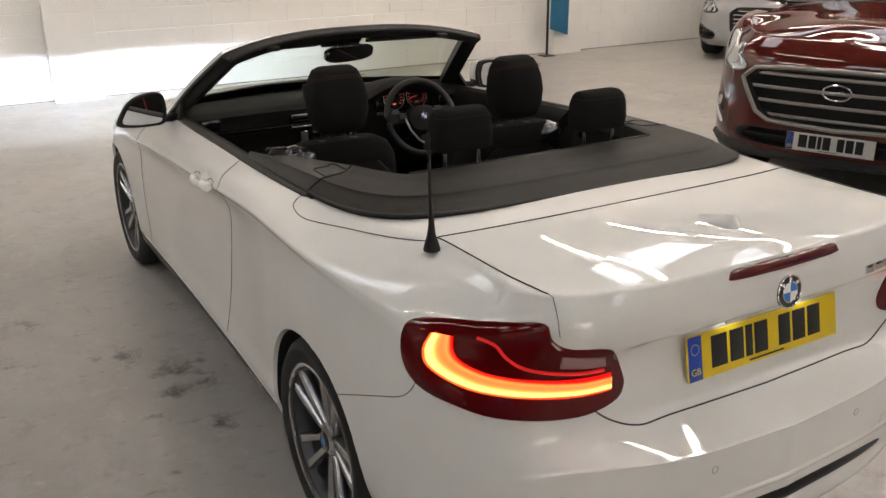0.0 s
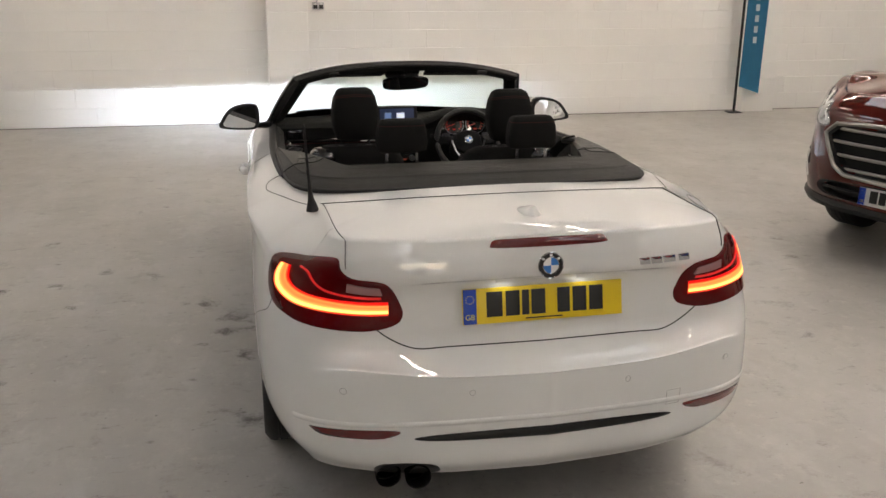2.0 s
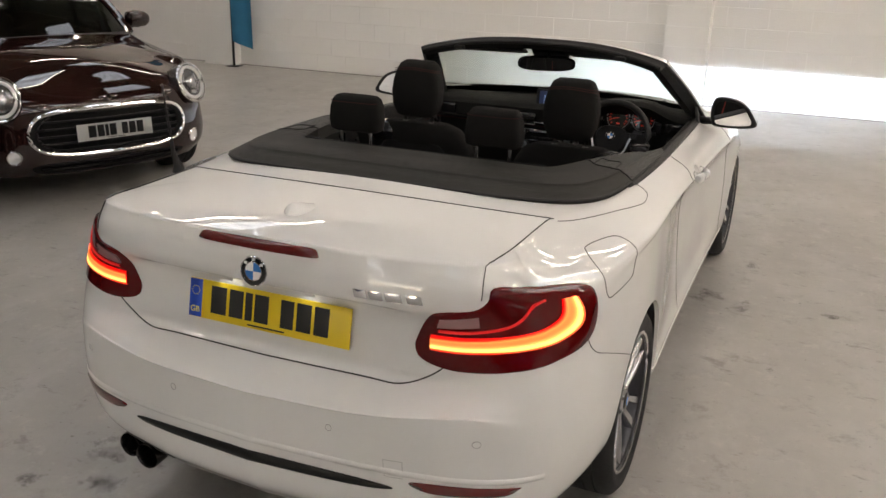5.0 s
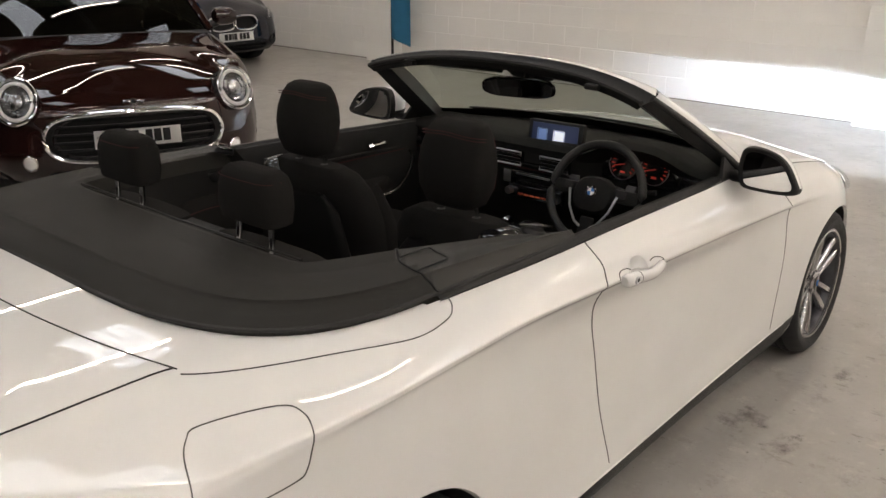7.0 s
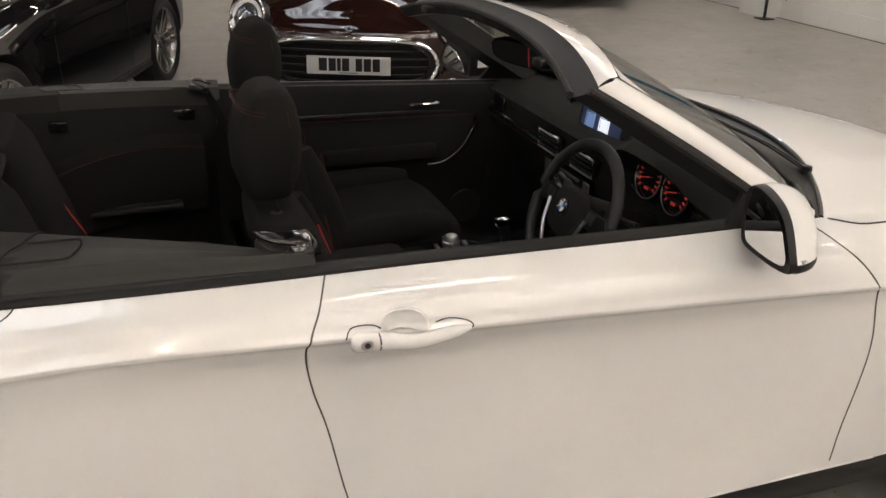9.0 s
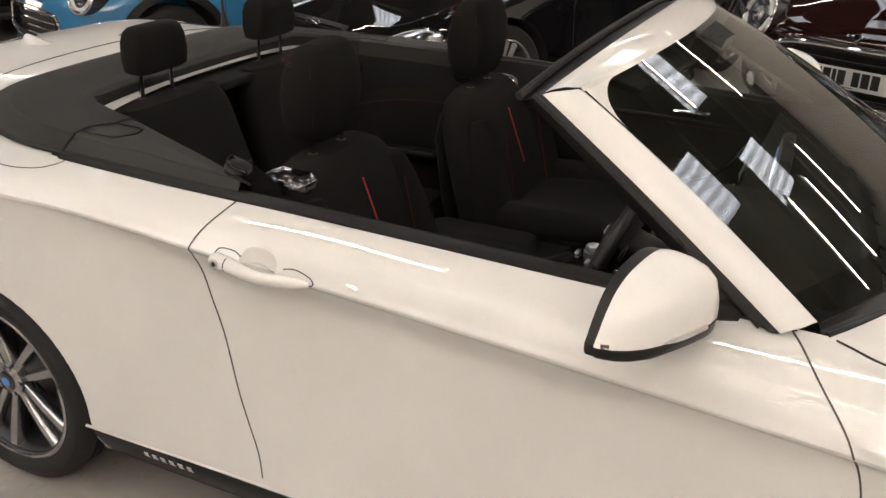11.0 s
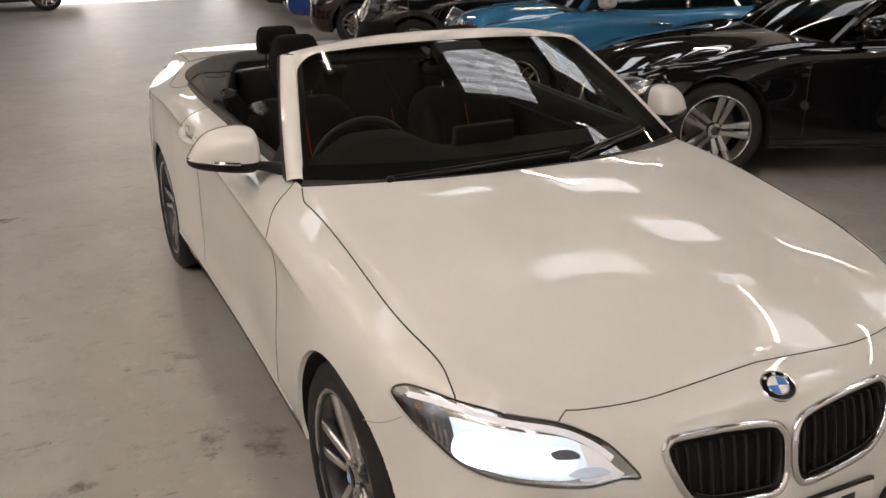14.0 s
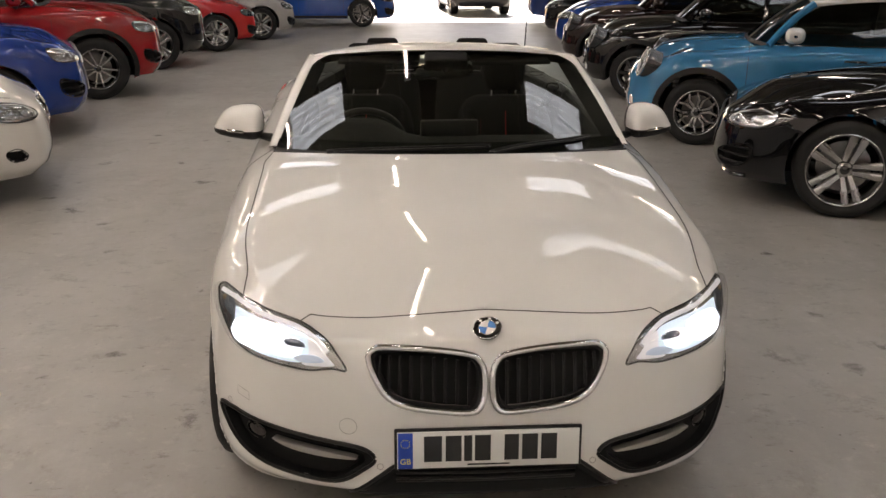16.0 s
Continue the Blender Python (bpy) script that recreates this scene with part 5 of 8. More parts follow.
        I = np.array([0.715, 0.52, 0.945]) * (1 - s) + np.array([0.585, 0.075, 1.232]) * s
        J = np.array([0.665, 0.58, 0.945]) * (1 - s) + np.array([0.535, 0.13, 1.225]) * s
        f = np.array([sx, 1, 1])
        part("windscreen_pillar", grid_geo(np.stack([G, G * 0.6 + M * 0.4 + [0, 0.004, 0.004], M, M * 0.4 + O * 0.6 + [0.004, 0, 0.003], O], 1) * f, flip=sx < 0), WHITE, car)
        part("pillar_trim", grid_geo(np.stack([O, O * 0.9 + I * 0.1 + [0.006, -0.006, -0.002], I, J, G * 0.97 + J * 0.03], 1) * f, flip=sx < 0), BLACK_PLASTIC, car)
        part("pillar_seal", tube((O * 0.7 + I * 0.3 + np.array([0.004, -0.004, 0.002])) * f, 0.009, 8), RUBBER, car)
    top = np.stack([xs * 0.610, 0.190 - 0.070 * abs(xs) ** 2.4, 1.325 - 0.066 * abs(xs) ** 2.6], 1)
    mid = head * 0.5 + top * 0.5 + np.array([0, 0, 0.010])
    part("windscreen_header", grid_geo(np.stack([head, head * 0.75 + mid * 0.25 + [0, 0.003, 0.006], mid, mid * 0.4 + top * 0.6 + [0, 0, 0.002], top], 1)), WHITE, car)
    rear1 = top + np.array([0, -0.012, -0.012])
    rear2 = np.stack([xs * 0.592, 0.125 - 0.060 * abs(xs) ** 2.4, 1.300 - 0.067 * abs(xs) ** 2.6], 1)
    rear3 = np.stack([xs * 0.575, 0.135 - 0.060 * abs(xs) ** 2.4, 1.277 - 0.060 * abs(xs) ** 2.6], 1)
    rear4 = np.stack([xs * 0.560, 0.215 - 0.065 * abs(xs) ** 2.4, 1.273 - 0.050 * abs(xs) ** 2.6], 1)
    part("header_trim", grid_geo(np.stack([top, rear1, rear2, rear3, rear4, head + np.array([0, -0.01, -0.006])], 1)), BLACK_PLASTIC, car)
    part("header_seal", tube(rear2 + np.array([0, -0.003, 0.008]), 0.009, 8), RUBBER, car)
    for sx in (1, -1):
        part("sun_visor", box(0.36, 0.13, 0.018, (0, 0, 0), 0.007, pose(sx * 0.29, 0.225, 1.258, -14, 0, sx * -6)), INTERIOR, car)
        part("roof_latch", box(0.05, 0.03, 0.02, (sx * 0.40, 0.088, 1.268), 0.006), BLACK_PLASTIC, car)
    rm = part("rear_view_mirror", moved(grid_geo(np.array([[(a, b * 0.0 + y, b) for a, b in ellipse(0, 0, 0.142 * k, 0.037 * k, 28, 3.2)] for y, k in ((-0.028, 0.93), (-0.022, 1.0), (0.0, 0.96), (0.018, 0.7), (0.022, 0.2))]), closed_v=True), pose(0.0, 0.25, 1.205, 10, 0, 17)), GLOSS_BLACK, car)
    part("mirror_glass", moved(([(a, -0.0285, b) for a, b in ellipse(0, 0, 0.131, 0.032, 28, 3.2)], [tuple(range(28))]), pose(0.0, 0.25, 1.205, 10, 0, 17)), MIRROR, rm)
    part("sensor_box", box(0.19, 0.07, 0.05, (0, 0, 0), 0.012, pose(0.0, 0.315, 1.258, -32, 0, 0)), INTERIOR, rm)
    part("mirror_stem", tube([(0, 0.26, 1.21), (0, 0.29, 1.235), (0, 0.30, 1.262)], 0.012, 8), BLACK_PLASTIC, rm)
    # scuttle and wipers
    eb = BONNET_P[-1][::-1]
    ex = np.abs(base[:, 0]) * (eb[-1, 0] / bx)
    edge = np.stack([np.sign(base[:, 0]) * ex, np.interp(ex, eb[:, 0], eb[:, 1]) + 0.004, np.interp(ex, eb[:, 0], eb[:, 2]) - 0.004], 1)
    cow = [edge + [0, 0, -0.02], edge, edge * 0.72 + base * 0.28 + [0, 0, -0.003], edge * 0.3 + base * 0.7 + [0, 0, -0.006], base + [0, 0.004, 0.0], base + [0, -0.05, -0.015]]
    part("scuttle_panel", grid_geo(np.array(cow), flip=True), SCUTTLE, car)
    part("scuttle_seal", tube(edge * 0.85 + base * 0.15 + np.array([0, 0, 0.001]), 0.006, 8), SCUTTLE, car)
    for x0, y0, pts in ((0.50, 0.83, [(0.49, 0.84, 0.973), (0.28, 0.865, 0.985), (-0.05, 0.86, 0.992), (-0.14, 0.855, 0.994)]), (-0.13, 0.90, [(-0.14, 0.885, 0.975), (-0.28, 0.835, 0.992), (-0.50, 0.74, 0.998), (-0.57, 0.69, 1.0)])):
        wp = part("wiper", tube([(p[0], p[1], p[2] - 0.010) for p in rounded(pts, 6, False)], 0.0055, 6), SCUTTLE, car)
        part("wiper_blade", tube([(p[0], p[1] - 0.02, p[2] - 0.004) for p in rounded(pts, 6, False)], 0.0035, 6), SCUTTLE, wp)
        part("wiper_pivot", lathe([(0.0, 0.976), (0.012, 0.973), (0.015, 0.95)], 14, "z"), SCUTTLE, wp).matrix_basis = pose(pts[0][0], pts[0][1], 0)

    # ---- tonneau
    A = rounded([(0, -1.608, 1.046), (0.30, -1.603, 1.045), (0.47, -1.578, 1.040), (0.60, -1.505, 1.028), (0.68, -1.385, 1.014), (0.722, -1.22, 1.006), (0.735, -1.0, 1.003), (0.742, -0.75, 0.998), (0.745, -0.53, 0.990)], 6, False)
    B = rounded([(0, -1.245, 1.066), (0.25, -1.245, 1.066), (0.40, -1.24, 1.064), (0.475, -1.22, 1.060), (0.512, -1.13, 1.055), (0.542, -1.03, 1.050), (0.588, -0.88, 1.038), (0.64, -0.70, 1.020), (0.695, -0.53, 0.996)], 6, False)
    lay = [A + np.array([0, 0, -0.02])]
    for t in (0.0, 0.03, 0.1, 0.22, 0.24, 0.5, 0.75, 0.93, 1.0):
        q = A * (1 - t) + B * t
        q[:, 2] += 0.022 * math.sin(math.pi * min(t * 1.6, 1)) * (1 - 0.0 * t) - (0.004 if t == 0.22 else 0) - (0.010 if t == 1.0 else 0)
        lay.append(q)
    lay.append(B + np.array([0, 0.0, -0.06]))
    lay.append(B + np.array([0, 0.02, -0.22]))
    tg = grid_geo(np.array(lay))
    split_y = curve([0.50, 0.545, 0.58, 0.62, 0.67, 0.745], [-0.99, -1.002, -1.03, -1.060, -1.072, -1.070])
    tc, arm = split(tg, lambda x, y, z: y < (split_y(x) if x > 0.5 else -0.985))
    top_ = np.array(lay[1:-2])
    top_ = np.array([top_[i] * (1 - t) + top_[i + 1] * t for i in range(len(top_) - 1) for t in np.linspace(0, 1, 12)])
    top_ = np.concatenate([top_[:, j] * (1 - t) + top_[:, j + 1] * t for j in range(top_.shape[1] - 1) for t in np.linspace(0, 1, 6)])
    top_ = top_[top_[:, 1] > -1.2]
    part("tonneau_cover", join(tc, mirrored(tc)), TONNEAU, car, "dark grey grained tonneau cover")
    for sx in (1, -1):
        f = (lambda g: g) if sx > 0 else mirrored
        a = part("tonneau_arm", f(arm), ARM_PANEL, car)
        cross = [(x, float(split_y(x))) for x in np.linspace(0.738, 0.548, 26)]
        flap = rounded([(0.590, -1.038), (0.592, -0.990), (0.594, -0.948), (0.606, -0.938), (0.656, -0.952), (0.670, -0.966), (0.672, -1.01), (0.673, -1.070)], 4, False)

        def on_arm(line):
            return [(x, y, float(top_[np.argmin((top_[:, 0] - x) ** 2 + (top_[:, 1] - y) ** 2), 2]) + 0.0006) for x, y in line]
        part("panel_gap", f(tube(on_arm(cross), 0.0032, 6)), GRILLE_BLACK, a)
        part("panel_gap", f(tube(on_arm(flap), 0.0026, 6)), GRILLE_BLACK, a)
        # belt guide
        bg = part("belt_guide", f(moved(lathe([(0.0, 0.0), (0.03, 0.0), (0.034, 0.006), (0.032, 0.018), (0.022, 0.026), (0.0, 0.03)], 24, "z"), pose(0.655, -0.60, 0.995, -18, 10, 0))), BLACK_PLASTIC, car)
        part("belt_loop", f(tube(rounded([(0.625, -0.585, 1.012), (0.64, -0.625, 1.028), (0.685, -0.60, 1.028), (0.68, -0.555, 1.012)], 5, False), 0.005, 8)), DARK_CHROME, bg)
        part("seat_belt", f(strip(np.array([(0.645, -0.58, 1.0), (0.60, -0.55, 0.94), (0.585, -0.50, 0.80), (0.60, -0.45, 0.55)]), np.tile([0.4, 0.9, 0], (4, 1)), 0.046, 0.003)), CLOTH, bg)
        # rear side panel
        rows = []
        for y in np.linspace(-0.55, -1.24, 16):
            xx = float(np.interp(y, B[:, 1], B[:, 0]))
            zz = float(np.interp(y, B[:, 1], B[:, 2]))
            rows.append([(xx, y, zz - 0.06), (xx - 0.005, y, 0.92), (xx - 0.03, y, 0.82), (xx + 0.0, y, 0.76), (xx, y, 0.40)])
        sp = part("rear_side_panel", f(grid_geo(np.array(rows), flip=True)), INTERIOR, car)
        wall_x = lambda y, z: float(np.interp(y, B[:, 1], B[:, 0])) - (0.005 if z > 0.9 else 0.022)
        top_z = lambda y: 0.885 - 0.75 * (y + 0.80) ** 2
        pad = [[(wall_x(y, z) - 0.034 * math.sin(math.pi * t) ** 0.6 - 0.004, y, z) for t, z in [(t, 0.60 + (top_z(y) - 0.60) * t) for t in np.linspace(0, 1, 9)]] for y in np.linspace(-0.60, -1.16, 15)]
        up = part("side_pad", f(grid_geo(np.array(pad), flip=True)), CLOTH, sp)
        part("trim_stitch", f(tube([(r[-2][0] - 0.003, r[-2][1], r[-2][2] - 0.004) for r in pad], 0.0018, 5)), STITCH, up)
        part("armrest_pocket", f(box(0.05, 0.34, 0.022, (wall_x(-0.84, 0.66) - 0.045, -0.86, 0.665), 0.008, None)), BLACK_PLASTIC, up)
        part("latch_recess", f(box(0.014, 0.075, 0.040, (wall_x(-0.64, 0.92) - 0.004, -0.655, 0.925), 0.006)), GLOSS_BLACK, sp)
        part("latch_recess", f(box(0.014, 0.055, 0.034, (wall_x(-1.02, 0.93) - 0.004, -1.02, 0.945), 0.006)), GLOSS_BLACK, sp)
    rim_pts = np.concatenate([A[::-1] * [-1, 1, 1], A[1:]])
    part("tonneau_edge", tube(rim_pts + np.array([0, 0, -0.004]), 0.008, 8, flat=0.7), RUBBER, car)
    part("rear_shelf", box(0.96, 0.14, 0.03, (0, -1.19, 0.998), 0.01), INTERIOR, car)
    part("wind_seal", tube([(-0.47, -1.225, 1.055), (0, -1.238, 1.056), (0.47, -1.225, 1.055)], 0.003, 8), SCUTTLE, car)

    # ---- cabin
    part("cabin_floor", join(box(1.32, 1.9, 0.04, (0, -0.2, 0.30), 0.01), box(0.26, 1.6, 0.22, (0, -0.2, 0.40), 0.05)), INTERIOR, car)
    rows = []
    for x in np.linspace(-0.70, 0.70, 36):
        k = 1 - abs(x / 0.72) ** 4
        yb = 0.855 - 0.20 * abs(x / 0.70) ** 2.2
        hump = 0.070 * math.exp(-((x - 0.39) / 0.18) ** 4)
        rows.append([(x, yb, 0.950), (x, 0.70 - 0.05 * abs(x), 0.964 + hump * 0.1), (x, 0.60, 0.966 + hump * 0.45), (x, 0.53, 0.964 + hump * 0.8), (x, 0.46 - hump * 0.6, 0.955 + hump), (x, 0.43 - hump * 0.6, 0.935 + hump), (x, 0.44 + 0.9 * hump, 0.905 + hump * 0.2), (x, 0.43 + 0.9 * hump, 0.87), (x, 0.45 + 0.5 * hump, 0.80), (x, 0.52, 0.68), (x, 0.6, 0.55)])
    dash = part("dashboard", grid_geo(np.array(rows), flip=True), DASH, car, "dark grained dashboard with red-lit dials")
    part("trim_strip", tube([(x, 0.418 + 0.01 * abs(x), 0.865) for x in np.linspace(-0.66, 0.12, 20)], 0.010, 8), GLOSS_BLACK, dash)
    part("trim_stitch", tube([(x, 0.412 + 0.01 * abs(x), 0.850) for x in np.linspace(-0.66, 0.02, 20)], 0.002, 5), STITCH, dash)
    sc = part("display_housing", box(0.245, 0.03, 0.122, (0, 0, 0), 0.008, pose(0.0, 0.512, 0.972, -8, 0, 4)), BLACK_PLASTIC, dash)
    part("display", box(0.205, 0.004, 0.098, (0, -0.0155, 0.001), 0.001, pose(0.0, 0.512, 0.972, -8, 0, 4)), LCD_DARK, sc)
    part("display_picture", box(0.05, 0.004, 0.045, (0.02, -0.0165, 0.004), 0.006, pose(0.0, 0.512, 0.972, -8, 0, 4)), LCD_WHITE, sc)
    part("display_picture", box(0.045, 0.004, 0.06, (-0.055, -0.0165, 0.0), 0.006, pose(0.0, 0.512, 0.972, -8, 0, 4)), LCD, sc)
    part("display_bar", box(0.09, 0.004, 0.012, (0.02, -0.0167, -0.028), 0.002, pose(0.0, 0.512, 0.972, -8, 0, 4)), LCD, sc)
    for x in (-0.16, 0.06):
        ve = part("air_vent", box(0.13, 0.03, 0.055, (x, 0.425, 0.885), 0.01), GLOSS_BLACK, dash)
        part("vent_surround", tube(polyline([(x - 0.065, 0.408, 0.858), (x + 0.065, 0.408, 0.858), (x + 0.065, 0.408, 0.912), (x - 0.065, 0.408, 0.912)], 3), 0.003, 6, closed=True), SATIN, ve)
        for z in (0.87, 0.885, 0.9):
            part("vent_blade", box(0.12, 0.012, 0.003, (x, 0.410, z)), BLACK_PLASTIC, ve)
    ve = part("air_vent", box(0.09, 0.03, 0.06, (-0.60, 0.44, 0.90), 0.01), GLOSS_BLACK, dash)
    ve = part("air_vent", box(0.09, 0.03, 0.06, (0.62, 0.44, 0.90), 0.01), GLOSS_BLACK, dash)
    rad = part("radio_panel", box(0.26, 0.03, 0.06, (-0.04, 0.432, 0.805), 0.008), GLOSS_BLACK, dash)
    cl = part("climate_panel", box(0.26, 0.03, 0.055, (-0.04, 0.445, 0.745), 0.008), GLOSS_BLACK, dash)
    for x in (-0.155, 0.075):
        part("knob", moved(lathe([(0.0, -0.022), (0.014, -0.022), (0.017, -0.016), (0.017, 0.0)], 20, "y"), pose(x, 0.428, 0.745)), SATIN, cl)
    for x in (-0.165, 0.085):
        part("button_frame", box(0.035, 0.006, 0.05, (x, 0.416, 0.805), 0.003), SATIN, rad)
    for k in range(6):
        part("button", box(0.022, 0.006, 0.009, (-0.105 + k * 0.028, 0.415, 0.79), 0.002), BLACK_PLASTIC, rad)
        part("button", box(0.022, 0.006, 0.007, (-0.105 + k * 0.028, 0.428, 0.735), 0.002), DIAL_DIM, cl)
    part("radio_slot", box(0.16, 0.006, 0.008, (-0.04, 0.415, 0.822), 0.002), SATIN, rad)
    bin_ = part("dial_binnacle", box(0.33, 0.04, 0.13, (0, 0, 0), 0.02, pose(0.40, 0.488, 0.918, -12, 0, 0)), GLOSS_BLACK, dash)
    for x, z in ((0.335, 0.928), (0.462, 0.928)):
        m = pose(x, 0.464, z, -12, 0, 0) @ Matrix.Scale(1.06, 4)
        dl = part("dial", moved(lathe([(0.0, 0.0), (0.050, 0.0), (0.054, -0.006), (0.058, -0.006), (0.059, 0.004)], 36, "y"), m), GLOSS_BLACK, bin_)
        part("dial_ring", moved(tube([(0.054 * math.cos(t), -0.007, 0.054 * math.sin(t)) for t in np.linspace(0, 2 * math.pi, 36, endpoint=False)], 0.0018, 5, closed=True), m), SATIN, dl)
        for t in np.linspace(-40, 220, 14):
            part("dial_mark", moved(box(0.010, 0.002, 0.0035, (0.041, -0.004, 0)), m @ Matrix.Rotation(radians(-t), 4, "Y")), DIAL_RED, dl)
        part("needle", moved(box(0.042, 0.002, 0.0028, (0.018, -0.006, 0)), m @ Matrix.Rotation(radians(-195), 4, "Y")), DIAL_RED, dl)
        part("dial_readout", moved(box(0.018, 0.002, 0.007, (0.0, -0.004, -0.028)), m), DIAL_RED, dl)
    # steering wheel
    sm = pose(0.36, 0.222, 0.872, -24, 0, 0)
    sw = part("steering_wheel", moved(tube([(0.178 * math.cos(t), 0, 0.178 * math.sin(t) * (0.985 if math.sin(t) < 0 else 1)) for t in np.linspace(0, 2 * math.pi, 56, endpoint=False)], 0.0155, 12, closed=True), sm), LEATHER, car, "black leather steering wheel with silver spokes")
    part("airbag_cover", moved(grid_geo(np.array([[(a, y, b - 0.008) for a, b in ellipse(0, 0, 0.082 * k, 0.068 * k, 30, 2.6)] for y, k in ((0.03, 0.9), (-0.005, 1.0), (-0.022, 0.86), (-0.028, 0.5), (-0.029, 0.05))]), closed_v=True, flip=True), sm), INTERIOR, sw)
    badge(sw, sm @ Vector((0, -0.030, 0.0)), (sm.to_3x3() @ Vector((0, -1, 0))), 0.022)
    for sx in (-1, 1):
        part("spoke", moved(box(0.11, 0.018, 0.05, (sx * 0.115, 0.002, 0.005), 0.008), sm), INTERIOR, sw)
        part("spoke_trim", moved(tube([(sx * 0.095, -0.016, 0.0), (sx * 0.078, -0.018, -0.06), (sx * 0.045, -0.016, -0.11), (sx * 0.02, -0.012, -0.125)], 0.005, 8), sm), SATIN, sw)
        part("button_pad", moved(box(0.035, 0.008, 0.03, (sx * 0.105, -0.012, 0.012), 0.004), sm), BLACK_PLASTIC, sw)
        part("shift_paddle", moved(box(0.04, 0.008, 0.03, (sx * 0.115, 0.03, 0.040), 0.005), sm), RIM_DARK, sw)
        part("stalk", moved(tube([(sx * 0.04, 0.06, 0.03), (sx * 0.17, 0.05, 0.045), (sx * 0.20, 0.05, 0.05)], [0.007, 0.008, 0.009], 8), sm), BLACK_PLASTIC, sw)
    part("lower_spoke", moved(box(0.055, 0.012, 0.075, (0, -0.006, -0.125), 0.006), sm), INTERIOR, sw)
    part("column", moved(tube([(0, 0.02, 0), (0, 0.24, 0.0)], [0.05, 0.06], 16), sm), BLACK_PLASTIC, sw)
    # console
    con = part("centre_console", box(0.24, 0.75, 0.16, (-0.01, 0.14, 0.53), 0.03), INTERIOR, car)
    part("console_top", box(0.20, 0.42, 0.012, (-0.01, 0.18, 0.615), 0.004), GLOSS_BLACK, con)
    part("control_dial", lathe([(0.0, 0.655), (0.018, 0.655), (0.022, 0.650), (0.022, 0.64), (0.027, 0.637), (0.028, 0.62)], 28, "z"), SATIN, con).matrix_basis = pose(-0.055, 0.05, 0)
    for k in range(4):
        part("button", box(0.03, 0.012, 0.006, (-0.055 + 0.05 * math.cos(k * 1.57), 0.05 + 0.045 * math.sin(k * 1.57), 0.624), 0.002), SATIN, con)
    gl = part("gear_lever", tube([(0.012, 0.20, 0.61), (0.012, 0.197, 0.66), (0.012, 0.19, 0.70)], [0.012, 0.015, 0.018], 12), INTERIOR, con)
    part("gear_knob", box(0.034, 0.05, 0.028, (0.012, 0.185, 0.708), 0.01, None), CHROME, gl)
    part("armrest", box(0.15, 0.34, 0.10, (-0.0, -0.28, 0.61), 0.035), CLOTH, car)
    part("handbrake", tube([(0.05, -0.10, 0.60), (0.05, 0.02, 0.66)], 0.013, 10), INTERIOR, con)
    rear_seat(car)
    return car


def bar_geo(o):
    """The glowing bar: a strip between its upper and lower line."""
    up, lo = rounded(o[:7], 5, False), rounded(o[:6:-1], 5, False)
    P, n = BODY.uz(np.concatenate([up, lo]), 0.0105)
    k = len(up)
    mid = (P[:k] + P[k:]) / 2 + n[:k] * 0.002
    return grid_geo(np.stack([P[:k] - n[:k] * 0.006, P[:k], mid, P[k:], P[k:] - n[k:] * 0.006], 1))


def ribbon_wide(line, half, off):
    P, n = BODY.uz(rounded(line, 6, False))
    return strip(P, n, 2 * half, off)


def strip_between(a, b, c):
    return grid_geo(np.stack([a, b, c], 1) + np.array([0, -0.002, -0.004]))


def look_plate(at, facing):
    """A pose whose +y faces that way, upright."""
    y = Vector(facing).normalized()
    x = y.cross(Vector((0, 0, 1))).normalized()
    z = x.cross(y)
    m = Matrix((x, y, z)).transposed().to_4x4()
    return Matrix.Translation(at) @ m


def badge(parent, at, n, r):
    """A round emblem: dark ring, blue and white quarters, chrome edge."""
    m = look_plate(at, n)
    b = part("round_emblem", moved(lathe([(0.0, 0.004), (r * 0.98, 0.004), (r, 0.001), (r, -0.004)], 36, "y"), m), GLOSS_BLACK, parent)
    part("emblem_edge", moved(tube([(r * math.cos(t), 0.003, r * math.sin(t)) for t in np.linspace(0, 2 * math.pi, 36, endpoint=False)], r * 0.05, 6, closed=True), m), CHROME, b)
    part("emblem_edge", moved(tube([(r * 0.64 * math.cos(t), 0.0045, r * 0.64 * math.sin(t)) for t in np.linspace(0, 2 * math.pi, 36, endpoint=False)], r * 0.035, 6, closed=True), m), CHROME, b)
    for k in range(4):
        t = np.linspace(k * math.pi / 2, (k + 1) * math.pi / 2, 9)
        q = [(0, 0.0052, 0)] + [(r * 0.62 * math.cos(a), 0.0052, r * 0.62 * math.sin(a)) for a in t]
        part("emblem_quarter", moved((q, [tuple(range(len(q)))]), m), BADGE_BLUE if k % 2 else BADGE_WHITE, b)
    for t in (40, 90, 140):
        part("emblem_mark", moved(box(r * 0.2, 0.001, r * 0.17, (r * 0.81 * math.cos(radians(t)), 0.0047, r * 0.81 * math.sin(radians(t)))), m), BADGE_WHITE, b)
    return b


TAIL_LINE = glow("tail_line", (0.9, 0.02, 0.02), 0.32)
REVERSE = mat("clear_reverse", (0.32, 0.16, 0.16), 0.15, coat=1.0)
PLATE_LAMP = glow("plate_lamp", (0.80, 0.88, 1.0), 14.0)
# lamp light on reflector, smoked lens and brow is put in as emission
LAMP_WASH = glow("lamp_wash", (0.66, 0.84, 1.0), 1.25)
LAMP_SMOKE = glow("lamp_smoke_lit", (0.50, 0.62, 0.78), 0.5)
LAMP_BROW_LIT = glow("lamp_brow_lit", (0.82, 0.86, 0.92), 0.5)
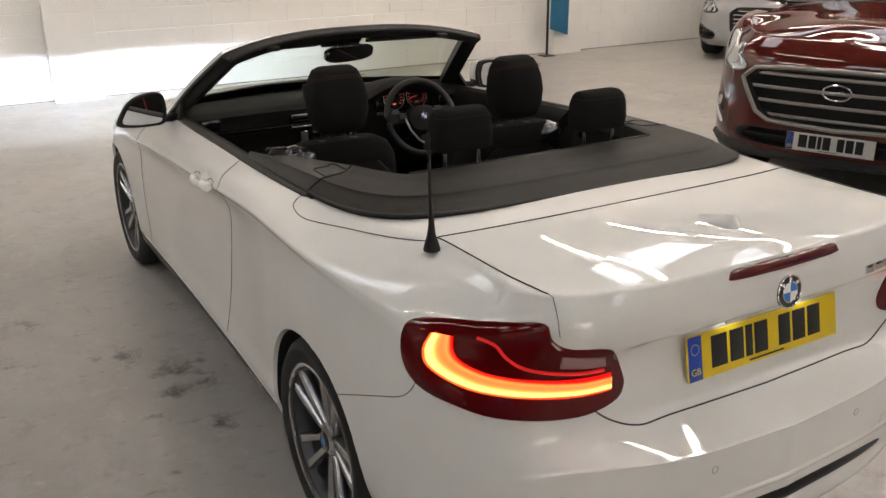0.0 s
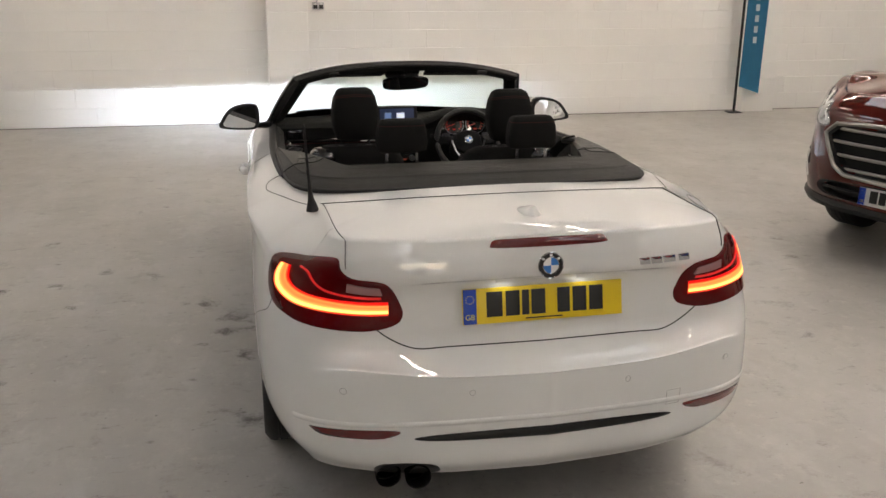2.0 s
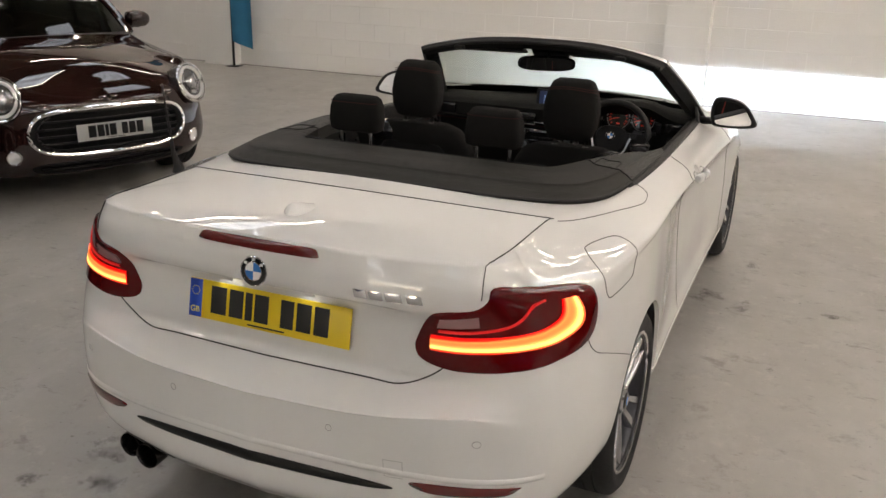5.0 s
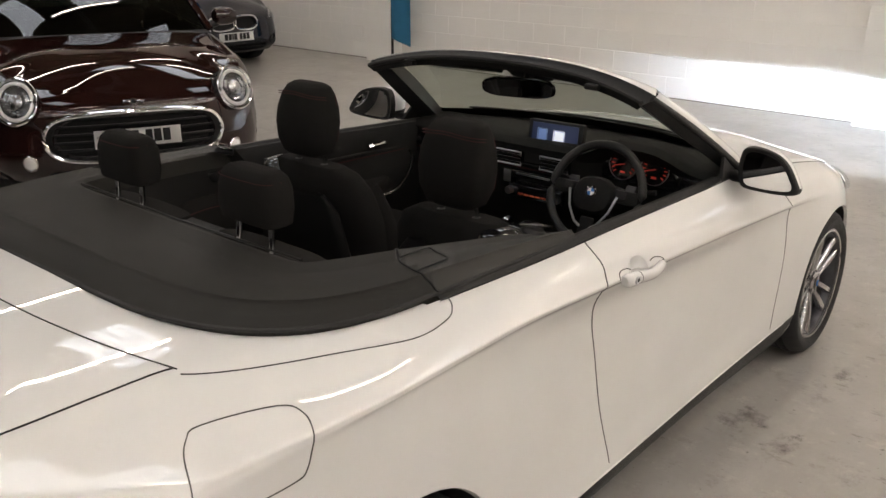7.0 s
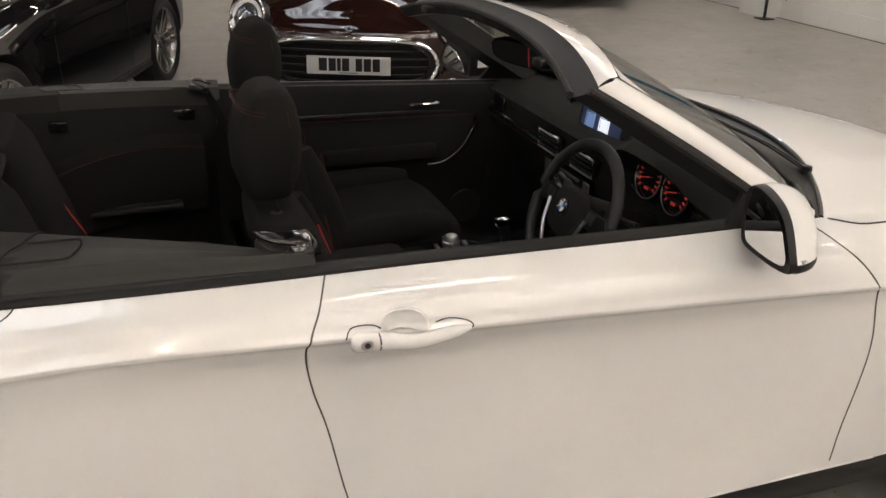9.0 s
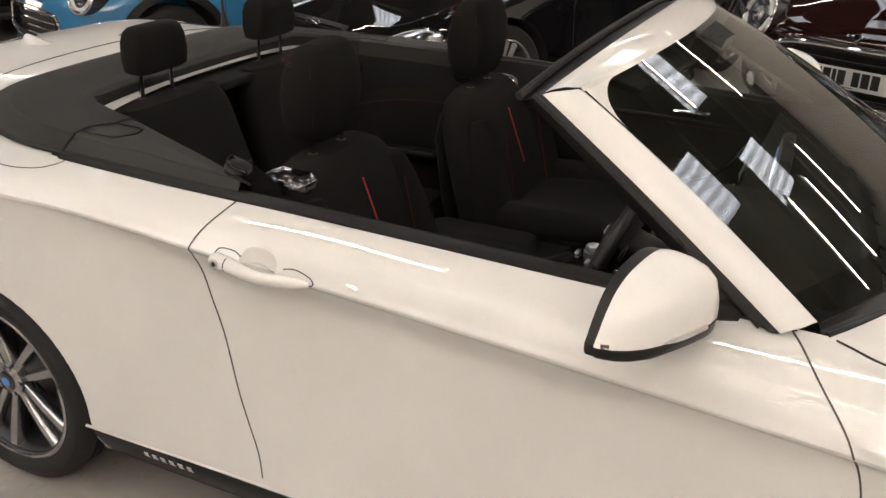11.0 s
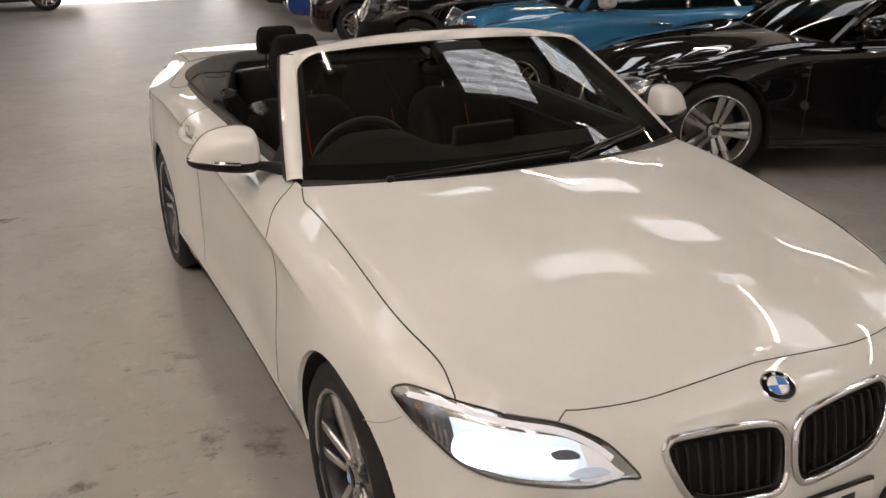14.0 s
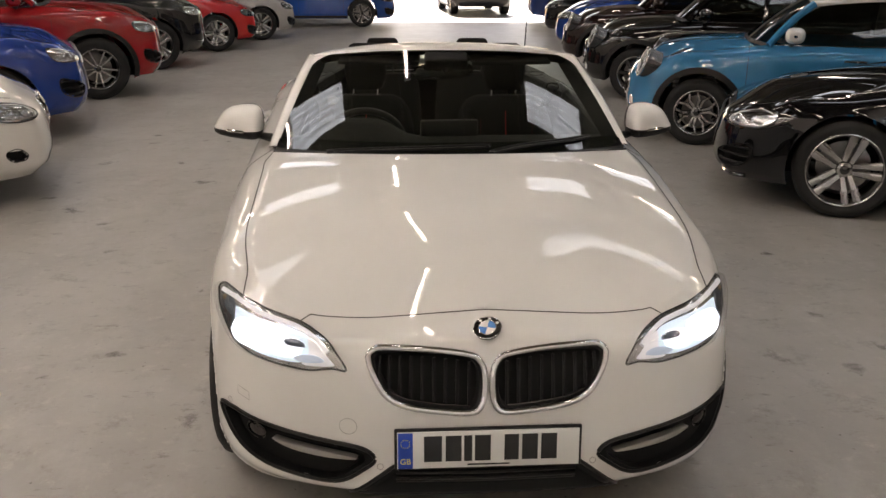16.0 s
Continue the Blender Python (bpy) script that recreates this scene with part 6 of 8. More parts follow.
SLAT = mat("slat_black", (0.008, 0.008, 0.009), 0.4, spec=0.3)
GRILLE_BLACK = mat("grille_black", (0.005, 0.005, 0.0055), 0.5, spec=0.2)
SATIN_WHITE = mat("satin_grey_trim", (0.42, 0.41, 0.39), 0.3, metal=0.6)
DARK_CHROME = mat("dark_chrome", (0.09, 0.085, 0.085), 0.2, metal=1.0, vary=0.3, scale=30)
DASH = mat("dash_grain", (0.0145, 0.0145, 0.0135), 0.7, spec=0.15, vary=0.2, scale=15, bump=0.6, bump_scale=450)
LEATHER = mat("wheel_leather", (0.014, 0.014, 0.014), 0.38, vary=0.25, scale=20, bump=0.4, bump_scale=350)
DIAL_DIM = glow("dial_dim", (0.8, 0.12, 0.05), 0.004)
car = build_convertible()
seat("front_seat", "black cloth driver's seat with red stitching", 0.365)
seat("front_seat", "black cloth passenger seat with red stitching", -0.365, -0.325, 0.41)


# ---------------------------------------------------------------- the parked cars
def parked_shell(L, W, zn, zb, belt, snout=0.0):
    """The lower skin of a parked car: nose at y = 0, tail at -L. zn: front edge of the bonnet, zb: its rear edge."""
    hw = W / 2
    out = [(0, 0), (0.42 * hw, -0.02 - snout * 0.2), (0.74 * hw, -0.10 - snout * 0.5), (0.92 * hw, -0.30 - snout * 0.4), (0.985 * hw, -0.55), (hw, -0.85), (hw, -1.5), (hw, -L * 0.55), (0.995 * hw, -L + 0.9), (0.95 * hw, -L + 0.35), (0.7 * hw, -L + 0.06), (0, -L)]
    k = zn / 0.72

    def front(top, a=0.0):
        return [(0.09, 0.20 * k), (0.02, 0.27 * k), (0.0, 0.36 * k), (0.008, 0.46 * k), (0.02, 0.54 * k), (0.04, 0.62 * k), (0.085 + a, 0.93 * top + 0.0), (0.17 + a, top)]
    pr = {0: front(zn), 2: front(zn + 0.005), 3: front(zn + 0.03, 0.01),
          4: [(0.05, 0.20), (0.01, 0.28), (0.0, 0.40 * k), (0.0, 0.50 * k), (0.005, 0.60 * k), (0.025, 0.70 * k), (0.08, 0.5 * (0.70 * k + zn) + 0.08), (0.16, zn + 0.09)],
          5: [(0.05, 0.21), (0.01, 0.30), (0.0, 0.42), (0.0, 0.56), (0.008, 0.66 * k), (0.025, zn), (0.07, zn + 0.09), (0.17, 0.45 * zn + 0.55 * zb)],
          6: [(0.06, 0.20), (0.02, 0.28), (0.012, 0.42), (0.015, 0.56), (0.018, 0.70), (0.008, belt - 0.12), (0.035, belt - 0.05), (0.12, 0.5 * (belt + zb))],
          7: [(0.06, 0.20), (0.02, 0.28), (0.016, 0.42), (0.02, 0.56), (0.02, 0.72), (0.006, belt - 0.13), (0.02, belt - 0.05), (0.085, belt)],
          8: [(0.06, 0.22), (0.02, 0.30), (0.0, 0.42), (0.0, 0.56), (0.004, 0.72), (0.004, belt - 0.1), (0.03, belt - 0.02), (0.10, belt + 0.03)],
          9: [(0.08, 0.25), (0.02, 0.34), (0.0, 0.45), (0.0, 0.6), (0.01, 0.74), (0.02, belt - 0.12), (0.05, belt - 0.02), (0.12, belt + 0.03)],
          11: [(0.08, 0.25), (0.02, 0.34), (0.0, 0.45), (0.0, 0.6), (0.02, 0.74), (0.04, belt - 0.1), (0.06, belt - 0.02), (0.10, belt + 0.02)]}
    return Shell(out, pr)


def parked_car(name, label, nose, yaw, colour, L=4.4, W=1.8, H=1.45, zn=0.74, zb=0.98, belt=0.95, screen=1.25, roof0=1.95, roof1=3.4, wheel=(0.325, 0.22, 0.215, "five_v"),
               front_axle=0.85, rear_axle=None, roof_colour=None, features=(), cladding=False, snout=0.0, flake=0.1, detail=True, rim=None, mirror_colour=None, seats=False):
    """A parked car: skin panels, glasshouse, wheels, lamps, grille, plate and mirrors."""
    P_ = paint(name + "_paint", colour, flake)
    R_ = paint(name + "_roof", roof_colour, 0.02) if roof_colour else P_
    car = tagged(new(name), label, "car", "parked cars")
    car.matrix_basis = pose(nose[0], nose[1], 0, 0, 0, yaw)
    S = parked_shell(L, W, zn, zb, belt, snout)
    rear_axle = rear_axle or L - 0.85
    R, rr, wd, style = wheel
    ug, vg = np.linspace(0, S.N, 190), np.linspace(0, S.K, 36)
    U, V = np.meshgrid(ug, vg, indexing="ij")
    holes = [rounded(f[1], 3) for f in features if f[0] in ("grille", "intake")]
    arch = R + (0.045 if not cladding else 0.06)
    skin = arch_cut(open_skin(grid_geo(S.at(U, V)), U.ravel(), [(h, 0.90) for h in holes]), [(-front_axle, R), (-rear_axle, R)], arch)
    uf = ug[ug <= 6.0]
    ring = S.at(uf, np.full(len(uf), float(S.K)))
    ys = -screen
    bz = curve([ys, ys * 0.62, ys * 0.3, -0.17], [zb + 0.015, zb - 0.02, 0.4 * zb + 0.6 * zn + 0.035, zn])
    uf = ug[(ug <= np.interp(-ys + 0.12, -S.o(ug)[:, 1], ug))]
    CP = cap_surface(S, uf, -0.17, ys + 0.02, bz, 24)
    cap = grid_geo(CP)
    whole = join(skin, cap)
    nr = shared_normals(join(whole, mirrored(whole)))
    yd0, yd1 = -screen - 0.05, -screen - 1.15
    door, rest = split(skin, lambda x, y, z: yd1 < y < yd0 and z > 0.3)
    bump, rest = split(rest, lambda x, y, z: y > -0.42)
    part("bonnet", join(cap, mirrored(cap)), P_, car, normals=nr)
    part("front_bumper", join(bump, mirrored(bump)), P_, car, normals=nr)
    part("body", join(rest, mirrored(rest)), P_, car, normals=nr)
    part("underbody", box(W - 0.5, L - 0.5, 0.1, (0, -L / 2, 0.3), 0.03), WHEEL_WELL, car)
    cl = BLACK_PLASTIC
    for sx in (1, -1):
        f = (lambda g: g) if sx > 0 else mirrored
        d = part("door", f(door), P_, car, normals=nr)
        ud = lambda y: float(np.interp(-y, -S.o(ug)[:, 1], ug))
        for y in (yd0, yd1):
            part("panel_gap", f(S.ribbon([(ud(y), z) for z in np.linspace(0.3, belt - 0.01, 14)], 0.005)), SEAM, d)
        part("door_handle", f(tube([S.uz([(ud(yd1 + 0.30 - 0.18 * t), belt - 0.11)], 0.02 + 0.015 * math.sin(math.pi * t))[0][0] for t in np.linspace(0, 1, 8)], 0.011, 8)), CHROME if flake > 0.15 else P_, d)
        part("panel_gap", f(strip(CP[:, 0][CP[:, 0][:, 1] < -0.25], np.tile([0.3, 0, 0.95], ((CP[:, 0][:, 1] < -0.25).sum(), 1)), 0.005, 0.002)), SEAM, car)
        for ya in (front_axle, rear_axle):
            add_wheel(car, (sx * (W / 2 - wd / 2 - 0.025), -ya, R), R, rr, wd, style, sx, rim_mat=rim or BRIGHT_RIM, turn=0)
            a = np.linspace(radians(-14), radians(194), 30)
            E = []
            for t in a:
                y, z = -ya + arch * math.cos(t), R + arch * math.sin(t)
                p = S.uz([(ud(y), z)])[0][0]
                wide = 0.055 if cladding else 0.0
                yo, zo = -ya + (arch + wide) * math.cos(t), R + (arch + wide) * math.sin(t)
                po = S.uz([(ud(yo), max(zo, 0.2))])[0][0]
                E.append([(po[0] + (0.010 if cladding else 0.002), yo, zo), (p[0] + (0.012 if cladding else 0.001), y, z), (p[0] - 0.03, y, z), (p[0] - 0.3, y, z)])
            E = np.array(E)
            if cladding:
                part("arch_cladding", f(grid_geo(E[:, :3])), BLACK_PLASTIC, car)
            part("arch_liner", f(grid_geo(E[:, 1:])), WHEEL_WELL, car)
        part("side_sill", f(tube(S.uz([(u, 0.245) for u in np.linspace(ud(-front_axle - arch), ud(-rear_axle + arch), 20)], 0.0)[0], 0.03, 8)), BLACK_PLASTIC, car)
        # mirror
        mcol = paint(name + "_mirror", mirror_colour, 0.02) if mirror_colour and sx > 0 else (bpy.data.materials.get(name + "_mirror") or P_)
        rows = [[(W / 2 + x0, -screen - 0.42 + a, belt + 0.10 + b) for a, b in ellipse(0, 0, w, h, 18, 2.6)] for x0, w, h in [(-0.02, 0.03, 0.03), (0.0, 0.075, 0.062), (0.06, 0.085, 0.072), (0.13, 0.075, 0.062), (0.165, 0.05, 0.04), (0.172, 0.015, 0.012)]]
        mi = part("door_mirror", f(grid_geo(np.array(rows), closed_v=True, flip=True)), mcol, car)
        part("mirror_foot", f(tube([(W / 2 - 0.10, -screen - 0.40, belt + 0.01), (W / 2 + 0.02, -screen - 0.41, belt + 0.05)], 0.025, 8)), BLACK_PLASTIC, mi)
    # glasshouse
    hb, ht = W / 2 - 0.10, W / 2 - 0.27
    x = np.linspace(-1, 1, 25)
    wb = np.stack([x * hb, ys - 0.20 * abs(x) ** 2.5, zb + 0.0 - 0.02 * x**2], 1)
    wt = np.stack([x * ht, -roof0 - 0.05 * abs(x) ** 2.5, H - 0.06 - 0.04 * x**2], 1)
    t = np.linspace(0, 1, 10)[:, None, None]
    G = wb[None] + (wt - wb)[None] * t
    G[..., 2] += 0.03 * np.sin(np.pi * t[..., 0])
    part("windscreen", grid_geo(G), TINT, car)
    part("scuttle", grid_geo(np.stack([wb + [0, 0.05, -0.005], wb + [0, 0, 0.004], wb * 0.97 + wt * 0.03 + [0, 0, 0.004]], 1)), BLACK_PLASTIC, car)
    tail_y, tail_z = -L + (0.25 if H > 1.5 else 0.35), belt + 0.04
    rt = np.stack([x * ht * 0.95, -roof1 - 0.02 * x**2, H - 0.05 - 0.04 * x**2], 1)
    rbm = np.stack([x * hb * 0.94, np.full(25, tail_y), tail_z - 0.01 * x**2], 1)
    RR = np.linspace(0, 1, 14)[:, None, None]
    Q = wt[None] + (rt - wt)[None] * RR
    Q[..., 2] += (0.06 if H > 1.4 else 0.05) * np.sin(np.pi * RR[..., 0]) ** 0.8
    part("roof", grid_geo(Q), R_, car)
    part("rear_window", grid_geo(np.stack([rt, rt * 0.6 + rbm * 0.4 + [0, -0.03, 0.02], rbm], 0)), TINT, car)
    part("rear_deck", grid_geo(np.stack([rbm, np.stack([x * hb * 0.94, np.full(25, -L + 0.10), belt + 0.01 - 0.02 * x**2], 1), np.stack([x * hb * 0.9, np.full(25, -L + 0.04), belt - 0.10 - 0.02 * x**2], 1)], 0)), P_, car)
    for sx in (1, -1):
        f = (lambda g: g) if sx > 0 else mirrored
        bot = np.array([(np.interp(-y, [-ys, L], [hb, hb * 0.94]), y, np.interp(-y, [-ys, -ys + 0.5, L], [zb - 0.02, belt + 0.0, tail_z])) for y in np.linspace(ys - 0.20, tail_y, 16)])
        edge = np.concatenate([G[:, -1][:-1], Q[:, -1], np.stack([rt[-1] + (rbm[-1] - rt[-1]) * k for k in np.linspace(0.1, 1, 6)])])
        top = np.array([(np.interp(-y, -edge[:, 1], edge[:, 0]), y, np.interp(-y, -edge[:, 1], edge[:, 2])) for y in bot[:, 1]])
        part("side_window", f(grid_geo(np.stack([bot, bot * 0.5 + top * 0.5 + [0.025, 0, 0], top], 1))), TINT, car)
        part("windscreen_pillar", f(tube(G[:, -1] + [0.008, -0.01, 0.0], 0.034, 8)), P_, car)
        part("roof_rail", f(tube(Q[:, -1] + [0.004, 0, -0.004], 0.026, 8)), R_, car)
        k = np.argmin(abs(bot[:, 1] - yd1))
        part("door_pillar", f(tube([bot[k], bot[k] * 0.5 + top[k] * 0.5 + [0.028, 0, 0], top[k]], 0.03, 8)), GLOSS_BLACK, car)
        part("rear_pillar", f(tube([rbm[-1], rbm[-1] * 0.5 + rt[-1] * 0.5 + [0.02, 0, 0.01], rt[-1]], 0.06, 8)), P_, car)
        part("belt_moulding", f(tube(bot + np.array([0.012, 0, 0.002]), 0.008, 6)), CHROME if flake > 0.15 else BLACK_PLASTIC, car)
    # features of the face
    for ft in features:
        kind, o = ft[0], ft[1]
        opt = ft[2] if len(ft) > 2 else {}
        both = opt.get("both", True)
        for sx in ((1, -1) if both else (1,)):
            f = (lambda g: g) if sx > 0 else mirrored
            if kind == "lamp":
                o2 = rounded(o, 4)
                lp = part("headlight", f(S.patch(o2, 0.002, 0.0, 0.02, 5)), opt.get("back", LAMP_DARK), car)
                part("bezel", f(S.rim(o2, 0.005, 0.002)), opt.get("rim", GLOSS_BLACK), lp)
                c = o2.mean(0)
                span = np.ptp(o2[:, 0]), np.ptp(o2[:, 1])
                for k, q in enumerate(opt.get("eyes", (-0.2, 0.15))):
                    part("projector", f(S.patch(ellipse(c[0] + q * span[0], c[1] + 0.02 * span[1] * k, span[0] * opt.get("eye", 0.13), span[1] * 0.30, 18), 0.006, 0.010)), LAMP_CHROME, lp)
                part("daylight_strip", f(tube(S.uz(c + (o2 - c) * 0.82, 0.009)[0][: len(o2) // 2], 0.004, 5)), LAMP_BRIGHT, lp)
                cv = part("lens_cover", f(S.patch(o2, 0.016, 0.008, 0.0, 5)), CLEAR, lp)
                cv.visible_shadow = False
            elif kind == "round_lamp":
                (x, z, dy), r = o
                u = float(np.interp(x, S.o(np.linspace(0, 3.4, 200))[:, 0], np.linspace(0, 3.4, 200)))
                q = S.uz([(u, z)])[0][0]
                m = look_plate((x, q[1] + dy, z), (0.30, 0.90, 0.34)) @ Matrix.Diagonal((0.93, 1, 1.06, 1))
                turn_ = lambda pr, n=36: f(moved(lathe([(a, b) for a, b in pr], n, "y"), m))
                ring_ = lambda a, y, t: f(moved(tube([(a * math.cos(k), y, a * math.sin(k)) for k in np.linspace(0, 2 * math.pi, 36, endpoint=False)], t, 8, closed=True), m))
                lp = part("headlight", turn_([(0.0, -0.02), (r * 0.6, -0.012), (r * 0.92, 0.0), (r * 1.0, 0.004), (r * 1.02, -0.02), (r * 1.0, -0.14)]), LAMP_DARK, car, "round chrome-rimmed headlight")
                part("bezel", ring_(r, 0.004, 0.010), CHROME, lp)
                part("daylight_ring", ring_(r * 0.80, 0.004, 0.012), LAMP_BRIGHT, lp)
                part("projector", turn_([(0.0, 0.02), (r * 0.2, 0.017), (r * 0.33, 0.006), (r * 0.36, -0.012)], 24), LAMP_CHROME, lp)
                for k in (25, 155, 270):
                    part("lamp_bar", f(moved(box(r * 0.42, 0.008, r * 0.14, (0, -0.004, r * 0.52), 0.003), m @ Matrix.Rotation(radians(k - 90), 4, "Y"))), LAMP_CHROME, lp)
                cv = part("lens_cover", turn_([(0.0, 0.040), (r * 0.5, 0.034), (r * 0.85, 0.018), (r * 0.97, 0.006)]), CLEAR, lp)
                cv.visible_shadow = False
            elif kind in ("grille", "intake"):
                o2 = rounded(o, 4) if opt.get("smooth", True) else polyline(o, 5)
                gr = part("grille" if kind == "grille" else "bumper_intake", f(S.patch(o2, 0.003, 0, 0.01, dish=0.045)), GRILLE_BLACK, car)
                if opt.get("frame"):
                    part("grille_frame", f(tube(S.uz(o2, 0.006)[0], opt.get("frame_r", 0.012), 8, closed=True)), opt["frame"], gr)
                z0, z1 = min(p[1] for p in o), max(p[1] for p in o)
                n = opt.get("bars", 4)
                for k in range(n):
                    z = z0 + (z1 - z0) * (k + 0.6) / (n + 0.2)
                    us = []
                    for a, b in zip(o2, np.roll(o2, -1, 0)):
                        if (a[1] > z) != (b[1] > z):
                            us.append(a[0] + (b[0] - a[0]) * (z - a[1]) / (b[1] - a[1]))
                    if len(us) >= 2:
                        u0, u1 = min(us), max(us)
                        m_ = 0.03 * (u1 - u0)
                        part("grille_bar", f(tube(S.uz([(u, z) for u in np.linspace(u0 + m_, u1 - m_, 14)], -0.010)[0], opt.get("bar_r", 0.009), 6)), opt.get("bar", GRILLE_BLACK), gr)
            elif kind == "trim":
                part(opt.get("name", "trim"), f(S.patch(rounded(o, 4), 0.004, 0.003)), opt.get("mat", CHROME), car)
            elif kind == "line":
                part(opt.get("name", "trim"), f(tube(S.uz(rounded(o, 5, False), 0.004)[0], opt.get("r", 0.01), 6)), opt.get("mat", CHROME), car)
            elif kind == "fog":
                c, a, b = o[0], o[1][0], o[1][1]
                fg = part("fog_lamp", f(S.patch(ellipse(c[0], c[1], a, b, 22), 0.006, 0.004)), LAMP_BRIGHT, car)
                part("fog_ring", f(tube(S.uz(ellipse(c[0], c[1], a * 1.12, b * 1.12, 22), 0.004)[0], 0.006, 6, closed=True)), opt.get("mat", CHROME), fg)
            elif kind == "plate":
                q, n = S.uz([(0, o[0])], 0.016)
                number_plate(car, look_plate(tuple(q[0]), (0, 1, 0.06)), None, blue=o[1])
            elif kind == "emblem":
                q, n = S.uz([(0, o[0])], o[3] if len(o) > 3 else 0.006)
                m = look_plate(tuple(q[0]), tuple(n[0]))
                e = part("emblem", moved(tube([(o[1] * math.cos(t), 0, o[2] * math.sin(t)) for t in np.linspace(0, 2 * math.pi, 28, endpoint=False)], 0.006, 6, closed=True), m), CHROME, car)
                part("emblem_bar", moved(box(o[1] * 1.1, 0.006, o[2] * 0.3, (0, 0, 0), 0.002), m), CHROME, e)
            elif kind == "wings":
                q, n = S.uz([(0, o[0])], 0.006)
                m = look_plate(tuple(q[0]), tuple(n[0]))
                e = part("emblem", moved(lathe([(0.0, 0.005), (0.022, 0.005), (0.024, 0.0)], 24, "y"), m), CHROME, car)
                part("emblem_centre", moved(lathe([(0.0, 0.007), (0.015, 0.007), (0.016, 0.004)], 20, "y"), m), GLOSS_BLACK, e)
                for k in (-1, 1):
                    part("emblem_wing", moved(box(0.042, 0.005, 0.016, (k * 0.042, 0.002, 0.004), 0.002, None, 0.9), m), CHROME, e)
    if seats:
        for sx in (1, -1):
            part("seat_back", box(0.5, 0.14, 0.62, (sx * 0.38, -screen - 1.25, 0.85), 0.06), CLOTH, car)
        part("dashboard", box(W - 0.35, 0.4, 0.16, (0, -screen - 0.25, zb - 0.14), 0.05), INTERIOR, car)
    return car


TINT = glass("tinted_glass", (0.45, 0.5, 0.45), 0.0, 0.6)
LAMP_DARK = mat("lamp_dark", (0.10, 0.10, 0.105), 0.2, metal=0.8)
LAMP_BRIGHT = mat("lamp_clear_white", (0.78, 0.78, 0.77), 0.15, coat=1.0)
GREY_BAR = mat("grille_grey", (0.26, 0.25, 0.23), 0.38, metal=0.8)
SILVER_BAR = mat("grille_silver", (0.42, 0.41, 0.40), 0.3, metal=1.0)

LEFT, RIGHT = -113.0, 111.5

CLUB_FACE = [("round_lamp", [(0.662, 0.745, 0.045), 0.132]), ("grille", [(1.52, 0.51), (1.33, 0.615), (0.8, 0.652), (0, 0.66), (-0.8, 0.652), (-1.33, 0.615), (-1.52, 0.51), (-1.32, 0.41), (-0.8, 0.37), (0, 0.365), (0.8, 0.37), (1.32, 0.41)], {"both": False, "frame": CHROME, "frame_r": 0.014, "bars": 6, "bar_r": 0.010}),
             ("fog", [(1.85, 0.37), (0.14, 0.040)]), ("plate", (0.505, False)), ("wings", (0.715,)), ("intake", [(1.3, 0.24), (1.4, 0.31), (0, 0.325), (-1.4, 0.31), (-1.3, 0.24), (0, 0.235)], {"both": False, "bars": 2})]
SWEPT = [(3.35, 0.72), (2.9, 0.735), (2.2, 0.71), (1.65, 0.655), (1.75, 0.615), (2.4, 0.605), (3.0, 0.62), (3.3, 0.66)]


def lift(o, dz, k=1.0, du=0.0):
    return [(a + du if a > 0 else a - du, b * k + dz) for a, b in o]


HEX = [(1.05, 0.62), (0.85, 0.68), (0, 0.685), (-0.85, 0.68), (-1.05, 0.62), (-0.95, 0.42), (-0.7, 0.33), (0, 0.32), (0.7, 0.33), (0.95, 0.42)]
CORNER = [(2.9, 0.46), (2.2, 0.43), (1.6, 0.37), (1.7, 0.29), (2.4, 0.28), (2.9, 0.34)]
WIDE_LOW = [(1.3, 0.24), (1.35, 0.33), (0, 0.345), (-1.35, 0.33), (-1.3, 0.24), (0, 0.235)]

parked_car("maroon_hatchback", "dark maroon hatchback with round chrome-rimmed headlights", (-3.085, 0.515), LEFT, (0.017, 0.0055, 0.0045), L=4.25, W=1.80, H=1.44, zn=0.80, zb=1.0, belt=0.97, screen=1.22, roof0=1.72, roof1=3.75,
           wheel=(0.325, 0.225, 0.215, "five_v"), front_axle=0.80, features=CLUB_FACE, flake=0.2, cladding=False, snout=0.08)
parked_car("black_coupe", "glossy black low coupe with split five-spoke alloys", (-2.36, -2.56), LEFT, (0.006, 0.006, 0.007), L=4.18, W=1.83, H=1.35, zn=0.70, zb=0.93, belt=0.93, screen=1.45, roof0=2.1, roof1=3.0,
           wheel=(0.335, 0.245, 0.245, "five_v"), front_axle=0.90, features=[("lamp", lift(SWEPT, -0.035, 1.0, 0.15), {"back": LAMP_CHROME}), ("grille", HEX, {"both": False, "bars": 7, "smooth": False}), ("intake", CORNER, {"bars": 3}), ("emblem", (0.665, 0.075, 0.022)), ("line", [(2.7, 0.22), (1.6, 0.20), (0, 0.195), (-1.6, 0.20), (-2.7, 0.22)], {"both": False, "mat": GLOSS_BLACK, "r": 0.014})], flake=0.05, seats=True)
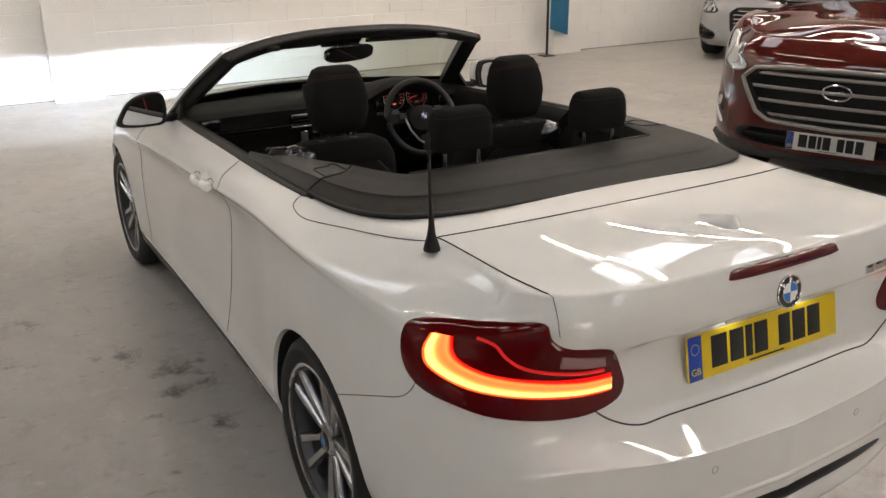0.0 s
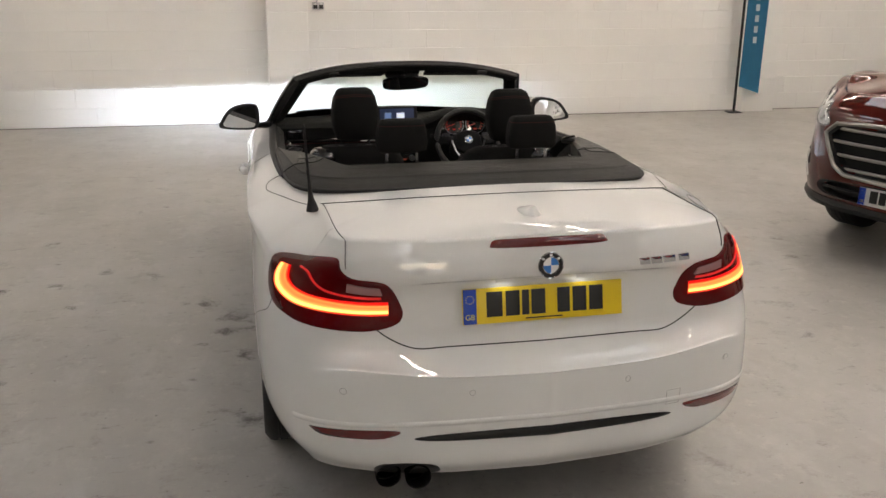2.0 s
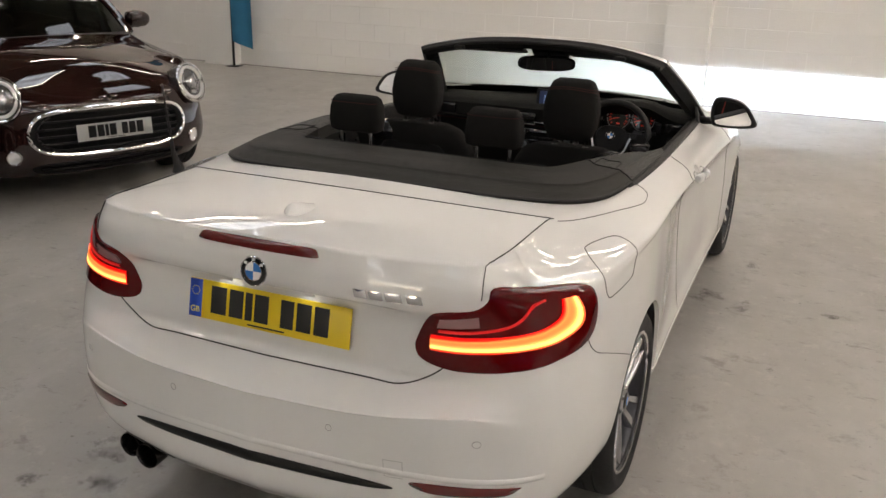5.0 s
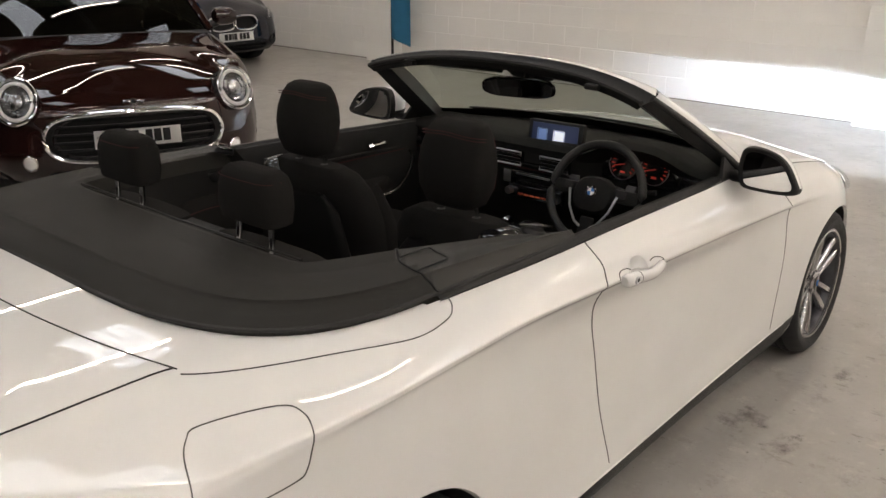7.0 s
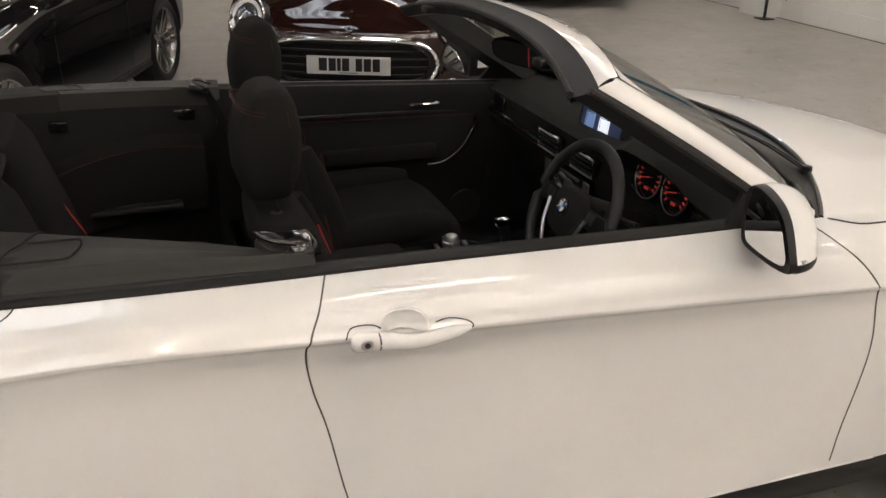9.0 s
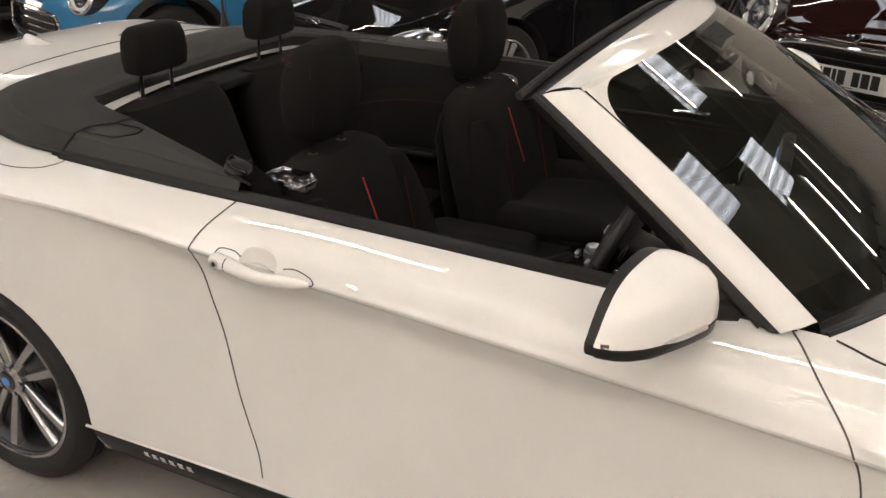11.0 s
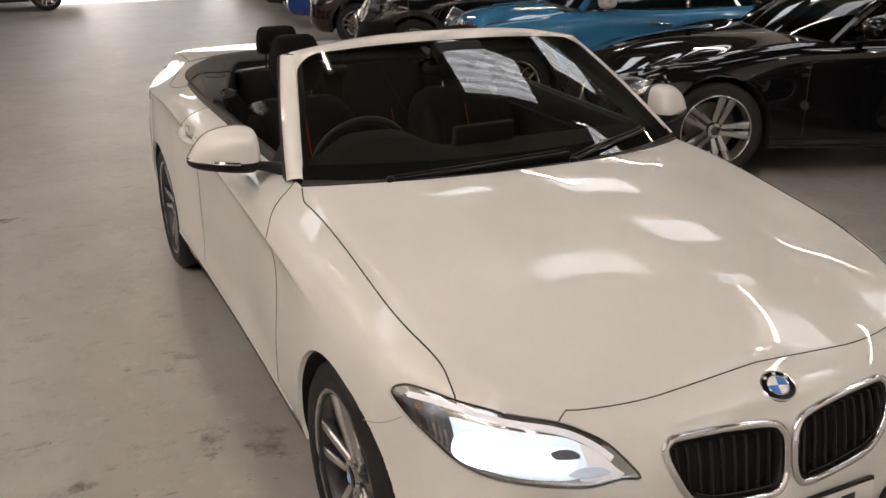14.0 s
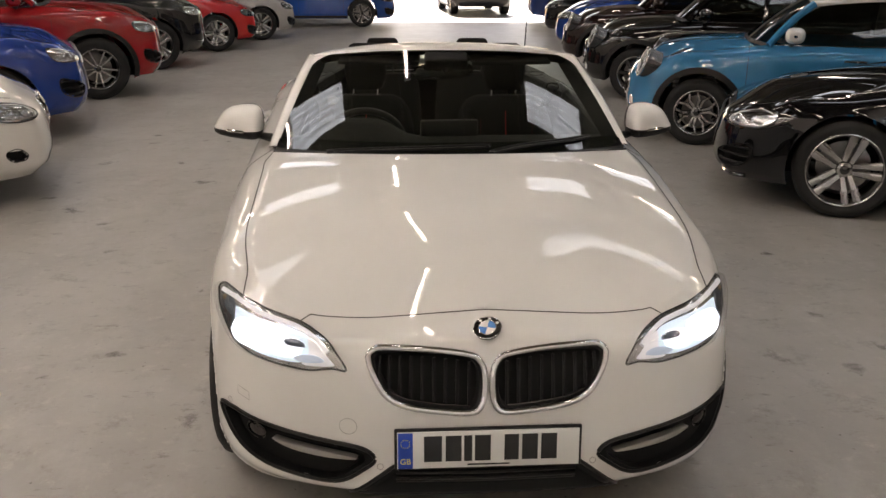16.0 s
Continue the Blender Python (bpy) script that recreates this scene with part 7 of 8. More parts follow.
parked_car("blue_hatchback", "light metallic blue hatchback with white mirrors", (-2.31, -4.94), LEFT, (0.03, 0.19, 0.37), L=3.84, W=1.73, H=1.41, zn=0.76, zb=0.97, belt=0.95, screen=1.12, roof0=1.62, roof1=3.35,
           wheel=(0.31, 0.205, 0.19, "loop"), front_axle=0.76, roof_colour=(0.72, 0.72, 0.70), features=[CLUB_FACE[0], ("grille", [(1.45, 0.50), (1.25, 0.585), (0, 0.605), (-1.25, 0.585), (-1.45, 0.50), (-1.3, 0.42), (0, 0.40), (1.3, 0.42)], {"both": False, "frame": CHROME, "bars": 4, "bar": CHROME, "bar_r": 0.007}), CLUB_FACE[2], CLUB_FACE[4], CLUB_FACE[5]],
           flake=0.2, cladding=True, snout=0.08, mirror_colour=(0.72, 0.72, 0.70), rim=RIM)
parked_car("black_hatchback", "black hatchback with black wheels and round headlights", (-2.50, -7.75), LEFT, (0.007, 0.007, 0.007), L=3.9, W=1.76, H=1.45, zn=0.78, zb=0.99, belt=0.96, screen=1.14, roof0=1.64, roof1=3.4,
           wheel=(0.315, 0.215, 0.2, "black"), front_axle=0.77, features=[CLUB_FACE[0], CLUB_FACE[1], CLUB_FACE[2], CLUB_FACE[4]], flake=0.05, cladding=True, snout=0.08)
parked_car("dark_hatchback", "dark brown hatchback with round headlights", (-2.75, -10.4), LEFT, (0.022, 0.010, 0.008), L=3.9, W=1.76, H=1.43, zn=0.77, zb=0.98, belt=0.95, screen=1.14, roof0=1.64, roof1=3.4,
           wheel=(0.315, 0.215, 0.2, "ten"), front_axle=0.77, features=[CLUB_FACE[0], CLUB_FACE[1]], flake=0.15, cladding=True, snout=0.08)
parked_car("royal_blue_hatchback", "royal blue hatchback with clear headlights", (-3.2, -13.2), LEFT, (0.010, 0.05, 0.26), L=4.0, W=1.74, H=1.45, zn=0.74, wheel=(0.315, 0.215, 0.2, "ten"),
           features=[("lamp", SWEPT, {}), ("grille", lift(WIDE_LOW, 0.22), {"both": False, "bars": 3})], flake=0.15)
parked_car("black_estate", "black estate car with dark wheels", (-3.5, -16.0), LEFT, (0.008, 0.008, 0.009), L=4.5, W=1.82, H=1.5, zn=0.78, wheel=(0.335, 0.23, 0.22, "black"), features=[("lamp", lift(SWEPT, 0.03), {}), ("grille", lift(WIDE_LOW, 0.25), {"both": False})], flake=0.05)
parked_car("blue_suv", "blue off-road car with large alloy wheels", (-3.7, -20.0), -100.0, (0.012, 0.05, 0.22), L=4.5, W=1.88, H=1.66, zn=0.92, zb=1.12, belt=1.08, wheel=(0.36, 0.25, 0.23, "double"), features=[("lamp", lift(SWEPT, 0.16), {}), ("grille", lift(WIDE_LOW, 0.35), {"both": False})], flake=0.15)
parked_car("navy_saloon", "dark navy saloon with twin chrome-edged grille", (-7.62, 4.72), -92.0, (0.008, 0.010, 0.02), L=4.65, W=1.82, H=1.43, zn=0.74, zb=0.97,
           features=[("lamp", lift(SWEPT, -0.01), {"back": LAMP_DARK}), ("grille", [(0.95, 0.60), (0.8, 0.66), (0.15, 0.66), (0.06, 0.60), (0.10, 0.52), (0.6, 0.50), (0.9, 0.54)], {"frame": CHROME, "bars": 0}), ("intake", CORNER, {"bars": 2}), ("plate", (0.42, False)), ("intake", WIDE_LOW, {"both": False, "bars": 2})], flake=0.1)

parked_car("red_suv", "dark red off-road car with six-sided silver-barred grille", (3.02, -0.09), RIGHT, (0.075, 0.011, 0.009), L=4.48, W=1.85, H=1.68, zn=1.05, zb=1.19, belt=1.10, screen=1.25, roof0=1.9, roof1=3.9,
           wheel=(0.345, 0.235, 0.225, "five_v"), front_axle=0.92,
           features=[("lamp", [(3.6, 1.05), (3.15, 1.04), (2.3, 0.965), (1.78, 0.90), (1.72, 0.85), (2.1, 0.835), (2.8, 0.87), (3.35, 0.95)], {"back": LAMP_CHROME}),
                     ("grille", [(1.72, 0.80), (1.45, 0.865), (0.8, 0.885), (0, 0.89), (-0.8, 0.885), (-1.45, 0.865), (-1.72, 0.80), (-1.3, 0.60), (-1.05, 0.555), (0, 0.54), (1.05, 0.555), (1.3, 0.60)], {"both": False, "smooth": False, "frame": GREY_BAR, "frame_r": 0.014, "bars": 4, "bar": GREY_BAR, "bar_r": 0.011}),
                     ("emblem", (0.765, 0.085, 0.045, 0.02)), ("plate", (0.455, True)), ("trim", [(2.75, 0.66), (2.45, 0.64), (2.3, 0.575), (2.4, 0.555), (2.7, 0.60)], {"mat": GRILLE_BLACK, "name": "fog_surround"}), ("fog", [(2.52, 0.615), (0.09, 0.026)], {"mat": SILVER_BAR}),
                     ("trim", [(2.95, 0.575), (2.72, 0.565), (2.32, 0.50), (2.36, 0.475), (2.7, 0.52)], {"mat": LAMP_BRIGHT, "name": "daylight_lamp"}),
                     ("intake", [(1.55, 0.40), (1.6, 0.49), (0, 0.515), (-1.6, 0.49), (-1.55, 0.40), (0, 0.385)], {"both": False, "bars": 1}),
                     ("line", [(3.2, 0.37), (2.2, 0.35), (1.2, 0.335), (0, 0.33), (-1.2, 0.335), (-2.2, 0.35), (-3.2, 0.37)], {"both": False, "mat": BLACK_PLASTIC, "r": 0.034})], flake=0.2, snout=0.02, seats=True, cladding=True)
parked_car("white_saloon", "white saloon with dark grille and swept headlights", (2.82, -2.72), RIGHT, (0.70, 0.68, 0.64), L=4.6, W=1.80, H=1.43, zn=0.73, zb=0.97,
           features=[("lamp", lift(SWEPT, -0.015), {"back": LAMP_CHROME}), ("grille", [(0.95, 0.60), (0.8, 0.66), (0.15, 0.66), (0.06, 0.60), (0.10, 0.52), (0.6, 0.50), (0.9, 0.54)], {"frame": CHROME, "bars": 0}), ("intake", [(3.1, 0.40), (2.75, 0.42), (2.5, 0.37), (2.6, 0.33), (3.0, 0.34)], {"bars": 0}), ("intake", WIDE_LOW, {"both": False, "bars": 2})], flake=0.02)
parked_car("blue_crossover", "deep blue crossover with angular headlights", (3.30, -5.2), RIGHT, (0.009, 0.040, 0.23), L=4.4, W=1.84, H=1.6, zn=0.86, zb=1.06, belt=1.02, wheel=(0.345, 0.235, 0.22, "ten"),
           features=[("lamp", [(3.2, 0.84), (2.6, 0.835), (1.85, 0.79), (1.7, 0.74), (1.9, 0.715), (2.9, 0.73)], {"back": LAMP_CHROME}), ("grille", [(1.3, 0.66), (1.05, 0.79), (0, 0.80), (-1.05, 0.79), (-1.3, 0.66), (-1.05, 0.42), (0, 0.40), (1.05, 0.42)], {"both": False, "smooth": False, "frame": SILVER_BAR, "bars": 6}), ("intake", lift(CORNER, 0.09, 1.05), {"bars": 3})], flake=0.15)
parked_car("red_crossover", "deep red crossover with ten-spoke silver alloys", (3.2, -7.95), RIGHT, (0.30, 0.014, 0.016), L=4.65, W=1.88, H=1.67, zn=0.94, zb=1.13, belt=1.08, wheel=(0.365, 0.235, 0.235, "ten"), front_axle=0.84,
           features=[("lamp", lift(SWEPT, 0.17), {"back": LAMP_CHROME}), ("grille", lift([(0.95, 0.60), (0.8, 0.68), (0.15, 0.68), (0.06, 0.60), (0.10, 0.50), (0.6, 0.48), (0.9, 0.54)], 0.17), {"frame": CHROME, "bars": 0}), ("intake", lift(CORNER, 0.12), {"bars": 2})], flake=0.15, cladding=True, rim=RIM)
parked_car("black_crossover", "black crossover with upright chrome-framed grille", (3.2, -10.9), RIGHT, (0.008, 0.008, 0.009), L=4.7, W=1.9, H=1.68, zn=0.96, zb=1.14, belt=1.09, wheel=(0.365, 0.25, 0.235, "five_v"),
           features=[("lamp", lift(SWEPT, 0.19), {"back": LAMP_CHROME}), ("grille", [(0.95, 0.66), (0.95, 0.87), (0, 0.89), (-0.95, 0.87), (-0.95, 0.66), (-0.6, 0.58), (0, 0.57), (0.6, 0.58)], {"both": False, "frame": CHROME, "bars": 5}), ("plate", (0.52, False)), ("line", [(2.6, 0.42), (1.8, 0.40)], {"mat": CHROME})], flake=0.05)
parked_car("red_hatchback", "bright red hatchback with dark headlights", (2.72, -13.6), RIGHT, (0.50, 0.018, 0.02), L=4.26, W=1.79, H=1.45, zn=0.75, zb=0.98,
           features=[("lamp", SWEPT, {"back": LAMP_DARK}), ("intake", CORNER, {"bars": 3}), ("intake", WIDE_LOW, {"both": False, "bars": 3}), ("plate", (0.45, False))], flake=0.08)
parked_car("silver_hatchback", "silver hatchback with clear headlights", (2.2, -15.9), RIGHT, (0.42, 0.41, 0.40), L=4.0, W=1.75, H=1.42, zn=0.74,
           features=[("lamp", SWEPT, {"back": LAMP_CHROME}), ("grille", lift(HEX, 0.0), {"both": False, "smooth": False, "bars": 4}), ("intake", CORNER, {"bars": 2})], flake=0.15)
parked_car("silver_coupe", "silver coupe with wide dark grille and plate", (7.40, 4.30), 118.0, (0.27, 0.27, 0.275), L=4.67, W=1.85, H=1.38, zn=0.73, zb=0.96,
           features=[("lamp", lift(SWEPT, 0.0), {"back": LAMP_DARK}), ("grille", HEX, {"both": False, "smooth": False, "frame": GLOSS_BLACK, "bars": 7, "bar": SILVER_BAR, "bar_r": 0.005}), ("intake", CORNER, {"bars": 3}), ("plate", (0.50, False)), ("emblem", (0.60, 0.075, 0.024, 0.012))], flake=0.15)
parked_car("mid_blue_hatchback", "mid-blue hatchback parked across the hall's end", (-0.15, -19.3), 92.0, (0.015, 0.07, 0.30), L=4.3, W=1.8, H=1.45, zn=0.74, features=[("lamp", SWEPT, {}), ("intake", CORNER, {})], flake=0.15, wheel=(0.325, 0.225, 0.215, "double"), rim=RIM)
parked_car("grey_suv", "dark grey off-road car facing in at the open door", (-2.85, -22.9), 3.0, (0.04, 0.04, 0.045), L=4.5, W=1.85, H=1.68, zn=0.95, zb=1.12, belt=1.08, wheel=(0.36, 0.24, 0.23, "ten"),
           features=[("lamp", lift(SWEPT, 0.18), {}), ("grille", lift(WIDE_LOW, 0.38), {"both": False}), ("fog", [(2.4, 0.52), (0.1, 0.03)])], flake=0.1)


# ---------------------------------------------------------------- the hall
def floor_material():
    """Grey floor paint on concrete: cloudy, scuffed, with worn and damp-stained spots."""
    m, nt, b = shader("painted_concrete")
    tc = nt.nodes.new("ShaderNodeTexCoord")

    def noise_node(scale, detail=6, rough=0.6, stretch=None):
        n = nt.nodes.new("ShaderNodeTexNoise")
        n.inputs["Scale"].default_value, n.inputs["Detail"].default_value, n.inputs["Roughness"].default_value = scale, detail, rough
        if stretch:
            mp = nt.nodes.new("ShaderNodeMapping")
            mp.inputs["Scale"].default_value = stretch
            nt.links.new(tc.outputs["Object"], mp.inputs[0])
            nt.links.new(mp.outputs[0], n.inputs["Vector"])
        else:
            nt.links.new(tc.outputs["Object"], n.inputs["Vector"])
        return n

    def ramp(src, lo, hi):
        r = nt.nodes.new("ShaderNodeMapRange")
        r.inputs[1].default_value, r.inputs[2].default_value = lo, hi
        nt.links.new(src.outputs[0], r.inputs[0])
        return r

    def blend(fac, a, c):
        x = nt.nodes.new("ShaderNodeMix")
        x.data_type = "RGBA"
        nt.links.new(fac.outputs[0], x.inputs[0])
        for sock, val in ((x.inputs[6], a), (x.inputs[7], c)):
            if isinstance(val, tuple):
                sock.default_value = (*val, 1)
            else:
                nt.links.new(val, sock)
        return x.outputs[2]
    cloud = ramp(noise_node(0.8, 8, 0.68), 0.34, 0.66)
    col = blend(cloud, (0.30, 0.28, 0.254), (0.39, 0.37, 0.338))
    streak = ramp(noise_node(3.4, 8, 0.72, (1.0, 0.55, 1.0)), 0.50, 0.72)
    col = blend(streak, col, (0.405, 0.39, 0.365))
    scuff = ramp(noise_node(5.5, 10, 0.80), 0.545, 0.70)
    col = blend(scuff, col, (0.215, 0.195, 0.17))
    pale = ramp(noise_node(9.0, 8, 0.8), 0.55, 0.70)
    col = blend(pale, col, (0.44, 0.415, 0.375))
    spot = ramp(noise_node(1.35, 10, 0.8), 0.615, 0.70)
    col = blend(spot, col, (0.17, 0.15, 0.125))
    speck = ramp(noise_node(38, 3, 0.5), 0.70, 0.76)
    col = blend(speck, col, (0.10, 0.09, 0.08))
    drag = ramp(noise_node(13, 7, 0.75, (0.40, 1.0, 1.0)), 0.60, 0.70)
    col = blend(drag, col, (0.165, 0.15, 0.13))
    dot = ramp(noise_node(17, 4, 0.6), 0.715, 0.745)
    col = blend(dot, col, (0.10, 0.09, 0.08))
    nt.links.new(col, b.inputs["Base Color"])
    b.inputs["Specular IOR Level"].default_value = 1.0
    rg = nt.nodes.new("ShaderNodeMapRange")
    rg.inputs[3].default_value, rg.inputs[4].default_value = 0.34, 0.54
    nt.links.new(noise_node(3.0, 6).outputs[0], rg.inputs[0])
    nt.links.new(rg.outputs[0], b.inputs["Roughness"])
    bp = nt.nodes.new("ShaderNodeBump")
    bp.inputs["Strength"].default_value, bp.inputs["Distance"].default_value = 0.18, 0.004
    nt.links.new(noise_node(26, 6).outputs[0], bp.inputs["Height"])
    nt.links.new(bp.outputs[0], b.inputs["Normal"])
    return m


FLOOR = floor_material()
WALL = mat("white_block_paint", (0.82, 0.80, 0.765), 0.55, vary=0.05, scale=2.2, bump=0.35, bump_scale=70)
WALL_SIDE = mat("painted_sheet", (0.66, 0.64, 0.60), 0.6, vary=0.07, scale=0.8, bump=0.2, bump_scale=20)
CEIL = mat("roof_liner", (0.105, 0.094, 0.066), 0.8, vary=0.15, scale=1.5, bump=0.2, bump_scale=20)


def stain_material(name, colour, rough):
    """Worn patches that break up and fade towards their rim."""
    m, nt, b = shader(name)
    b.inputs["Base Color"].default_value, b.inputs["Roughness"].default_value = (*colour, 1), rough
    tc, geo, n, ln = (nt.nodes.new("ShaderNode" + k) for k in ("TexCoord", "NewGeometry", "TexNoise", "VectorMath"))
    n.inputs["Scale"].default_value, n.inputs["Detail"].default_value, n.inputs["Roughness"].default_value = 11.0, 9, 0.72
    nt.links.new(geo.outputs["Position"], n.inputs["Vector"])
    ln.operation = "LENGTH"
    nt.links.new(tc.outputs["Object"], ln.inputs[0])
    fall, cut = nt.nodes.new("ShaderNodeMapRange"), nt.nodes.new("ShaderNodeMapRange")
    fall.inputs[1].default_value, fall.inputs[2].default_value, fall.inputs[3].default_value, fall.inputs[4].default_value = 0.1, 1.0, 0.06, -0.30
    nt.links.new(ln.outputs["Value"], fall.inputs[0])
    add = nt.nodes.new("ShaderNodeMath")
    nt.links.new(n.outputs["Fac"], add.inputs[0])
    nt.links.new(fall.outputs[0], add.inputs[1])
    cut.inputs[1].default_value, cut.inputs[2].default_value, cut.inputs[4].default_value = 0.45, 0.66, 0.50
    nt.links.new(add.outputs[0], cut.inputs[0])
    nt.links.new(cut.outputs[0], b.inputs["Alpha"])
    return m


GRIME = mat("floor_grime", (0.12, 0.105, 0.09), 0.8, vary=0.5, scale=4)
STAIN = stain_material("floor_stain", (0.13, 0.115, 0.095), 0.4)
RUSTY = stain_material("brown_stain", (0.20, 0.155, 0.13), 0.45)
BANNER_TEXT = mat("banner_text", (0.40, 0.46, 0.50), 0.8, vary=0.1)
BANNER = mat("teal_banner_cloth", (0.012, 0.13, 0.24), 0.8, vary=0.12, scale=12, bump=0.3, bump_scale=300)
YARD = mat("yard_concrete", (0.5, 0.49, 0.48), 0.8, vary=0.12, scale=1.2, bump=0.3, bump_scale=30)
XW, Y1, Y0, HH = 12.5, 6.72, -26.0, 5.6

tagged(part("floor", box(2 * XW, Y1 - Y0 + 0.2, 0.1, (0, (Y1 + Y0) / 2, -0.05)), FLOOR), "grey painted concrete floor, scuffed and stained", kind="structure")
tagged(part("ground", box(160, 60, 0.1, (0, Y0 - 30.1, -0.06)), YARD), "pale concrete yard outside the door", kind="structure")
wall_n = tagged(part("wall_north", box(2 * XW, 0.2, HH, (0, Y1 + 0.1, HH / 2)), WALL), "white painted block wall", kind="structure")
tagged(part("wall_east", box(0.2, Y1 - Y0, HH, (XW + 0.1, (Y1 + Y0) / 2, HH / 2)), WALL_SIDE), "pale painted side wall", kind="structure")
tagged(part("wall_west", box(0.2, Y1 - Y0, HH, (-XW - 0.1, (Y1 + Y0) / 2, HH / 2)), WALL_SIDE), "pale painted side wall", kind="structure")
D0, D1, DH = -6.0, 0.6, 4.2
tagged(part("wall_south", join(box(D0 + XW, 0.2, HH, ((D0 - XW) / 2, Y0 - 0.1, HH / 2)), box(XW - D1, 0.2, HH, ((D1 + XW) / 2, Y0 - 0.1, HH / 2)), box(D1 - D0, 0.2, HH - DH, ((D0 + D1) / 2, Y0 - 0.1, (HH + DH) / 2))), WALL_SIDE), "pale wall with open roller door", kind="structure")
tagged(part("ceiling", box(2 * XW, Y1 - Y0, 0.1, (0, (Y1 + Y0) / 2, HH + 0.05)), CEIL), "dark lined roof", kind="structure")


def glow_sheet():
    """A ribbed, weathered translucent roof sheet that lets daylight in."""
    m, nt, b = shader("roof_light_sheet")
    tc, w, n = (nt.nodes.new("ShaderNode" + k) for k in ("TexCoord", "TexWave", "TexNoise"))
    w.bands_direction = "Y"
    w.inputs["Scale"].default_value, w.inputs["Distortion"].default_value = 1.7, 0.6
    n.inputs["Scale"].default_value, n.inputs["Detail"].default_value, n.inputs["Roughness"].default_value = 44.0, 9, 0.85
    nt.links.new(tc.outputs["Object"], w.inputs["Vector"])
    nt.links.new(tc.outputs["Object"], n.inputs["Vector"])
    mul = nt.nodes.new("ShaderNodeMath")
    mul.operation = "MULTIPLY"
    r1, r2 = nt.nodes.new("ShaderNodeMapRange"), nt.nodes.new("ShaderNodeMapRange")
    r1.inputs[3].default_value, r1.inputs[4].default_value = 0.35, 1.0
    r2.inputs[1].default_value, r2.inputs[2].default_value, r2.inputs[3].default_value, r2.inputs[4].default_value = 0.45, 0.56, 0.03, 1.0
    nt.links.new(w.outputs["Fac"], r1.inputs[0])
    nt.links.new(n.outputs["Fac"], r2.inputs[0])
    nt.links.new(r1.outputs[0], mul.inputs[0])
    nt.links.new(r2.outputs[0], mul.inputs[1])
    s = nt.nodes.new("ShaderNodeMath")
    s.operation = "MULTIPLY"
    s.inputs[1].default_value = SKYLIGHT
    nt.links.new(mul.outputs[0], s.inputs[0])
    b.inputs["Base Color"].default_value = (0.6, 0.62, 0.65, 1)
    b.inputs["Emission Color"].default_value = (0.76, 0.88, 1.0, 1)
    nt.links.new(s.outputs[0], b.inputs["Emission Strength"])
    return m


SKY_M = glow_sheet()
TUBE_M = glow("tube_light", (1.0, 0.94, 0.85), TUBE)
LAMP_BODY = mat("lamp_body_white", (0.7, 0.7, 0.68), 0.4)
RAFTER = mat("steel_rafter", (0.16, 0.16, 0.155), 0.5, metal=0.3, vary=0.15, scale=6)
for y in (5.9, 1.2, -3.5, -8.2, -12.9, -17.6, -22.3):
    tagged(part("roof_rafter", join(box(2 * XW, 0.16, 0.02, (0, y, HH - 0.30)), box(2 * XW, 0.02, 0.28, (0, y, HH - 0.15)), box(2 * XW, 0.16, 0.02, (0, y, HH - 0.01))), RAFTER, smooth=False), "grey steel roof rafter", kind="structure")
PURLIN = mat("purlin_paint", (0.10, 0.085, 0.055), 0.6, vary=0.2, scale=5)
for x in (-10.9, -9.4, -7.9, -6.6, -4.7, -3.7, -1.8, -0.6, 0.6, 1.7, 3.6, 4.7, 6.6, 7.9, 9.4, 10.9):
    tagged(part("roof_purlin", box(0.07, Y1 - Y0, 0.15, (x, (Y1 + Y0) / 2, HH - 0.075)), PURLIN, smooth=False), "brown steel roof purlin", kind="structure")
# both 8.6 rows and the extra southern sheets at 5.65 are added fill
for x, ys in ((-2.75, (3.2, -1.4, -6.0, -10.6, -15.2, -19.8)), (2.65, (3.2, -1.5, -6.0, -10.6, -15.2, -19.8)), (-5.65, (3.9, 1.9, -0.40, -2.95, -5.6, -9.4)), (5.65, (3.9, 1.6, -0.40, -4.8, -7.1, -9.4, -11.7, -14.0)), (8.6, (-3.5, -6.0, -8.5, -11.0, -13.5)), (-8.6, (-8.5, -11.0, -13.5))):
    for y in ys:
        tagged(part("roof_light", box(1.5, 1.05, 0.03, (x, y, HH - 0.015)), SKY_M), "ribbed translucent roof light, weathered, outer rows added as fill", "roof light", "roof lights")
lamp0 = tagged(part("tube_lamp", box(0.12, 1.9, 0.07, (0, 0, 0), 0.012), LAMP_BODY), "fluorescent tube lamp under the roof, some rows added as fill", "lamp", "tube lamps")
part("tube", tube([(0, -0.89, -0.055), (0, 0.89, -0.055)], 0.02, 10), TUBE_M, lamp0)
for k in (-0.6, 0.6):
    part("hanger", tube([(0, k, 0.03), (0, k, 0.30)], 0.006, 6), RAFTER, lamp0)
lamp0.matrix_basis = pose(0.38, 5.05, HH - 0.30)
for x in (-4.85, 0.38, 4.85):
    for y in (5.05, 1.35, -2.35, -6.05, -9.75, -13.45, -17.15):
        if (x, y) not in ((0.38, 5.05), (-4.85, -2.35), (4.85, -6.05)):
            copy_thing(lamp0, pose(x, y, HH - 0.30))
for x in (-8.3, 8.3):
    for y in (4.9, 1.8, -1.7, -8.0, -14.0):
        copy_thing(lamp0, pose(x, y, HH - 0.30))
# fill row added to brighten the east side, no known lamps there
for y in (3.2, 1.35, -0.5, -5.2, -7.9, -10.6):
    copy_thing(lamp0, pose(6.7, y, HH - 0.30))
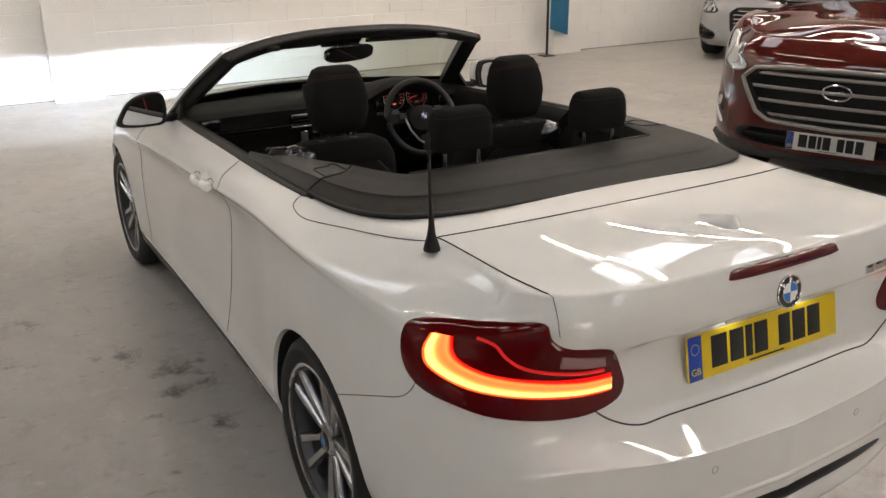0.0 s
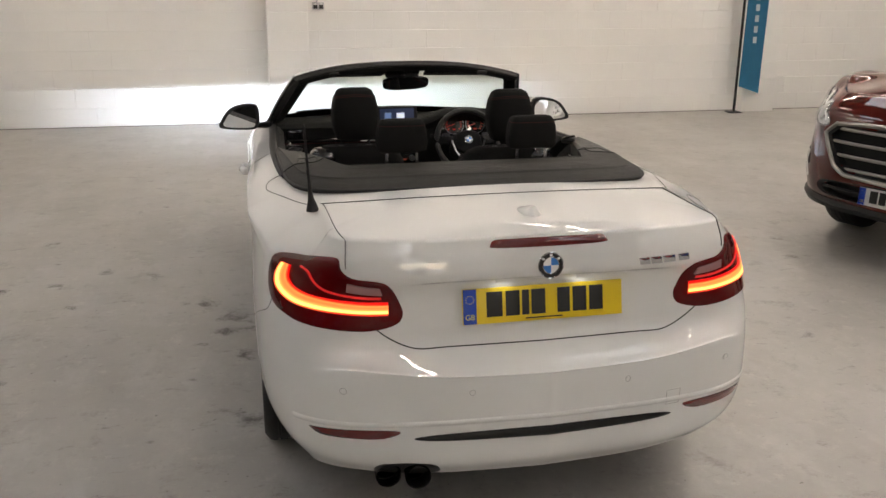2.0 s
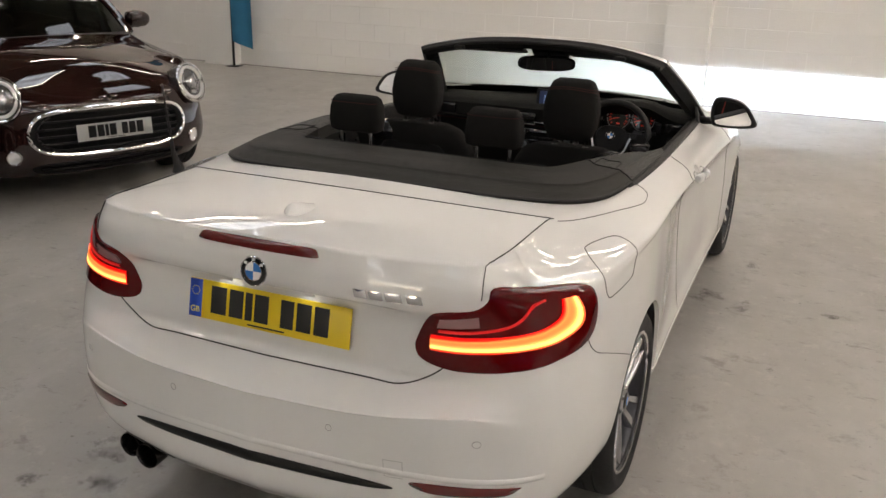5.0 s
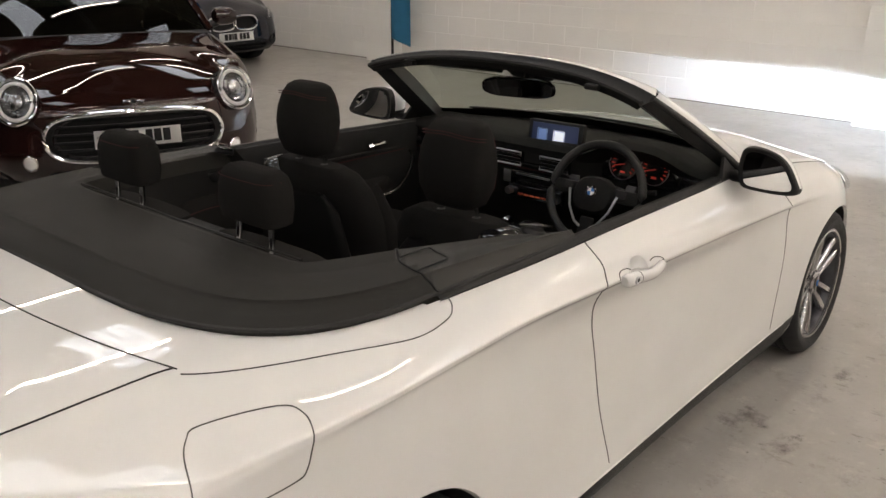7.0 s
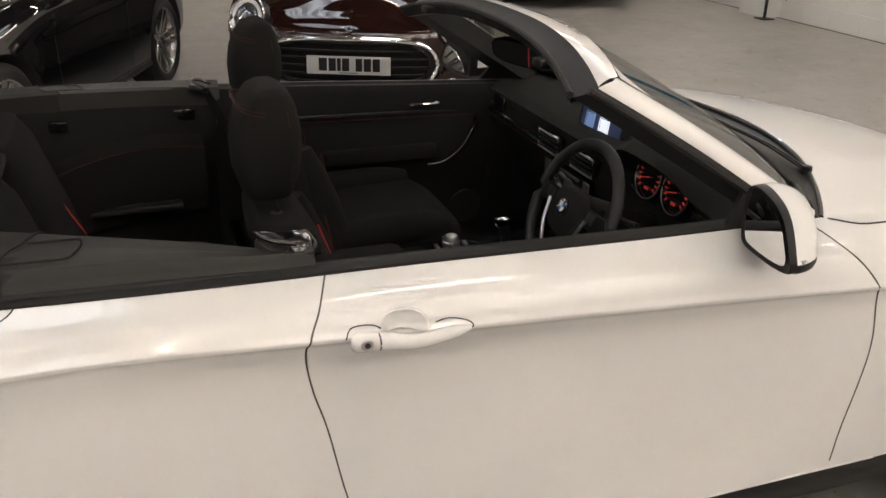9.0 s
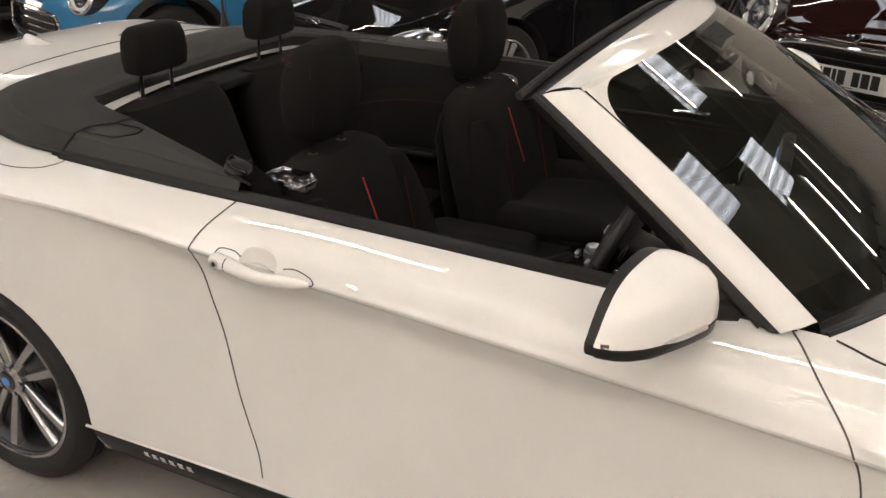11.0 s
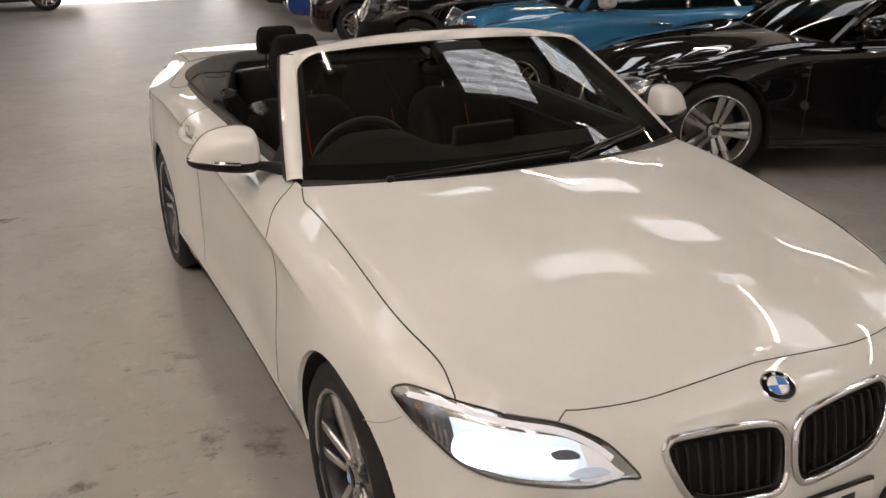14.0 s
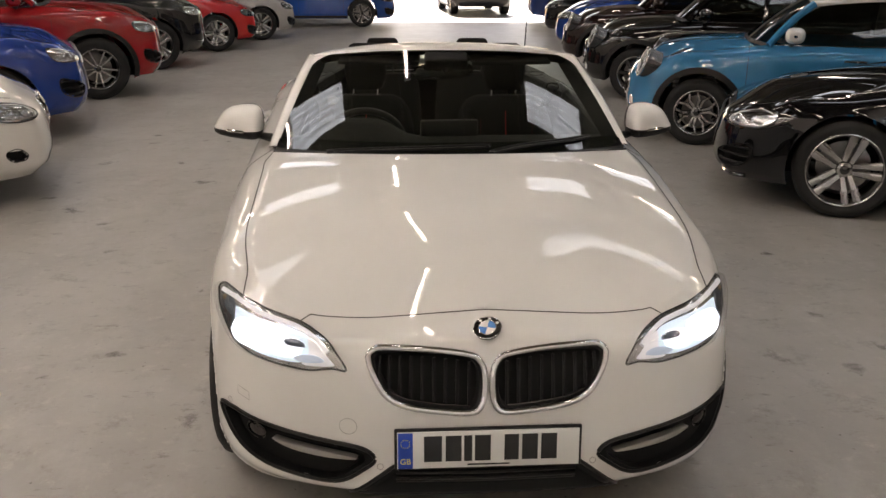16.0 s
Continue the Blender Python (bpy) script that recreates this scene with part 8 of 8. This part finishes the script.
# row set by reflections on the wing, thickened to brighten the floor beside
for y in (3.9, 2.25, 0.6, -1.0, -3.6):
    copy_thing(lamp0, pose(3.2, y, HH - 0.30))
# outermost east row, likewise added as fill
for y in (1.8, -2.0, -5.8):
    copy_thing(lamp0, pose(10.3, y, HH - 0.30))
for y in (3.2, -0.5, -4.2):
    copy_thing(lamp0, pose(4.95, y, HH - 0.30))
# tubes added close to the end wall to brighten it
for x in (-6.6, -2.3, 2.7, 6.6):
    copy_thing(lamp0, pose(x, 5.25, HH - 0.30))

# wall fittings
GALV = mat("galvanised", (0.5, 0.5, 0.5), 0.35, metal=1.0, vary=0.15, scale=20)
sock = tagged(part("wall_socket", box(0.146, 0.04, 0.086, (0.09, Y1 - 0.028, 1.415), 0.006), GALV), "metal double wall socket", "socket")
for k in (-0.036, 0.036):
    part("outlet", box(0.05, 0.006, 0.045, (0.09 + k, Y1 - 0.051, 1.405), 0.002), PLATE_BLACK, sock)
    part("switch", box(0.012, 0.006, 0.016, (0.09 + k, Y1 - 0.051, 1.443), 0.002), BADGE_WHITE, sock)
part("conduit", tube([(0.075, Y1 - 0.02, 1.455), (0.075, Y1 - 0.02, HH - 0.2)], 0.011, 10), GALV, sock)
for x0, s in ((5.73, 1), (-6.52, 1)):
    bn = tagged(new("banner"), "teal cloth banner on a thin pole", "banner", "banners")
    bn.matrix_basis = pose(x0, Y1 - 0.26, 0)
    part("pole", tube([(0, 0, 0.0), (0, 0, 4.2)], 0.018, 10), BLACK_PLASTIC, bn)
    part("base_plate", box(0.18, 0.16, 0.012, (0.0, 0.0, 0.007), 0.004), BLACK_PLASTIC, bn)
    rows = []
    for z in np.linspace(0, 1, 26):
        rows.append([(0.02 + a * 0.32, -0.03 - 0.020 * math.sin(a * 5 + z * 4), 0.36 + z * 3.6 - 0.10 * a * (1 - z)) for a in np.linspace(0, 1, 10)])
    F = np.array(rows)
    part("cloth", join(grid_geo(F), grid_geo(F + [0, 0.004, 0], flip=True)), BANNER, bn)
    for k in range(5):
        part("lettering_bar", box(0.055, 0.003, 0.085, (0.17, -0.060, 0.98 + k * 0.14), 0.002), BANNER_TEXT, bn)

tagged(part("wall_base_dirt", box(2 * XW, 0.035, 0.003, (0, Y1 - 0.022, 0.0015)), GRIME, smooth=False), "dark dirt along the foot of the wall", kind="structure")

# stains on the floor
rng = np.random.default_rng(5)
for (x, y, r, mm) in ((-1.12, 0.20, 0.12, RUSTY), (-0.97, -0.02, 0.17, STAIN), (-0.98, -0.22, 0.13, STAIN), (-1.15, -0.38, 0.05, STAIN), (-0.93, -0.55, 0.09, RUSTY), (-1.17, -0.79, 0.04, STAIN), (-0.92, -1.25, 0.13, STAIN), (-0.85, -1.95, 0.17, STAIN), (-0.72, -2.12, 0.10, STAIN), (-0.98, -2.2, 0.06, STAIN),
                      (1.04, 0.49, 0.10, RUSTY), (0.86, 0.59, 0.14, RUSTY), (1.47, 0.58, 0.06, STAIN), (-1.86, 0.27, 0.06, STAIN), (1.25, -0.2, 0.05, STAIN), (-1.75, 0.9, 0.07, STAIN), (2.34, -1.26, 0.05, STAIN), (2.6, -3.3, 0.10, STAIN), (1.7, -2.6, 0.09, STAIN), (1.9, -0.9, 0.07, STAIN), (-2.2, 1.6, 0.08, STAIN), (1.05, 1.15, 0.10, RUSTY), *[(1.25 + 1.7 * rng.random(), -4.5 + 6.0 * rng.random(), 0.05 + 0.13 * rng.random() ** 2, STAIN if k % 3 else RUSTY) for k in range(16)],
                      *[(-1.2 - 1.3 * rng.random(), -1.2 + 5.0 * rng.random(), 0.03 + 0.07 * rng.random() ** 2, STAIN) for k in range(9)]):
    k = 24
    ring = [(math.cos(i * 2 * math.pi / k), math.sin(i * 2 * math.pi / k), 0.0) for i in range(k)] + [(0, 0, 0)]
    ob = tagged(part("floor_stain", (ring, [(i, (i + 1) % k, k) for i in range(k)]), mm, smooth=False), "dark worn stain on the floor", kind="structure")
    ob.matrix_basis = pose(x, y, 0.0015, 0, 0, rng.uniform(0, 180)) @ Matrix.Diagonal((r * 1.9, r * rng.uniform(1.1, 1.6), 1, 1))

# ---------------------------------------------------------------- block courses of the end wall and its piers
BW, BH = 0.449, 0.220


def block_mesh(w, h, d=0.004):
    g = []
    for k, y in ((0.0, 0.0), (0.001, -d + 0.0015), (0.005, -d)):
        g.append([(-w / 2 + k * 0.4, y, -h / 2 + k), (w / 2 - k * 0.4, y, -h / 2 + k), (w / 2 - k * 0.4, y, h / 2 - k), (-w / 2 + k * 0.4, y, h / 2 - k)])
    v = [p for r in g for p in r]
    f = [(8, 9, 10, 11)]
    for r in (0, 4):
        for i in range(4):
            j = (i + 1) % 4
            f.append((r + i, r + j, r + 4 + j, r + 4 + i))
    me = bpy.data.meshes.new("block")
    me.from_pydata(v, [], f)
    me.materials.append(WALL)
    me.update()
    return me, v, f


full, bv, bf = block_mesh(BW, BH)
rest_v, rest_f = [], []
PIERS = (-6.83, -0.3, 6.12)
for row in range(int(HH / (BH + 0.005))):
    z = 0.005 + BH / 2 + row * (BH + 0.005)
    x = -XW + BW / 2 + (0.225 if row % 2 else 0)
    while x < XW - BW / 2:
        if row < 10 and -6.6 < x < 6.0:
            ob = new("block", full)
            ob.parent = wall_n
            ob.location = (x, Y1, z)
        else:
            k = len(rest_v)
            rest_v += [(a + x, b + Y1, c + z) for a, b, c in bv]
            rest_f += [tuple(i + k for i in q) for q in bf]
        x += BW + 0.001
tagged(part("far_blocks", (rest_v, rest_f), WALL, wall_n, smooth=False), kind="stuff")
for x in PIERS:
    pier = tagged(part("wall_pier", box(0.486, 0.20, HH, (x, Y1 - 0.10, HH / 2)), WALL), "white painted block pier", kind="structure")
    for row in range(11):
        z = 0.005 + BH / 2 + row * (BH + 0.005)
        b = part("block", box(0.49, 0.204, BH, (x, Y1 - 0.102, z), 0.003), WALL, pier, smooth=False)
